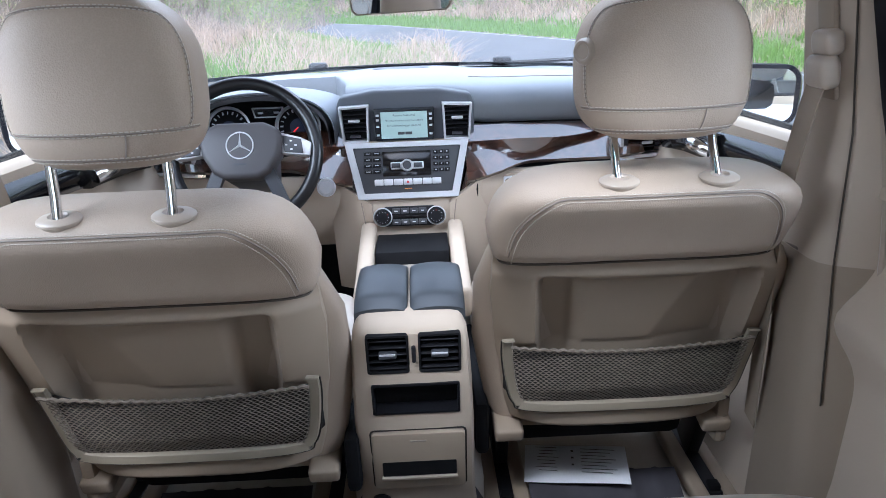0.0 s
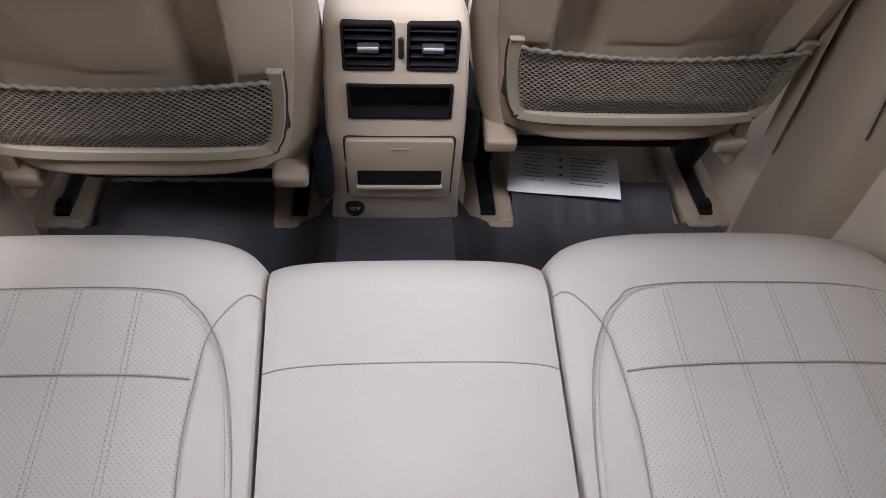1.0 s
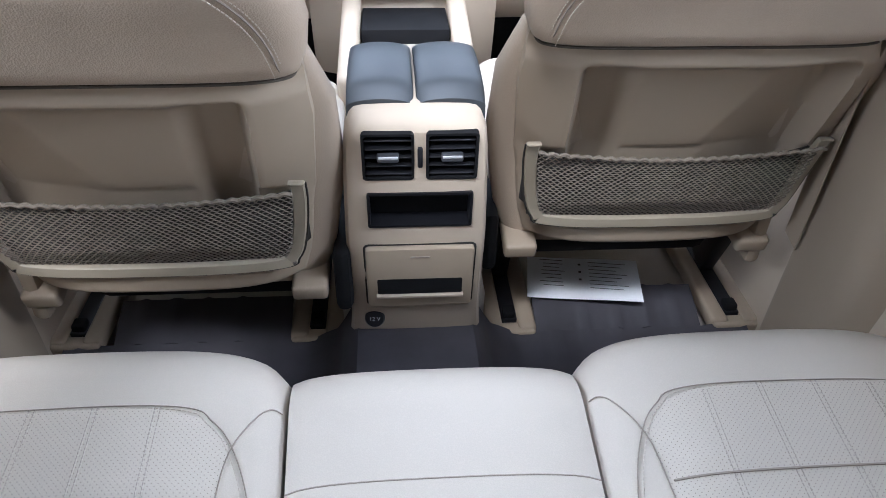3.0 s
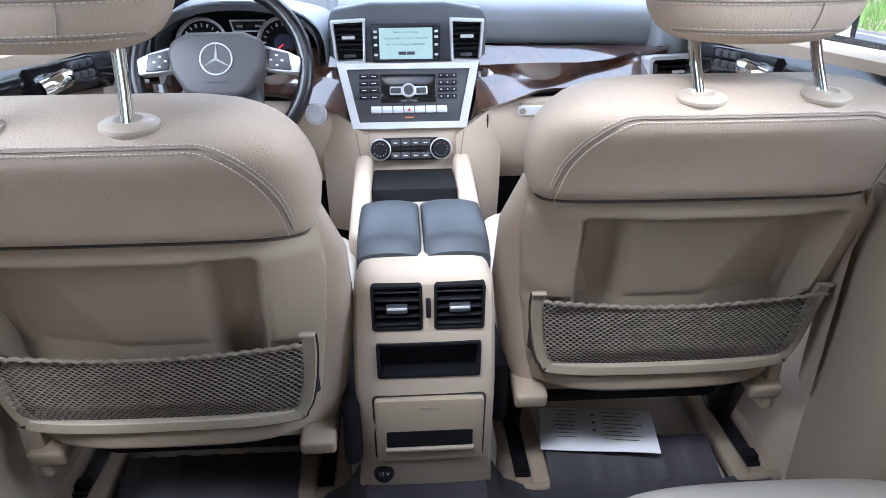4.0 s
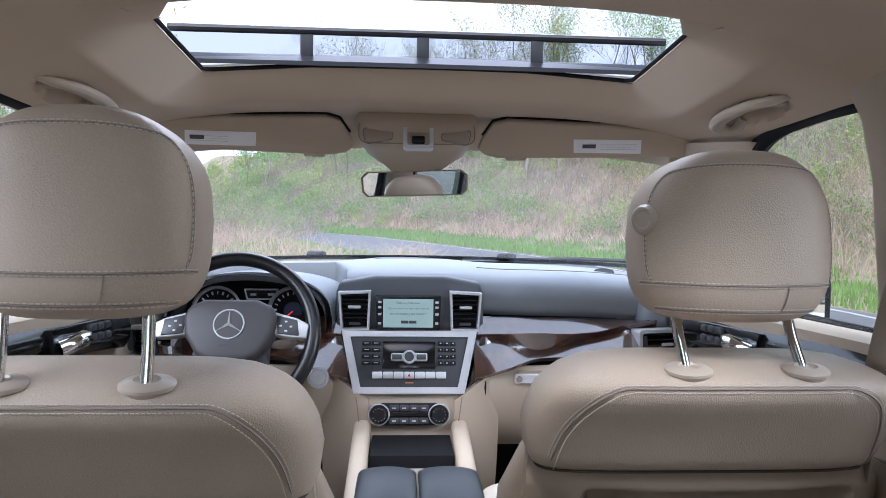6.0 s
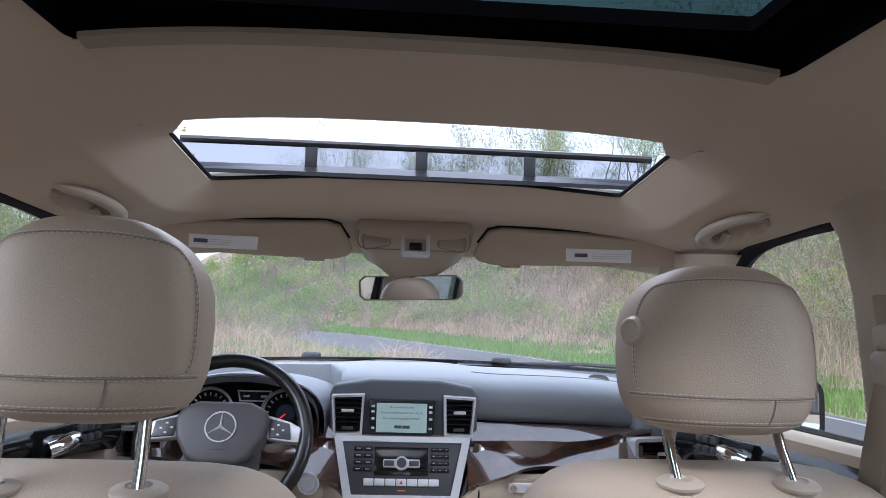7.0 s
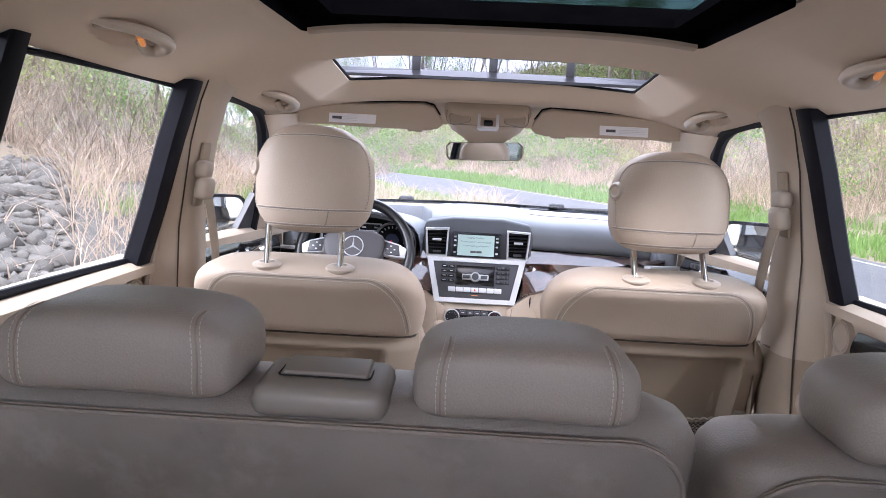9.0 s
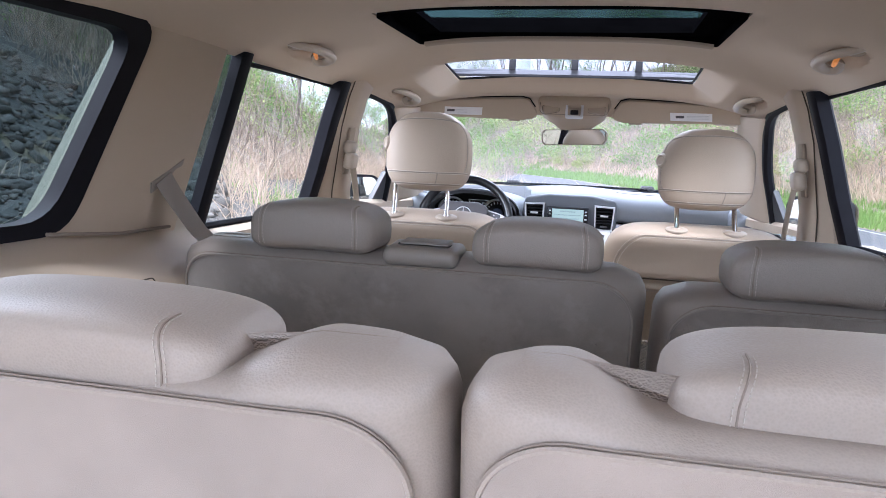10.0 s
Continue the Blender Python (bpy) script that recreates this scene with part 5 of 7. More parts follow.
        mx, mz = sum(p[0] for p in q) / 4, sum(p[1] for p in q) / 4
        inn = [(mx + (p[0] - mx) * 0.86, mz + (p[1] - mz) * 0.89) for p in q]
        v = part("air_vent", ring([(cx + a, b) for a, b in q], [(cx + a, b) for a, b in inn], 2.112, 2.16), SILVER, st, "silver framed louvred vent")
        part("well", prism([(cx + a, b) for a, b in inn], 2.142, 2.148, 0), BLACK_MATT, v)
        for i in range(6):
            part("slat", box(cx + mx, 2.128, 0.803 + 0.0125 * i, 0.068, 0.016, 0.003, 0.001, 1, -15), BLACK, v)
        part("knob", box(cx, 2.118, 0.835, 0.034, 0.01, 0.009, 0.003), SILVER, v)
        part("wheel", box(cx + mx, 2.12, 0.789, 0.03, 0.01, 0.008, 0.002), DASH_DARK, v)
    sc = part("display", prism([(-0.100, 0.865), (0.080, 0.865), (0.076, 0.772), (-0.096, 0.772)], 2.122, 2.15, 0.003), SCREEN_DARK, st, "display with a message")
    part("panel", prism([(-0.079, 0.857), (0.058, 0.857), (0.058, 0.779), (-0.079, 0.779)], 2.1205, 2.1225, 0), SCREEN, sc)
    for i, (z, size, txt) in enumerate(((0.844, 0.0086, "Reserve Fuel Level"), (0.829, 0.0086, "Do you want to start the search"), (0.814, 0.0086, "for surrounding gas stations?"))):
        cu = bpy.data.curves.new("message", "FONT")
        cu.body, cu.size, cu.align_x = txt, size, "CENTER"
        tmp = bpy.data.objects.new("message", cu)
        scene.collection.objects.link(tmp)
        dg = bpy.context.evaluated_depsgraph_get()
        me = bpy.data.meshes.new_from_object(tmp.evaluated_get(dg))
        bpy.data.objects.remove(tmp)
        bm = bmesh.new()
        bm.from_mesh(me)
        part("message", xf(bm, pose(-0.0105, 2.1198, z, 90)), INK, sc)
    for x in (-0.020, 0.002):
        part("button", box(x, 2.1195, 0.794, 0.02, 0.001, 0.008, 0), DASH_DARK, sc)
    for x in (-0.0885, 0.068):
        for z in (0.848, 0.834, 0.815, 0.79):
            part("icon", box(x, 2.1215, z, 0.009, 0.001, 0.006, 0), BUTTON_TEXT, sc)
    # audio panel in a silver surround
    M = pose(-0.004, 2.092, 0.689, -20)
    o = [(-0.186, 0.083), (0.182, 0.083), (0.146, -0.085), (-0.150, -0.085)]
    i_ = [(-0.162, 0.068), (0.158, 0.068), (0.128, -0.068), (-0.132, -0.068)]
    part("stack_surround", xf(ring(o, i_, -0.012, 0.03), M), SILVER, st, "satin silver surround")
    ap = part("audio_panel", xf(prism(i_, -0.006, 0.02, 0.001), M), DASH_DARK, st)
    part("cd_slot_panel", xf(prism([(-0.075, 0.055), (0.068, 0.055), (0.068, -0.018), (-0.075, -0.018)], -0.009, 0, 0.001), M), BLACK_GLOSS, ap)
    part("knob_bar", xf(box(-0.003, -0.012, 0.012, 0.098, 0.008, 0.022, 0.007, 3), M), SILVER, ap)
    part("key", xf(box(-0.036, -0.0165, 0.012, 0.026, 0.004, 0.014, 0.003), M), DASH_DARK, ap)
    part("key", xf(box(0.030, -0.0165, 0.012, 0.026, 0.004, 0.014, 0.003), M), DASH_DARK, ap)
    part("main_knob", lathe([(0.0, 0.014), (0.012, 0.014), (0.013, 0.013), (0.0135, 0.016), (0.017, 0.016), (0.018, 0.012), (0.018, 0)], 28, M @ pose(-0.003, -0.008, 0.012, 90)), SILVER, ap)
    part("knob_cap", lathe([(0.0, 0.015), (0.0125, 0.015), (0.0125, 0.010)], 24, M @ pose(-0.003, -0.008, 0.012, 90)), DASH_DARK, ap)
    for r in range(4):
        z = 0.050 - 0.0178 * r
        for x in (-0.118, -0.092):
            part("key", xf(box(x, -0.008, z, 0.0245, 0.006, 0.011, 0.0015), M), BLACK, ap)
            part("legend", xf(box(x, -0.0112, z, 0.012, 0.0006, 0.002, 0), M), BUTTON_TEXT, ap)
        for x in (0.082, 0.099, 0.116):
            part("key", xf(box(x, -0.008, z, 0.0155, 0.006, 0.011, 0.0015), M), BLACK, ap)
            part("legend", xf(box(x, -0.0112, z, 0.004, 0.0006, 0.003, 0), M), BUTTON_TEXT, ap)
    for k in range(7):
        part("silver_key", xf(box(-0.088 + 0.0285 * k, -0.009, -0.036, 0.0265, 0.008, 0.018, 0.0015), M), SILVER, ap)
    part("hazard_mark", xf(prism([(-0.0045, -0.004), (0.0045, -0.004), (0.0, 0.0045)], -0.0006, 0, 0), M @ pose(-0.0025, -0.0135, -0.036)), RED, ap)
    part("airbag_notice", xf(box(-0.002, -0.0068, -0.056, 0.022, 0.0008, 0.0025, 0), M), AMBER, ap)
    # climate panel
    M = pose(-0.006, 2.037, 0.5625, -10)
    part("climate_seam", xf(tube([(-0.140, -0.004, 0.045), (-0.125, -0.004, -0.060), (-0.10, -0.004, -0.075), (0.10, -0.004, -0.075), (0.125, -0.004, -0.060), (0.140, -0.004, 0.045)], 0.0014, 5), M), SEAM, st)
    cp = part("climate_panel", xf(prism(rrect(0.150, 0.058, 0.006), -0.006, 0.01, 0.002), M), BLACK, st, "black climate control panel")
    for x in (-0.079, 0.079):
        dl = part("dial", lathe([(0.0, 0.020), (0.020, 0.020), (0.0225, 0.017), (0.0235, 0.0)], 30, M @ pose(x, 0, 0.0, 90)), BLACK, cp)
        part("dial_ring", lathe([(0.0275, 0.0), (0.0285, 0.010), (0.026, 0.012), (0.0245, 0.008), (0.0245, 0)], 30, M @ pose(x, 0, 0.0, 90)), SILVER, dl)
        for k in range(11):
            a = radians(-60 + 30 * k)
            part("dial_mark", xf(box(0.0165 * math.sin(a), -0.0205, 0.0165 * math.cos(a), 0.002, 0.0008, 0.002, 0), M @ pose(x, 0, 0)), RED if k == (4 if x < 0 else 2) else BUTTON_TEXT, dl)
    for k in range(4):
        for z in (0.0165, -0.0165):
            part("key", xf(box(-0.039 + 0.026 * k, -0.008, z, 0.0235, 0.006, 0.016, 0.0015), M), DASH_DARK, cp)
            part("legend", xf(box(-0.039 + 0.026 * k, -0.0112, z, 0.010, 0.0006, 0.003, 0), M), BUTTON_TEXT, cp)
    part("strip", xf(box(0, -0.007, 0, 0.105, 0.004, 0.011, 0.001), M), BLACK_GLOSS, cp)
    part("start_button", lathe([(0.0, 0.012), (0.019, 0.012), (0.022, 0.009), (0.0235, 0.013), (0.027, 0.012), (0.028, 0.0)], 30, pose(-0.245, 2.055, 0.655, 78, 0, -8)), SILVER, d, "round silver start button")
    return d


def cluster_and_wheel():
    c = thing("instrument_cluster", (-0.440, 2.15, -0.030), "instrument cluster with two chrome ringed dials under a dark hood", "instrument cluster")
    part("hood", sheet(lambda a, v: Vector((0.205 * math.cos(a), -0.03 + 0.20 * v, 0.80 + 0.134 * math.sin(a) ** 0.6)), [math.pi * i / 32 for i in range(33)], [i / 4 for i in range(5)], 0.014, (0, 0, 1)), DASH_DARK, c)
    part("back", prism([(0.20 * math.cos(math.pi * i / 24), 0.80 + 0.132 * math.sin(math.pi * i / 24) ** 0.6) for i in range(25)] + [(-0.2, 0.76), (0.2, 0.76)], 0.075, 0.09, 0), BLACK_MATT, c)
    part("cowl", sheet(lambda a, v: Vector(((0.222 + 0.05 * v) * math.cos(a), -0.02 + 0.26 * v, 0.80 + (0.150 - 0.015 * v) * math.sin(a) ** 0.6)), [math.pi * i / 32 for i in range(33)], [i / 4 for i in range(5)], 0.006, (0, 0, 1)), DASH, c)
    for x in (-0.105, 0.105):
        M = pose(x, 0.055, 0.840, 82)
        part("dial_ring", lathe([(0.066, 0.0), (0.070, 0.012), (0.064, 0.016), (0.060, 0.0)], 36, M), SILVER, c)
        g = part("dial", lathe([(0.0, 0.002), (0.062, 0.002), (0.062, -0.002)], 36, M), BLACK_MATT, c)
        for k in range(15):
            a = radians(-120 + 240 * k / 14)
            part("dial_mark", xf(box(0.050 * math.sin(a), 0.050 * math.cos(a), 0.0035, 0.003 if k % 2 else 0.005, 0.009, 0.001, 0, rz=-math.degrees(a)), M), BUTTON_TEXT, g)
        part("dial_inset", lathe([(0.0, 0.0028), (0.026, 0.0028), (0.026, 0.001)], 24, M), DIAL_BLUE, g)
        part("needle", xf(box(-0.010, -0.009, 0.005, 0.003, 0.026, 0.001, 0, rz=130), M), DIAL_RED, g)
    fr = [(-0.031, 0.902), (0.063, 0.902), (0.054, 0.872), (-0.024, 0.872)]
    part("display_frame", ring(fr, [(0.016 + (x - 0.016) * 0.93, 0.887 + (z - 0.887) * 0.8) for x, z in fr], 0.052, 0.066), SILVER, c)
    part("display", prism([(0.016 + (x - 0.016) * 0.93, 0.887 + (z - 0.887) * 0.8) for x, z in fr], 0.058, 0.068, 0), SCREEN_DARK, c)
    for x in (-0.006, 0.042):
        part("legend", box(x, 0.0575, 0.886, 0.016, 0.0008, 0.006, 0), BUTTON_TEXT, c)

    w = thing("steering_wheel", label="black leather steering wheel with grey hub and silver spokes", category="steering wheel", m=pose(-0.424, 1.865, 0.802, -24))
    R = 0.188
    rim = [(R * math.cos(a), 0, R * math.sin(a)) for a in (k * math.tau / 72 for k in range(72))]
    part("rim", tube(rim, 0.0175, 16, True), BLACK_LEATHER, w, "black leather rim")
    st = [((R - 0.006) * math.cos(a), -0.0155, (R - 0.006) * math.sin(a)) for a in (k * math.tau / 120 for k in range(121))]
    part("stitching", stitches(st, 0.006, 0.003, 0.0005), DASH_DARK, w)
    k = 1.08
    hub = [(-0.098, 0.028), (-0.090, 0.052), (-0.055, 0.068), (0.055, 0.068), (0.090, 0.052), (0.098, 0.028), (0.092, -0.01), (0.066, -0.052), (0.04, -0.066), (-0.04, -0.066), (-0.066, -0.052), (-0.092, -0.01)]
    h = part("hub", prism([(x * k, z * k) for x, z in hub], -0.045, 0.02, 0.014, 4), HUB, w, "grey padded hub")
    part("emblem_ring", xf(tube([(0.034 * math.cos(a), 0, 0.034 * math.sin(a)) for a in (k * math.tau / 36 for k in range(36))], 0.0019, 6, True), pose(0, -0.0465, 0.012)), SILVER, h)
    part("emblem_back", lathe([(0.0, 0.0), (0.034, 0.0), (0.034, -0.004)], 32, pose(0, -0.0462, 0.012, 90)), HUB, h)
    for k in range(3):
        a = radians(90 + 120 * k)
        tip = Vector((0.033 * math.cos(a), 0, 0.033 * math.sin(a)))
        nrm = Vector((-math.sin(a), 0, math.cos(a))) * 0.0036
        part("emblem_ray", xf(loft([[nrm, -nrm, Vector((0, -0.005, 0))], [tip + nrm * 0.1, tip - nrm * 0.1, tip + Vector((0, -0.001, 0))]]), pose(0, -0.0465, 0.012)), SILVER, h)
    part("airbag_word", box(0, -0.0462, -0.036, 0.034, 0.001, 0.005, 0), DASH_DARK, h)
    for sx in (-1, 1):
        sp = part("spoke", prism([(sx * 0.092, 0.050), (sx * 0.15, 0.034), (sx * 0.178, 0.02), (sx * 0.174, -0.014), (sx * 0.14, -0.012), (sx * 0.10, -0.006)], -0.022, 0.01, 0.004), SILVER, w, "satin silver spoke")
        part("key_pad", prism([(sx * 0.103, 0.040), (sx * 0.152, 0.028), (sx * 0.157, -0.009), (sx * 0.108, -0.004)], -0.026, -0.02, 0.002), DASH_DARK, sp)
        for p in ((0.126, 0.024), (0.114, 0.014), (0.138, 0.012), (0.127, 0.002)):
            part("legend", box(sx * p[0], -0.0268, p[1], 0.006, 0.0008, 0.004, 0), BUTTON_TEXT, sp)
        part("lower_spoke", loft([[(sx * 0.045, -0.02, -0.05), (sx * 0.075, -0.02, -0.035), (sx * 0.075, 0.0, -0.035), (sx * 0.045, 0.0, -0.05)], [(sx * 0.09, -0.006, -0.150), (sx * 0.118, -0.006, -0.135), (sx * 0.118, 0.01, -0.135), (sx * 0.09, 0.01, -0.150)]]), DASH_DARK, w)
        part("stalk", tube([(sx * 0.05, 0.06, 0.0), (sx * 0.15, 0.055, 0.02), (sx * 0.19, 0.05, 0.025)], 0.009, 8), BLACK, w)
    part("column", box(0, 0.10, -0.02, 0.12, 0.2, 0.11, 0.03), DASH_DARK, w)


dashboard()
cluster_and_wheel()


# ---- overhead ----
def visor(s):
    v = thing("sun_visor", (0, 0, 0), "beige folded sun visor with a white warning label", "sun visor", "sun visors")
    out = [(0.150, 0.02), (0.163, 0.045), (0.19, 0.078), (0.225, 0.086), (0.45, 0.072), (0.60, 0.058), (0.655, 0.050), (0.662, 0.03), (0.65, 0.004), (0.63, -0.002), (0.30, -0.004), (0.20, -0.004), (0.165, 0.004)]
    M = pose(s * 0.15, 1.895, 1.233, 36, 0, -s * 15) @ pose(-s * 0.15, 0, 0)
    part("panel", xf(prism([(s * x, z * 1.12) for x, z in out], -0.010, 0.010, 0.006, 3), M), TRIM, v)
    part("gap_line", xf(tube([(s * x, 0.002, z * 1.12 + 0.004) for x, z in out[1:8]], 0.0028, 6), M), BLACK_MATT, v)
    lab = part("warning_label", xf(prism([(s * a, b) for a, b in ((0.375, 0.048), (0.525, 0.045), (0.525, 0.010), (0.375, 0.013))], -0.0112, -0.010, 0), M), WHITE_PAPER, v, "white printed warning label")
    for k in range(3):
        part("print", xf(box(s * 0.475, -0.0115, 0.034 - 0.006 * k, 0.08, 0.0006, 0.0010, 0), M), BUTTON_TEXT, lab)
    part("pictogram", xf(box(s * 0.455 - 0.045, -0.0116, 0.030, 0.03, 0.0006, 0.010, 0), M), INK, lab)
    part("clip", xf(box(s * 0.24, -0.002, -0.006, 0.05, 0.014, 0.01, 0.003), M), TRIM_GLOSS, v)


visor(-1)
visor(1)
oc = thing("overhead_console", (0, 0, 0), "beige overhead console with reading lamps and silver switch", "overhead console")
def oc_loop(w, y, z, k=1.0):
    return [(x * w, y, z + dz * k) for x, dz in ((-1, 0.010), (-0.94, 0.03), (-0.8, 0.036), (0.8, 0.036), (0.94, 0.03), (1, 0.010), (0.9, -0.02), (0.7, -0.034), (0.4, -0.040), (-0.4, -0.040), (-0.7, -0.034), (-0.9, -0.02))]
part("shell", loft([oc_loop(0.115, 1.80, 1.290, 0.3), oc_loop(0.140, 1.815, 1.285), oc_loop(0.142, 1.86, 1.275), oc_loop(0.13, 1.95, 1.255), oc_loop(0.07, 2.02, 1.225)]), TRIM, oc, sharp=60)
M = pose(0.0, 1.810, 1.276, -17)
part("panel_seam", xf(tube([(x, -0.004, z) for x, z in rrect(0.262, 0.062, 0.02)], 0.0013, 5, True), M), SEAM, oc)
for s in (-1, 1):
    part("reading_lamp", xf(prism(rrect(0.06, 0.034, 0.008), -0.007, 0.004, 0.003), M @ pose(s * 0.088, 0, -0.010, 0, s * 12, 0)), TRIM_GLOSS, oc)
    part("lamp_seam", xf(tube([(x, -0.006, z) for x, z in rrect(0.064, 0.038, 0.009)], 0.001, 5, True), M @ pose(s * 0.088, 0, -0.010, 0, s * 12, 0)), SEAM, oc)
M = M @ pose(0.003, -0.004, -0.012)
part("switch_frame", xf(ring(rrect(0.068, 0.066, 0.008), rrect(0.05, 0.050, 0.005), -0.008, 0.01), M), SILVER, oc)
part("switch_plate", xf(prism(rrect(0.05, 0.050, 0.004), -0.003, 0.006, 0), M), TRIM_GLOSS, oc)
part("roof_switch", xf(box(0, -0.006, -0.012, 0.030, 0.012, 0.018, 0.004), M), BLACK, oc)
mir = thing("rear_view_mirror", (0, 0, 0), "rear view mirror in a brown frame", "mirror")
M = pose(-0.001, 2.0, 1.168, 1.4, -2, -10.5)
ol = [(-0.122, 0.031), (0.122, 0.031), (0.136, 0.018), (0.134, -0.02), (0.122, -0.033), (-0.122, -0.033), (-0.134, -0.02), (-0.136, 0.018)]
part("housing", xf(prism(ol, -0.004, 0.035, 0.010, 3), M), SHELL, mir)
part("rim", xf(ring([(x * 1.0, z * 1.0) for x, z in ol], [(x * 0.965, z * 0.90) for x, z in ol], -0.009, 0.002), M), POCKET_RIM, mir)
part("glass", xf(prism([(x * 0.975, z * 0.91) for x, z in ol], -0.0065, -0.0045, 0), M), MIRROR, mir, "mirror glass")
part("stem", tube([(-0.008, 2.03, 1.19), (0.0, 2.05, 1.23), (0.0, 2.04, 1.26)], 0.02, 10), DASH_DARK, mir)


# ---- second row ----
def folded_headrest(name, cx, y, z, w, label, group, mat, thick=0.0455, deep=0.075, tilt=0):
    h = thing(name, (cx, y, z), label, "headrest", group)
    sh = lambda p: Vector((p.x * (1 - 0.09 * (p.z / thick) ** 2 * (1 if p.z > 0 else 0.3)), p.y, p.z + 0.008 * (1 - (p.x / (w / 2)) ** 2)))
    M = pose(0, 0, 0, tilt)
    part("pad", pad(w / 2, deep, thick, 0.48, 0.32, 64, 32, sh, M), mat, h, sharp=70)
    for sx in (-1, 1):
        line = []
        top = math.acos(0.745 ** (1 / 0.48))
        for k in range(31):
            a = -0.5 + (top + 0.5) * k / 30
            near = math.cos(a) ** 0.48
            turn = math.sqrt(max(0, 1 - min(1, 0.74 / near) ** (2 / 0.32)))
            line.append(M @ (sh(Vector((sx * w * 0.37, -deep * near * turn ** 0.32 - 0.0004, thick * math.copysign(abs(math.sin(a)) ** 0.48, a) + 0.0004)))))
        part("seam", tube(line, 0.0010, 5), SEAM, h)
        for dx in (-0.0045, 0.0045):
            part("stitching", stitches([p + Vector((dx, -0.0006, 0.0006)) for p in line], 0.006, 0.004, 0.0006), STITCH_SOFT, h)
    for sx in (-0.3, 0.3):
        part("post_socket", box(sx * w, 0.0, -thick - 0.004, 0.05, 0.035, 0.022, 0.009, 3), mat, h)
    return h


def rear_back(name, x0, x1, label, top=0.903, yt=0.20, yb=0.36, zb=0.30, thick=0.172, mat=LEATHER_SHADE, carpet=CARPET_SEAT, group="second row seat backs", drop=0.022, dip=None):
    """A folding seat back: padded leather front and top, carpeted rear."""
    b = thing(name, ((x0 + x1) / 2, 0, 0), label, "seat back", group)
    w = (x1 - x0) / 2
    H = top - zb
    yr = lambda z: yt - 0.055 + (yb - yt) * (top - z) / H
    loops = []
    for k in range(40):
        v = k / 39
        z = zb + H * min(1, v)
        e = max(0, (z - (top - 0.05)) / 0.05)
        shrink = 0.045 * (1 - math.sqrt(max(0, 1 - e * e)))
        th = thick * (1 - 0.45 * (1 - math.sqrt(max(0, 1 - e * e))))
        yc = yr(z) + thick / 2
        loops.append([((w - shrink) * math.copysign(abs(math.cos(a)) ** 0.28, math.cos(a)), yc + th / 2 * math.copysign(abs(math.sin(a)) ** 0.6, math.sin(a)), z) for a in (q * math.tau / 128 for q in range(128))])
    for k in (0.75, 0.5, 0.25, 0.04):
        ym = yr(top) + thick / 2
        loops.append([(x * (0.97 + 0.03 * k), ym + (y - ym) * k, top + 0.004 * (1 - k * k)) for x, y, z in loops[39]])
    if dip:
        lower = lambda p: (p[0], p[1], p[2] - 0.030 * smooth(dip, p[0] + (x0 + x1) / 2) * max(0, (p[2] - top + 0.10) / 0.10))
        loops = [[lower(p) for p in loop] for loop in loops]
    part("padding", loft(loops), mat, b, sharp=60)
    ed = w - 0.022
    zt = top - drop

    def cf(u, v):
        x = u * ed
        z = zb + (zt - zb) * v
        r = 0.07
        e = max(0, abs(x) - (ed - r)) / r
        z -= r * (1 - math.sqrt(max(0, 1 - e * e))) * max(0, (v - 0.7) / 0.3)
        return Vector((x, yr(z) - 0.004 + 0.012 * abs(u) ** 8, z))
    ux = sorted({*[-1 + i / 24 for i in range(49)], *[sg * (1 - 0.26 * (1 - math.cos(q * math.pi / 20))) for q in range(11) for sg in (-1, 1)]})
    part("rear_carpet", sheet(cf, ux, [i / 24 for i in range(25)], 0.03, (0, 1, 0)), carpet, b, "stained grey carpet on the rear face")
    part("piping", tube([cf(-1, i / 20) + Vector((0, -0.001, 0)) for i in range(20)] + [cf(u, 1) + Vector((0, -0.001, 0.001)) for u in ux] + [cf(1, 1 - i / 20) + Vector((0, -0.001, 0)) for i in range(1, 21)], 0.003, 6), mat, b)
    part("piping_seam", tube([cf(u, 1) + Vector((0, 0.002, 0.0045)) for u in ux], 0.0012, 5), SEAM, b)
    return b


rear_back("second_row_seat_back", -0.665, 0.212, "beige double second row seat back in a shaded tone, with carpeted rear")
rear_back("second_row_seat_back", 0.226, 0.69, "beige single second row seat back in a shaded tone, with carpeted rear", 0.879)
folded_headrest("second_row_headrest", -0.378, 0.205, 0.9385, 0.240, "folded beige leather headrest in a shaded tone on the double seat back", "second row headrests", LEATHER_SHADE)
folded_headrest("second_row_headrest", 0.024, 0.205, 0.931, 0.222, "folded beige leather middle headrest in a shaded tone", "second row headrests", LEATHER_SHADE, 0.041)
folded_headrest("second_row_headrest", 0.458, 0.205, 0.912, 0.258, "folded beige leather headrest in a shaded tone on the single seat back", "second row headrests", LEATHER_SHADE)
bg = thing("belt_guide", (-0.178, 0.19, 0.90), "grey-beige plastic belt outlet on the seat back", "belt guide")
part("base", box(0, 0.008, 0.004, 0.136, 0.096, 0.034, 0.014, 4, 4), GUIDE, bg)
part("lid", box(0.0, 0.018, 0.0225, 0.088, 0.05, 0.008, 0.003, 3, 3), GUIDE, bg)
part("lid_gap", tube([(x, y, 0.0212) for x, y in rrect(0.094, 0.056, 0.006, 4, 0, 0.018)], 0.001, 5, True), GAP_DARK, bg)
lp = thing("release_latch", (-0.575, 0.245, 0.90), "grey release latch plate on the seat back", "latch")
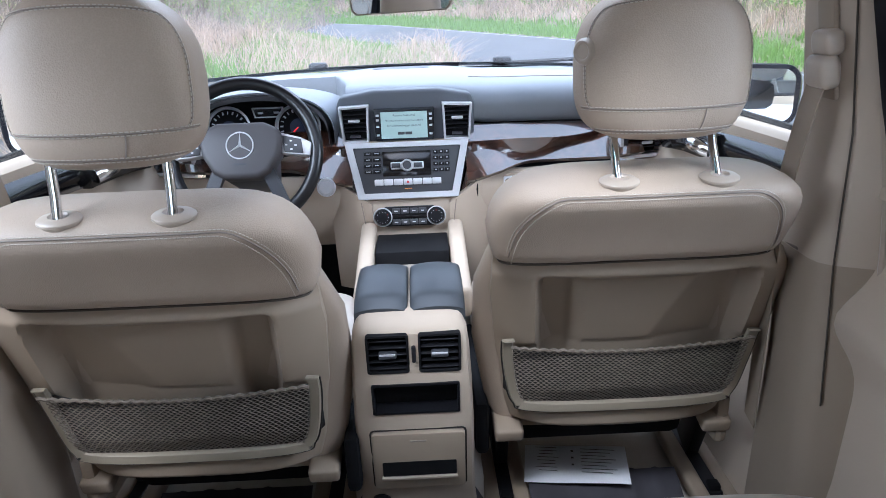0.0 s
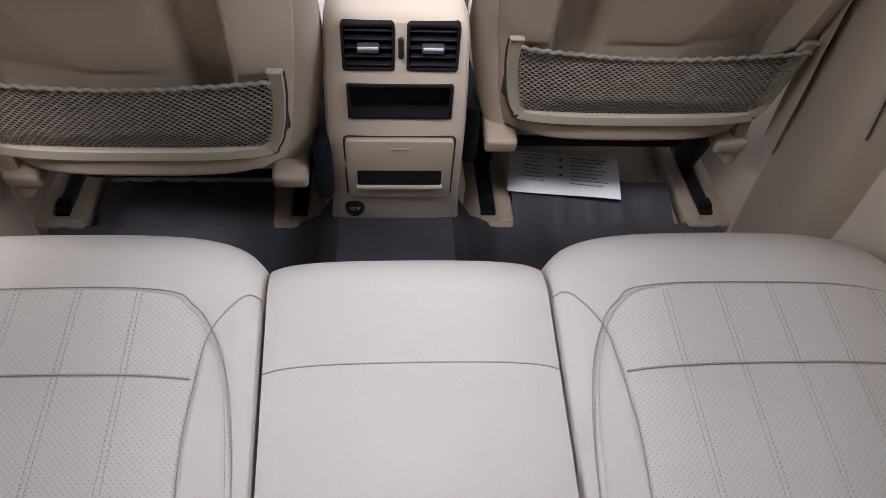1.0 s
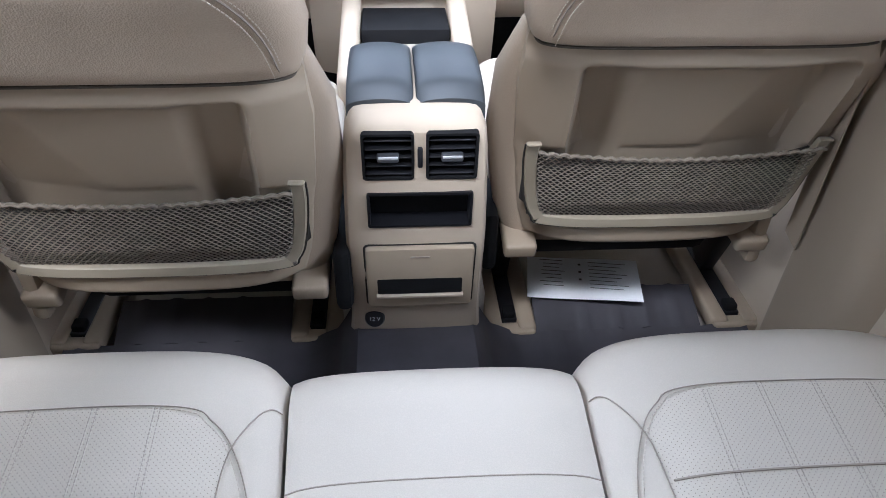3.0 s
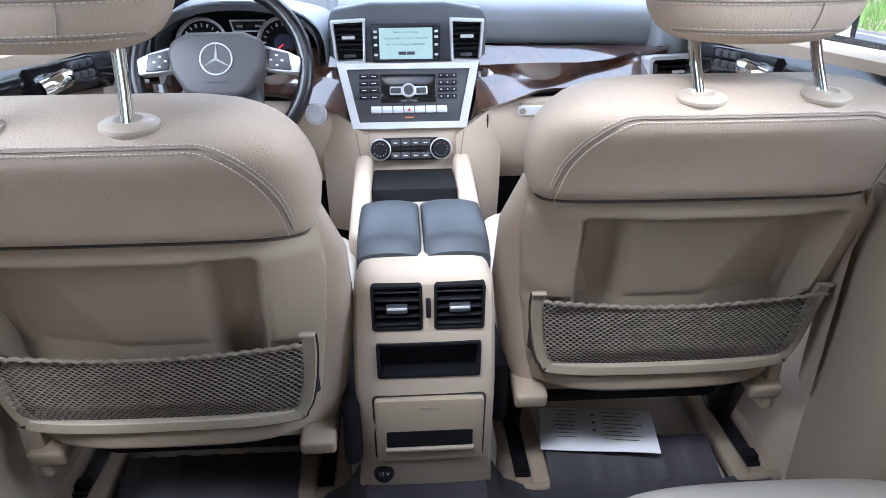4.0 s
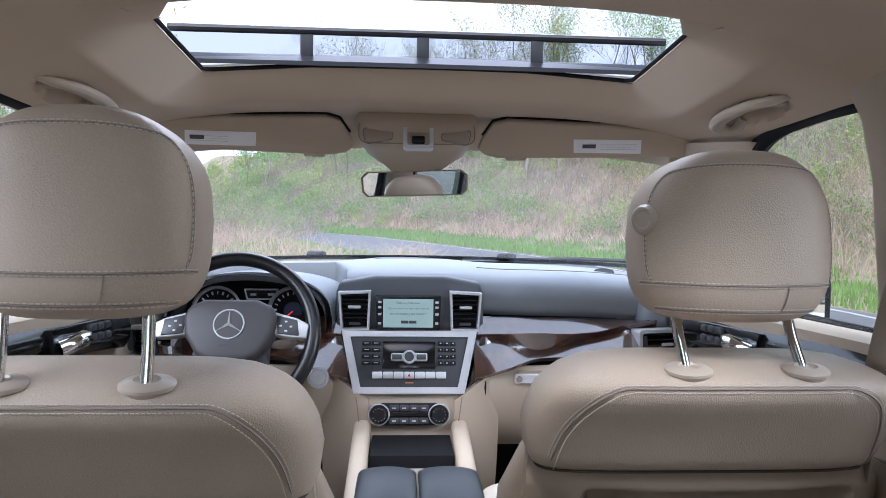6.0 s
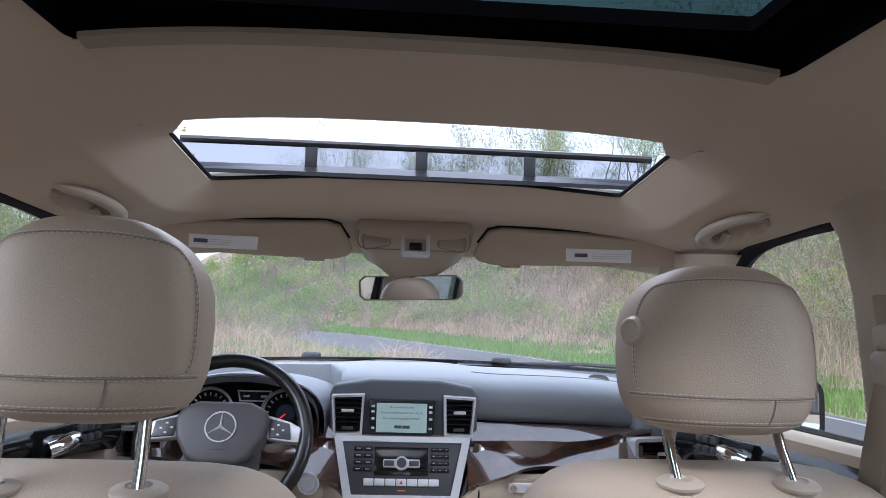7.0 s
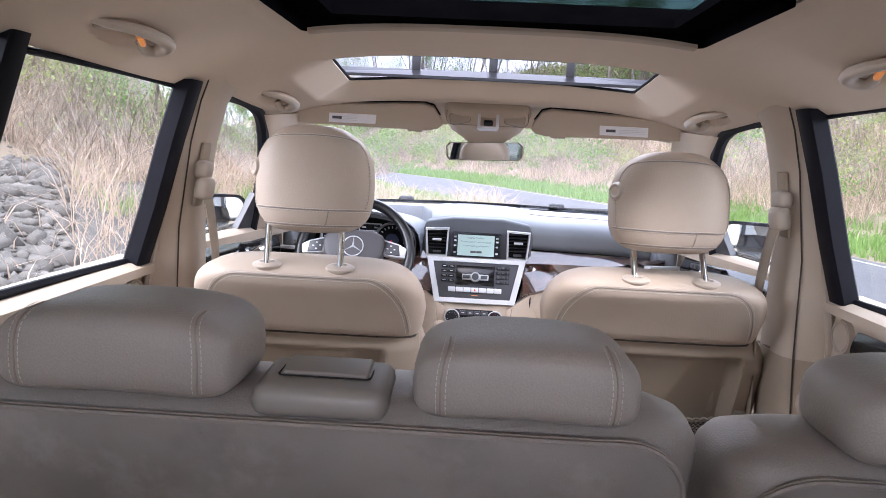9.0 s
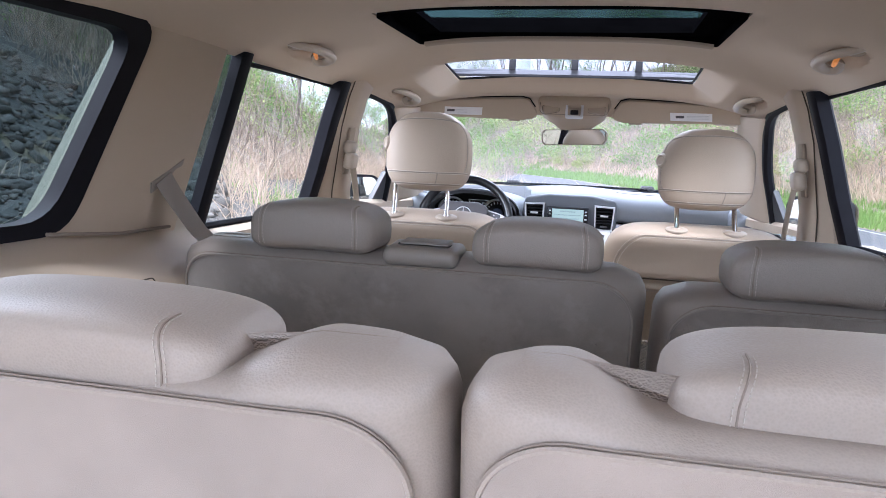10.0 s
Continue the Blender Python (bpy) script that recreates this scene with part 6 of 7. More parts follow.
part("plate", xf(ring(rrect(0.085, 0.062, 0.022), rrect(0.052, 0.032, 0.012), -0.004, 0.008), pose(0, 0, 0.004, 90) @ Matrix.Scale(-1, 4, (0, 1, 0))), GUIDE, lp)
part("lever", box(0, 0, -0.002, 0.05, 0.03, 0.006, 0.002), SILVER, lp)


def cushion(name, x0, x1, y0, y1, zt, label, crown=0.02, dl=0.0, dr=0.0):
    c = thing(name, ((x0 + x1) / 2, 0, 0), label, "seat cushion", "second row cushions")
    w = (x1 - x0) / 2

    def f(u, v):
        xl, xr = -w + dl * (1 - v), w + dr * (1 - v)
        x = xl + (xr - xl) * (u + 1) / 2
        front = y1 - 0.05 * abs(u) ** 6 * (1 if crown > 0.015 else 0.2)
        y = y0 + (front - y0) * min(1, v)
        e = max(0, (v - 0.86) / 0.14)
        z = zt + crown * (1 - abs(u) ** 2.5) - 0.06 * (1 - math.sqrt(max(0, 1 - e * e))) + 0.0078 + 0.075 * min(0, v - 0.86) - (0.012 if crown > 0.015 else 0.003) * max(0, abs(u) - 0.9) / 0.1
        return Vector((x, y, z))
    us = [-1 + i / 24 for i in range(49)]
    vs = [0.86 * i / 30 for i in range(31)] + [0.86 + 0.14 * math.sin(i * math.pi / 20) for i in range(1, 11)]
    part("pad", sheet(f, us, vs, 0.22, (0, 0, -1)), LEATHER_LIT, c, sharp=60)
    return c, f


cl, fl = cushion("second_row_cushion", -0.72, -0.186, 0.36, 1.012, 0.36, "beige leather outer seat cushion in a lit tone, with stitched inserts", dr=0.028)
cm, fm = cushion("second_row_cushion", -0.180, 0.206, 0.36, 0.968, 0.36, "plain beige leather middle seat cushion in a lit tone", 0.008, 0.028, -0.007)
cr, fr_ = cushion("second_row_cushion", 0.212, 0.74, 0.36, 1.012, 0.36, "beige leather outer seat cushion in a lit tone, with stitched inserts", dl=-0.007)
part("seam", tube([fm(-1 + i / 12, 0.668) + Vector((0, 0, 0.0006)) for i in range(25)], 0.0011, 5), SEAM_PALE, cm)
for c, f, s in ((cl, fl, 1), (cr, fr_, -1)):
    up = Vector((0, 0, 0.0022))
    edge = spline([(-0.98 * s, 0.785, 0), (-0.2 * s, 0.790, 0), (0.52 * s, 0.790, 0), (0.68 * s, 0.762, 0), (0.78 * s, 0.715, 0), (0.87 * s, 0.62, 0), (0.92 * s, 0.48, 0), (0.95 * s, 0.25, 0)], 8)
    part("insert_seam", tube([f(p[0], p[1]) + up for p in edge], 0.0009, 5), SEAM_PALE, c)
    part("stitching", stitches([f(p[0] * 0.985 - 0.012 * s, p[1] - 0.006) + up for p in edge]), THREAD, c)
    wing = spline([(0.99 * s, 0.85, 0), (0.92 * s, 0.825, 0), (0.78 * s, 0.715, 0), (0.735 * s, 0.60, 0), (0.715 * s, 0.45, 0), (0.74 * s, 0.24, 0), (0.77 * s, 0.05, 0)], 8)
    part("bolster_seam", tube([f(p[0], p[1]) + up for p in wing], 0.0010, 5), SEAM_PALE, c)
    lim = lambda v: min(lerp([(0.05, 0.76), (0.24, 0.735), (0.45, 0.71), (0.60, 0.73), (0.715, 0.775)], v), lerp([(0.70, 1.0), (0.715, 0.77), (0.762, 0.67), (0.778, 0.58), (0.788, 0.45)], v)) if v < 0.788 else 0.45
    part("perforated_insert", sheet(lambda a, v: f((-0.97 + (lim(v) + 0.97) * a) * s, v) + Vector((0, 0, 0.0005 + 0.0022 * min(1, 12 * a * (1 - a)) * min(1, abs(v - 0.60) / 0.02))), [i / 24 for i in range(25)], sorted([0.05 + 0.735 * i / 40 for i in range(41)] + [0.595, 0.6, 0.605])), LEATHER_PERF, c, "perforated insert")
    part("cross_seam", tube([f(u * s, 0.60) + up for u in [-0.98 + 1.69 * i / 20 for i in range(21)]], 0.0016, 5), SEAM_PALE, c)
    for k in range(5):
        u = 0.425 - 0.28 * k
        for du in (-0.012, 0.012):
            part("stitching", stitches([f((u + du) * s, v) + Vector((0, 0, 0.0028)) for v in [0.05 + 0.738 * i / 30 for i in range(31)]], 0.006, 0.0042, 0.0009), STITCH_SOFT, c)


def buckle(x, y, z, tilt, label):
    b = thing("seat_belt_buckle", label=label, category="seat belt buckle", group="rear belt buckles", m=pose(x, y, z, tilt, 0, 0))
    part("housing", box(0, 0, 0, 0.040, 0.028, 0.10, 0.006, 3), BLACK, b)
    part("release", box(0, 0.002, 0.048, 0.024, 0.015, 0.012, 0.003), RED, b, "red release button")
    part("slot", box(0, -0.008, 0.0505, 0.026, 0.004, 0.002, 0), BLACK_MATT, b)


buckle(-0.156, 0.498, 0.40, -25, "black belt buckle with red button beside the middle seat")
buckle(0.164, 0.478, 0.40, -25, "black belt buckle with red button beside the middle seat")
buckle(0.207, 0.478, 0.40, -25, "black belt buckle with red button beside the outer seat")

tg = thing("seat_belt_tongue", (0, 0, 0), "black belt tongue on beige webbing against the seat back", "belt tongue")
part("tongue", box(-0.190, 0.412, 0.615, 0.086, 0.02, 0.018, 0.008, 3, 0, 6, -4), BLACK, tg)
part("webbing", sheet(lambda u, v: Vector((-0.15 + 0.06 * u, 0.418 - 0.02 * u + 0.012 * v, 0.60 - 0.02 * u - 0.02 * v)), [i / 6 for i in range(7)], [-1, 1], 0.002), LEATHER, tg)

# ---- third row ----
rear_back("third_row_seat_back", -0.57, 0.014, "light beige third row seat back with carpeted rear", 0.925, -0.49, -0.39, 0.36, 0.17, LEATHER_THIRD, CARPET_THIRD, "third row seat backs", 0.044, [(-0.20, 1), (-0.10, 0)])
rear_back("third_row_seat_back", 0.022, 0.57, "light beige third row seat back with carpeted rear", 0.925, -0.49, -0.39, 0.36, 0.17, LEATHER_THIRD, CARPET_THIRD, "third row seat backs", 0.044, [(0.10, 0), (0.19, 1)])
folded_headrest("third_row_headrest", -0.355, -0.448, 0.895, 0.37, "folded light beige third row headrest", "third row headrests", LEATHER_THIRD, 0.043, 0.085)
folded_headrest("third_row_headrest", 0.368, -0.41, 0.897, 0.37, "folded light beige third row headrest", "third row headrests", LEATHER_THIRD, 0.043, 0.085)
for x in (-0.28, 0.29):
    c = thing("third_row_cushion", (x, -0.1, 0.40), "beige third row seat cushion", "seat cushion", "third row cushions")
    part("pad", pad(0.26, 0.20, 0.06, 0.3, 0.3), LEATHER, c)

# ---- floor things ----
mt = thing("rubber_floor_mat", (0, 0, 0), "dark grey moulded rubber mat across the rear footwell", "floor mat")
def mat_z(x, y):
    tun = smooth([(0.11, 0.12), (0.17, 0.04), (0.22, 0.018)], abs(x))
    return tun + 0.05 * smooth([(1.30, 0.0), (1.48, 1.0)], y) + 0.004 * (math.sin(x * 90) > 0.75) * (abs(x) > 0.3)
part("tray", sheet(lambda u, v: Vector((u, v, mat_z(u, v))), [-0.72 + 1.44 * i / 90 for i in range(91)], [0.80 + 0.555 * i / 30 for i in range(31)], 0.006), RUBBER, mt)
for s in (-1, 1):
    part("front_lobe", sheet(lambda u, v: Vector((s * u, v, mat_z(u, v))), [0.26 + 0.36 * i / 30 for i in range(31)], [1.354 + 0.10 * i / 8 for i in range(9)], 0.006), RUBBER, mt)
pp = thing("paper_leaflet", m=pose(0.383, 1.475, 0.078, 2, 0, -9), label="white printed paper leaflet lying under the passenger seat", category="paper")
part("sheet", sheet(lambda u, v: Vector((u, v, 0.004 * math.sin(u * 14))), [-0.125 + 0.25 * i / 12 for i in range(13)], [-0.07 + 0.14 * i / 6 for i in range(7)], 0.0012), WHITE_PAPER, pp)
for k in range(8):
    part("print", box(-0.072 + 0.004 * (k % 2), 0.050 - 0.0125 * k, 0.0075, 0.052 - 0.008 * (k % 3), 0.0016, 0.0004, 0), INK, pp)
    part("print", box(0.055 - 0.006 * (k % 3), 0.050 - 0.0125 * k, 0.0075, 0.085 - 0.012 * (k % 3), 0.0016, 0.0004, 0), INK, pp)
for k in range(3):
    part("bullet", box(-0.008, 0.040 - 0.026 * k, 0.0075, 0.006, 0.006, 0.0004, 0), INK, pp)


# ---- outside ----
def np_mesh(name, verts, faces, mat, label="", category="", kind="stuff", flat=True):
    me = bpy.data.meshes.new(name)
    me.vertices.add(len(verts))
    me.vertices.foreach_set("co", np.asarray(verts, np.float32).ravel())
    k = faces.shape[1]
    me.loops.add(faces.size)
    me.loops.foreach_set("vertex_index", faces.astype(np.int32).ravel())
    me.polygons.add(len(faces))
    me.polygons.foreach_set("loop_start", np.arange(len(faces), dtype=np.int32) * k)
    me.update(calc_edges=True)
    me.materials.append(mat)
    ob = new(name, me)
    return tagged(ob, label, category, "", kind) if label else ob


def leafy(name, color, var=0.45, rough=0.6):
    m = material(name, color, rough, var=var, scale=0.6, fine=9, fine_var=0.15, bump=0, island=1.2)
    nt = m.node_tree
    b = nt.nodes["Principled BSDF"]
    out = nt.nodes["Material Output"]
    tl = nt.nodes.new("ShaderNodeBsdfTranslucent")
    tl.inputs[0].default_value = (*[min(1, c * 1.5) for c in color], 1)
    mx = nt.nodes.new("ShaderNodeMixShader")
    mx.inputs[0].default_value = 0.35
    nt.links.new(b.outputs[0], mx.inputs[1])
    nt.links.new(tl.outputs[0], mx.inputs[2])
    nt.links.new(mx.outputs[0], out.inputs[0])
    return m


def verge_ground(name):
    """Grass, dead thatch and bare soil in patches."""
    m = material(name, (0.2, 0.2, 0.1), 0.9, bump=0.6, depth=0.04, fine=40)
    nt = m.node_tree
    b = nt.nodes["Principled BSDF"]
    tc = nt.nodes.new("ShaderNodeTexCoord")
    n = nt.nodes.new("ShaderNodeTexNoise")
    n.inputs["Scale"].default_value, n.inputs["Detail"].default_value = 0.35, 9
    nt.links.new(tc.outputs["Object"], n.inputs["Vector"])
    r = nt.nodes.new("ShaderNodeValToRGB")
    e = r.color_ramp.elements
    e[0].position, e[0].color = 0.30, (0.11, 0.13, 0.05, 1)
    e[1].position, e[1].color = 0.66, (0.30, 0.235, 0.175, 1)
    k = e.new(0.5)
    k.color = (0.22, 0.18, 0.12, 1)
    nt.links.new(n.outputs[0], r.inputs[0])
    nt.links.new(r.outputs[0], b.inputs["Base Color"])
    return m


GROUND = verge_ground("verge_ground")
ASPHALT = material("pale_asphalt", (0.115, 0.115, 0.124), 0.85, var=0.12, scale=0.6, fine=60, bump=0.3, depth=0.01)
LINE = material("worn_road_line", (0.42, 0.42, 0.41), 0.8, var=0.2, scale=3, bump=0)
GRAVEL = material("grey_gravel_soil", (0.13, 0.12, 0.11), 0.95, var=0.35, scale=1.5, fine=25, fine_var=0.3, bump=0.8, depth=0.03)
ROCK = material("grey_rubble", (0.140, 0.128, 0.116), 0.9, var=0.45, scale=3, fine=20, bump=0.5, depth=0.02, island=1.5)
LAWN = leafy("bright_grass", (0.19, 0.30, 0.085), 0.4)
STRAW = leafy("dry_grass", (0.50, 0.385, 0.30), 0.35, 0.8)
LEAF_A = leafy("spring_leaves", (0.17, 0.28, 0.08))
LEAF_B = leafy("pale_spring_leaves", (0.32, 0.36, 0.14))
TWIG = material("grey_brown_bark", (0.33, 0.265, 0.22), 0.9, var=0.4, scale=4, fine=40, bump=0.4, depth=0.01, island=0.8)
BARK = material("dark_bark", (0.22, 0.185, 0.16), 0.9, var=0.4, scale=4, fine=40, bump=0.4, depth=0.01)

ROAD = [(-80, 5.4), (-20, 5.2), (0, 5.0), (12, 4.6), (26, 2.7), (47, -5), (79, -23), (130, -62)]


def road_x(y):
    return lerp(ROAD, y)


def cross(x, y):
    """Distance from the road's middle, to its right."""
    k = (road_x(y + 1) - road_x(y - 1)) / 2
    return (x - road_x(y)) / math.sqrt(1 + k * k)


def ground_z(x, y):
    d = cross(x, y)
    rough = noise.noise((x * 0.3, y * 0.3, 0)) * 0.25 + noise.noise((x * 1.1, y * 1.1, 3)) * 0.08
    z = -0.53
    if d > 3.4:
        z += 0.05 * (d - 3.4) if d < 6.2 else 0.14
    if d > 6.2:
        z += 0.55 * (d - 6.2) + rough
    if d < -3.6:
        l = -d - 3.6
        back = smooth([(-14, 0.35), (4, 1.0), (22, 1.0), (70, 1.0)], y)
        z += (0.10 * min(l, 3.5) + max(0, l - 3.5) * 0.16 + max(0, l - 9) * 0.55) * back * smooth([(0.5, 0), (3.5, 1)], l) + rough * min(1, l / 4)
    return min(z, 10 + 0.05 * z + noise.noise((x * 0.06, y * 0.06, 1)) * 2.5)


xs = [-220 + 8 * i for i in range(22)] + [-42 + 0.9 * i for i in range(93)] + [44 + 8 * i for i in range(22)]
ys = [-160 + 8 * i for i in range(17)] + [-22 + 0.9 * i for i in range(118)] + [88 + 8 * i for i in range(18)]
solid("ground", sheet(lambda u, v: Vector((u, v, ground_z(u, v))), xs, ys), GROUND, "green verge and brushy hillside ground", "ground", "structure")


def along(d, y):
    k = (road_x(y + 1) - road_x(y - 1)) / 2
    n = math.sqrt(1 + k * k)
    return road_x(y) + d * n


rys = [-80 + 2.0 * i for i in range(106)]
solid("road", sheet(lambda u, v: Vector((along(u, v), v, -0.505 - 0.002 * abs(u))), [-3.5 + 0.7 * i for i in range(11)], rys, 0.04, (0, 0, -1)), ASPHALT, "pale grey asphalt road", "road", "structure")
for d in (-3.2, 3.15):
    solid("road_line", sheet(lambda u, v: Vector((along(u, v), v, -0.499 - 0.002 * abs(u))), [d - 0.06, d + 0.06], rys), LINE, "worn white edge line", "road line", "structure")
solid("gravel_shoulder", sheet(lambda u, v: Vector((u, v, ground_z(u, v) + 0.03 + 0.05 * noise.noise((u * 2, v * 2, 5)))), [-13.5 + 0.35 * i for i in range(34)], [-16 + 0.4 * i for i in range(72)]), GRAVEL, "grey gravel bank beside the car", "gravel", "structure")

rng = np.random.default_rng(5)


def place(n, f):
    """n random points of the ground, by f, which gives x and y or None."""
    out = []
    while len(out) < n:
        p = f(rng)
        if p is not None:
            out.append((p[0], p[1], ground_z(*p)))
    return np.array(out)


def blades(base, h, w, lean=0.35, curl=0.3):
    """Narrow two-piece grass blades."""
    n = len(base)
    a = rng.uniform(0, math.tau, n)
    d = np.stack([np.cos(a), np.sin(a), np.zeros(n)], 1)
    b = rng.uniform(0, math.tau, n)
    t = np.stack([np.cos(b), np.sin(b), np.zeros(n)], 1) * (rng.uniform(0, lean, n) * h)[:, None]
    hh = (h * rng.uniform(0.5, 1.1, n))[:, None] * np.array([[0, 0, 1]])
    w = (w * np.ones(n))[:, None] * d
    mid, top = base + hh * 0.55 + t * 0.4, base + hh + t * (1 + curl)
    v = np.stack([base - w, base + w, mid + w * 0.7, mid - w * 0.7, top], 1).reshape(-1, 3)
    k = np.arange(n)[:, None] * 5
    tri = np.concatenate([k + np.array([[0, 1, 2]]), k + np.array([[0, 2, 3]]), k + np.array([[3, 2, 4]])])
    return v, tri


def leaves(centres, size):
    """Small folded leaves at random turns."""
    n = len(centres)
    a = rng.normal(size=(n, 3))
    a /= np.linalg.norm(a, axis=1)[:, None]
    b = np.cross(a, rng.normal(size=(n, 3)))
    b /= np.linalg.norm(b, axis=1)[:, None]
    s = (size * rng.uniform(0.6, 1.4, n))[:, None]
    v = np.stack([centres - a * s, centres + b * s * 0.5, centres + a * s, centres - b * s * 0.5], 1).reshape(-1, 3)
    k = np.arange(n)[:, None] * 4
    return v, np.concatenate([k + np.array([[0, 1, 2]]), k + np.array([[0, 2, 3]])])


def twigs(base, length, r, up=0.8):
    """Thin bent three-sided shoots."""
    n, m = len(base), 4
    d = rng.normal(size=(n, 3)) * 0.6
    d[:, 2] = np.abs(d[:, 2]) + up
    d /= np.linalg.norm(d, axis=1)[:, None]
    bend = rng.normal(size=(n, 3)) * 0.35
    bend[:, 2] -= 0.25
    L = (length * rng.uniform(0.5, 1.2, n))[:, None]
    vs = []
    for i in range(m):
        t = i / (m - 1)
        p = base + d * L * t + bend * L * t * t
        rr = (r * (1 - 0.75 * t))[:, None] if hasattr(r, "__len__") else r * (1 - 0.75 * t)
        for k in range(3):
            a = k * math.tau / 3
            vs.append(p + rr * np.array([[math.cos(a), math.sin(a), 0.3 * math.sin(a)]]))
    v = np.stack(vs, 1).reshape(-1, 3)
    q = []
    k0 = np.arange(n)[:, None] * (3 * m)
    for i in range(m - 1):
        for k in range(3):
            q.append(k0 + np.array([[3 * i + k, 3 * i + (k + 1) % 3, 3 * i + 3 + (k + 1) % 3, 3 * i + 3 + k]]))
    return v, np.concatenate(q)


def stony(x, y):
    """The bare rubble bank beside and behind the car."""
    return -10.8 < x < -1.8 and y < -1.72 * x - 0.6 and math.hypot(x, y) < 14.5


def off_stones(f):
    """Keeps a placing function off the rubble bank."""
    def g(r):
        p = f(r)
        return None if stony(*p) else p
    return g


def by_cross(y0, y1, d0, d1):
    def f(g):
        y = g.uniform(y0, y1)
        d = g.uniform(d0, d1)
        return along(d, y), y
    return f


# green verges beyond and before the road
b = np.concatenate([place(26000, by_cross(-14, 60, 3.55, 6.6)), place(9000, by_cross(60, 110, 3.5, 7.5)), place(9000, by_cross(6, 60, -6.0, -3.6))])
v, f = blades(b, rng.uniform(0.10, 0.26, len(b)) * (1 + 0.012 * np.abs(b[:, 1])), 0.012 + 0.0005 * np.abs(b[:, 1]))
np_mesh("verge_grass", v, f, LAWN, "bright green mown grass verge along the road", "grass")
# tall straw and weeds before the car and on the banks
b = np.concatenate([place(9000, off_stones(lambda g: (g.uniform(-9, 1.0), g.uniform(5.0, 24)))), place(26000, by_cross(-14, 70, 6.4, 12)), place(22000, off_stones(lambda g: (g.uniform(-20, -4.5), g.uniform(-12, 26))))])
b = b[[noise.noise((p[0] * 0.45, p[1] * 0.45, 9)) > -0.18 for p in b]]
v, f = blades(b, rng.uniform(0.35, 0.95, len(b)), 0.005 + 0.0003 * np.hypot(b[:, 0], b[:, 1]), 1.1, 0.6)
np_mesh("dry_tall_grass", v, f, STRAW, "pale dry tall grass on the banks", "dry grass")
b = np.concatenate([place(12000, lambda g: (g.uniform(-4.5, 1.0), g.uniform(7.0, 26))), place(1800, off_stones(lambda g: (g.uniform(-16, -4), g.uniform(-12, 20)))), place(2500, by_cross(-10, 60, 6.3, 9))])
b = b[[noise.noise((p[0] * 0.5, p[1] * 0.5, 2)) > -0.05 for p in b]]
v, f = blades(b, rng.uniform(0.2, 0.5, len(b)), 0.008 + 0.0003 * np.hypot(b[:, 0], b[:, 1]), 0.5)
np_mesh("green_weeds", v, f, LAWN, "green weeds and young grass", "weeds")
# brush: shoots and young leaves on the slopes
hill = by_cross(-25, 105, 7.2, 30)
bank = off_stones(lambda g: (g.uniform(-70, -6.0), g.uniform(-16, 110)))
base = np.concatenate([place(40000, hill), place(44000, bank), place(12000, off_stones(lambda g: (g.uniform(-22, -5.5), g.uniform(-6, 26))))])
dist = np.hypot(base[:, 0], base[:, 1])
v, f = twigs(base, rng.uniform(0.8, 2.6, len(base)), 0.006 + 0.0004 * dist)
np_mesh("brush_shoots", v, f, TWIG, "bare grey-brown brush shoots on the hillside", "brush")
for name, mat, n1, n2, seed, th in (("brush_leaves", LEAF_A, 1700, 2600, 11, 0.02), ("pale_brush_leaves", LEAF_B, 1300, 2600, 17, 0.0)):
    c = np.concatenate([place(n1, hill), place(n2, bank), place(500, off_stones(lambda g: (g.uniform(-24, -7), g.uniform(-8, 26)))), place(700, by_cross(50, 128, 7, 48))])
    c = c[[noise.noise((p[0] * 0.16, p[1] * 0.16, seed)) > th for p in c]]
    pts, sz = [], []
    for p in c:
        k = int(rng.integers(90, 220))
        r = rng.uniform(0.4, 1.3)
        q = rng.normal(size=(k, 3)) * np.array([r, r, r * 0.8]) * 0.6
        q[:, 2] = np.abs(q[:, 2]) * 1.3 + rng.uniform(0.0, 0.5)
        pts.append(p + q)
        sz.append(np.full(k, 0.024 + 0.0011 * math.hypot(p[0], p[1])))
    v, f = leaves(np.concatenate(pts), np.concatenate(sz))
    np_mesh(name, v, f, mat, "young spring leaves on the hillside brush", "brush")
# rubble
b = place(16000, lambda g: next((p for p in [(g.uniform(-12.5, -2.0), g.uniform(-15, 13))] if stony(*p)), None))
n = len(b)
ico = bmesh.new()
bmesh.ops.create_icosphere(ico, subdivisions=1, radius=1)
iv, fi = np.array([v.co[:] for v in ico.verts]), np.array([[v.index for v in f.verts] for f in ico.faces])
ico.free()
sc = (0.022 + 0.12 * rng.uniform(0, 1, (n, 1, 1)) ** 4) * rng.uniform(0.6, 1.5, (n, 1, 3)) * np.array([[[1.15, 1.0, 0.75]]])
jit = rng.uniform(0.45, 1.35, (n, len(iv), 3))
v = (b[:, None, :] + np.array([0, 0, 0.05]) + iv[None] * jit * sc).reshape(-1, 3)
f = (fi[None] + np.arange(n)[:, None, None] * len(iv)).reshape(-1, 3)
np_mesh("rubble", v, f, ROCK, "broken grey stones on the gravel bank", "rubble")
b = b[rng.uniform(0, 1, n) < 0.28]
b = b[[noise.noise((p[0] * 0.6, p[1] * 0.6, 5)) > -0.1 for p in b]]
v, f = blades(b, rng.uniform(0.10, 0.40, len(b)), 0.008, 1.2, 0.6)
np_mesh("dry_litter", v, f, STRAW, "dry straw lying among the stones", "dry grass")
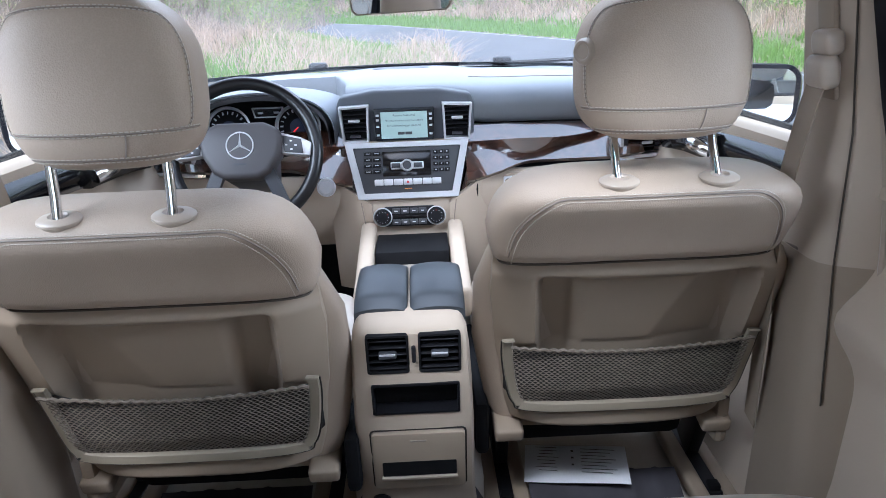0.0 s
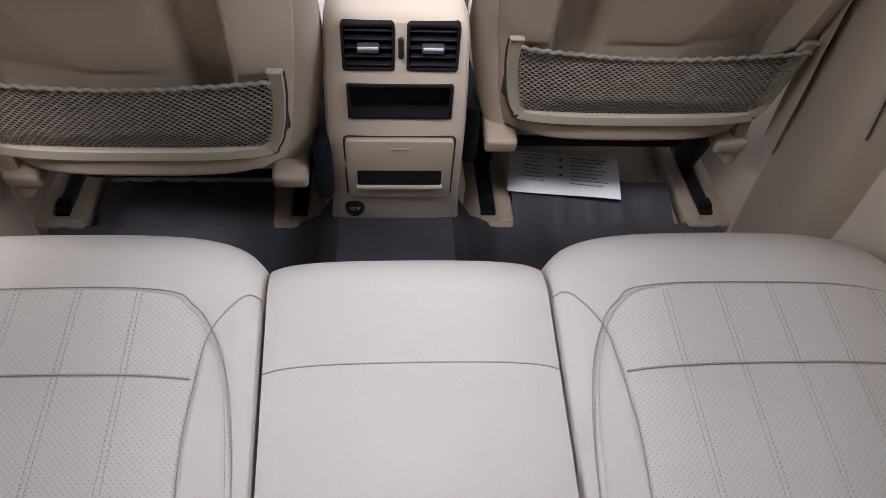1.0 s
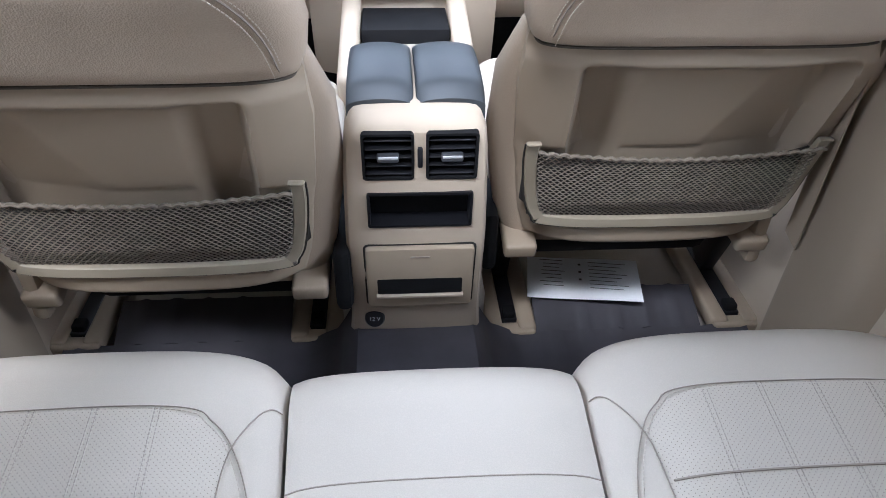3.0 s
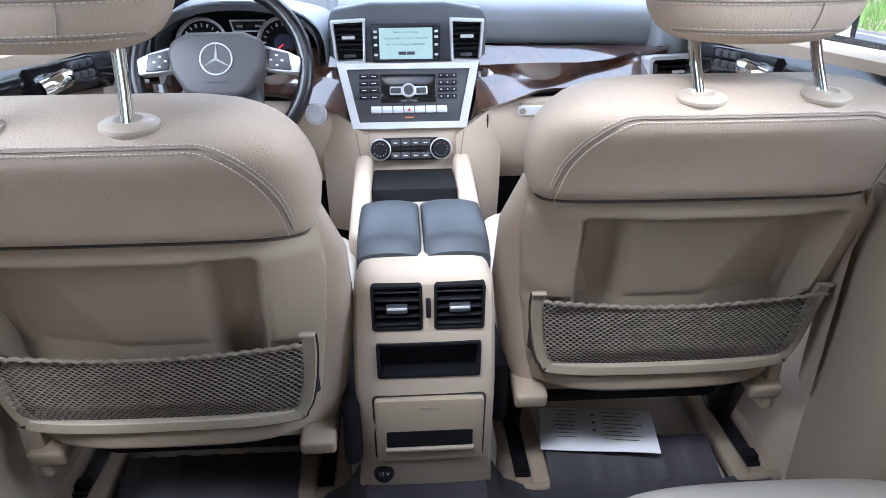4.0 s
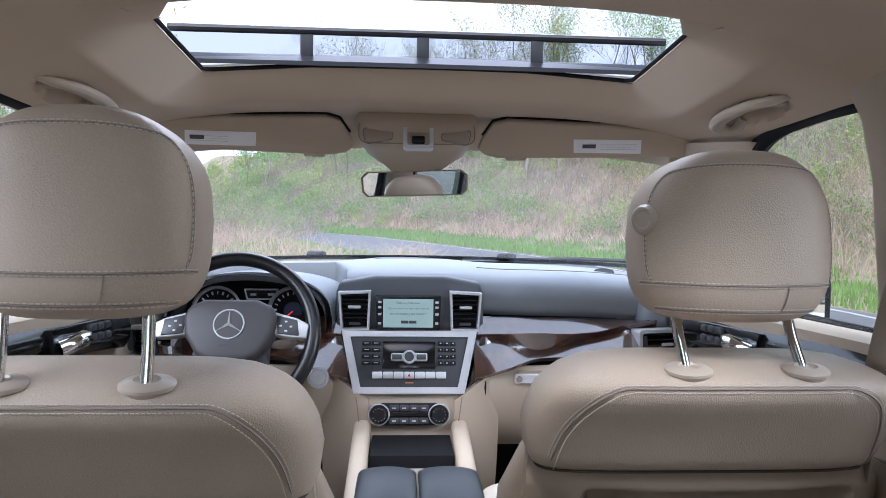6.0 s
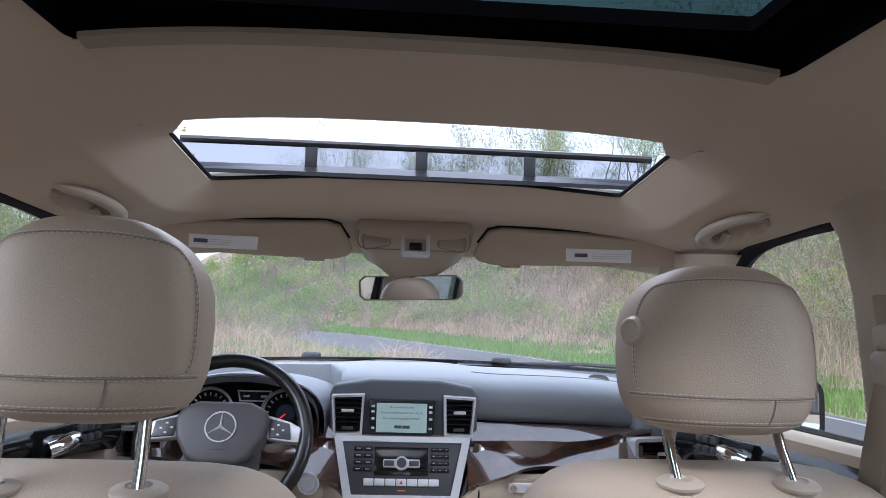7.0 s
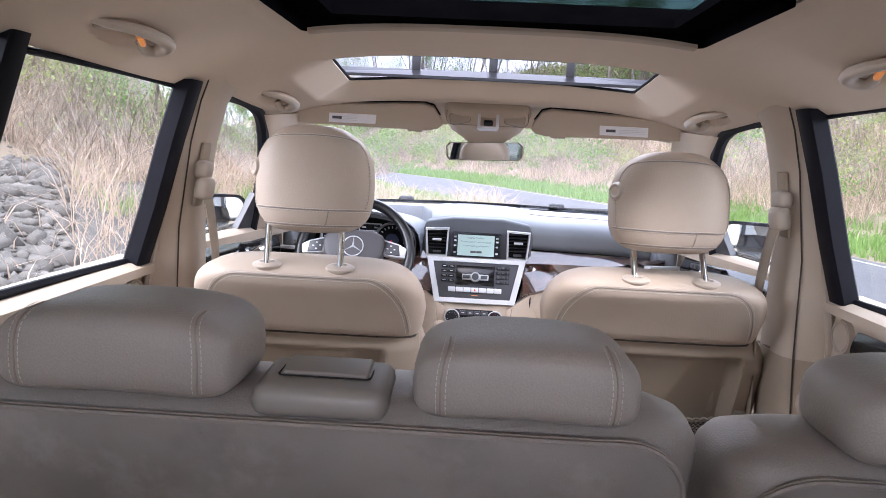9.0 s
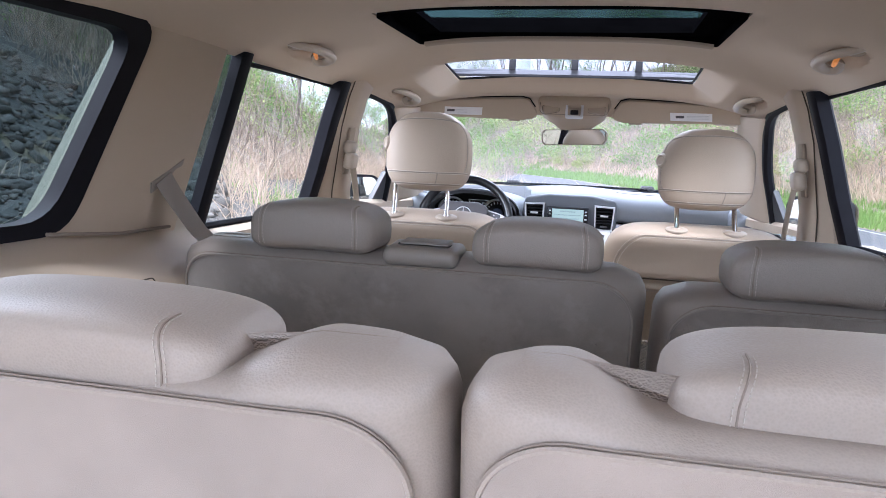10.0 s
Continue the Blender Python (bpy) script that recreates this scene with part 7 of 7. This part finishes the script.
for x, y, z, sx, sy, sz, r in ((-7.6, 2.7, 0.0, 0.95, 0.34, 0.34, 20), (-6.4, 4.3, 0.0, 0.35, 0.25, 0.18, 50), (-9.0, -1.6, 0.0, 0.4, 0.3, 0.2, 10)):
    bm = bmesh.new()
    bmesh.ops.create_icosphere(bm, subdivisions=3, radius=1)
    for q in bm.verts:
        q.co *= 1 + 0.35 * noise.noise(q.co * 1.7 + Vector((x, y, 0)))
        q.co = Vector((q.co.x * sx, q.co.y * sy, max(-0.5, min(0.7, q.co.z)) * sz))
    o = solid("boulder", bm, ROCK, "grey flat boulder on the gravel bank", "boulder", group="boulders", sharp=25)
    o.matrix_world = pose(x, y, ground_z(x, y) + 0.10, 4, 8, r)


# trees: bare limbs with a veil of young leaves
def tree(seed, height, leaf, density):
    g = random.Random(seed)
    t = thing("tree", (0, 0, 0), "slender early spring tree with sparse young leaves", "tree", "hillside trees")
    segs, tips = [], []

    def grow(p, d, length, r, depth):
        pts, rs = [p.copy()], [r]
        n = 5
        for i in range(n):
            d = (d + Vector((g.uniform(-1, 1), g.uniform(-1, 1), g.uniform(-0.3, 0.6))) * (0.16 if depth == 0 else 0.30)).normalized()
            p = p + d * length / n
            pts.append(p.copy())
            rs.append(r * (1 - 0.65 * (i + 1) / n))
            if depth < 3 and i >= (2 if depth == 0 else 1):
                for _ in range(2 if depth < 2 else 1):
                    q = (d * 0.6 + Vector((g.uniform(-1, 1), g.uniform(-1, 1), g.uniform(0.0, 0.9)))).normalized()
                    grow(p, q, length * g.uniform(0.38, 0.6), rs[-1] * 0.6, depth + 1)
        segs.append((pts, rs, depth))
        if depth >= 2:
            tips.extend(pts[2:])
    grow(Vector((0, 0, -0.3)), Vector((0, 0, 1)), height * 0.62, height * 0.006 + 0.014, 0)
    part("trunk", tube(segs[-1][0], segs[-1][1], 8), BARK, t)
    vs, fs = [], []
    for pts, rs, depth in segs[:-1]:
        for i, (p, r) in enumerate(zip(pts, rs)):
            k = len(vs)
            for a in range(3):
                vs.append(p + Vector((math.cos(a * 2.1), math.sin(a * 2.1), 0)) * max(r, 0.006))
            if i:
                fs += [(k - 3 + a, k - 3 + (a + 1) % 3, k + (a + 1) % 3, k + a) for a in range(3)]
    limbs = np_mesh("branchwork", np.array([v[:] for v in vs]), np.array(fs), BARK)
    limbs.parent = t
    c = np.repeat(np.array([p[:] for p in tips]), density, 0)
    c = c + rng.normal(size=c.shape) * 0.28
    v, f = leaves(c, np.full(len(c), 0.055))
    crown = np_mesh("crown", v, f, leaf)
    crown.parent = t
    return t


kinds = [tree(1, 9, LEAF_B, 4), tree(2, 11, LEAF_A, 3), tree(3, 8, LEAF_A, 5), tree(4, 12, LEAF_B, 2)]
spots = [(-9.0, 19.0), (-12.5, 21.5), (14.0, 29.0), (-11.0, 4.0)]
while len(spots) < 270:
    if len(spots) % 2:
        y = rng.uniform(-22, 125)
        x = along(rng.uniform(12, 40), y)
    else:
        x, y = rng.uniform(-60, -13.0), rng.uniform(-28, 115)
        if y > 20 and cross(x, y) > -5:
            continue
    if all(math.hypot(x - a, y - c) > 2.6 for a, c in spots):
        spots.append((x, y))
for i, (x, y) in enumerate(spots):
    m = Matrix.Translation((x, y, ground_z(x, y))) @ pose(0, 0, 0, rng.uniform(-6, 6), rng.uniform(-6, 6), rng.uniform(0, 360)) @ Matrix.Scale(rng.uniform(0.75, 1.25), 4)
    if i < 4:
        kinds[i].matrix_world = m
    else:
        o = copy_thing(kinds[i % 4], m)
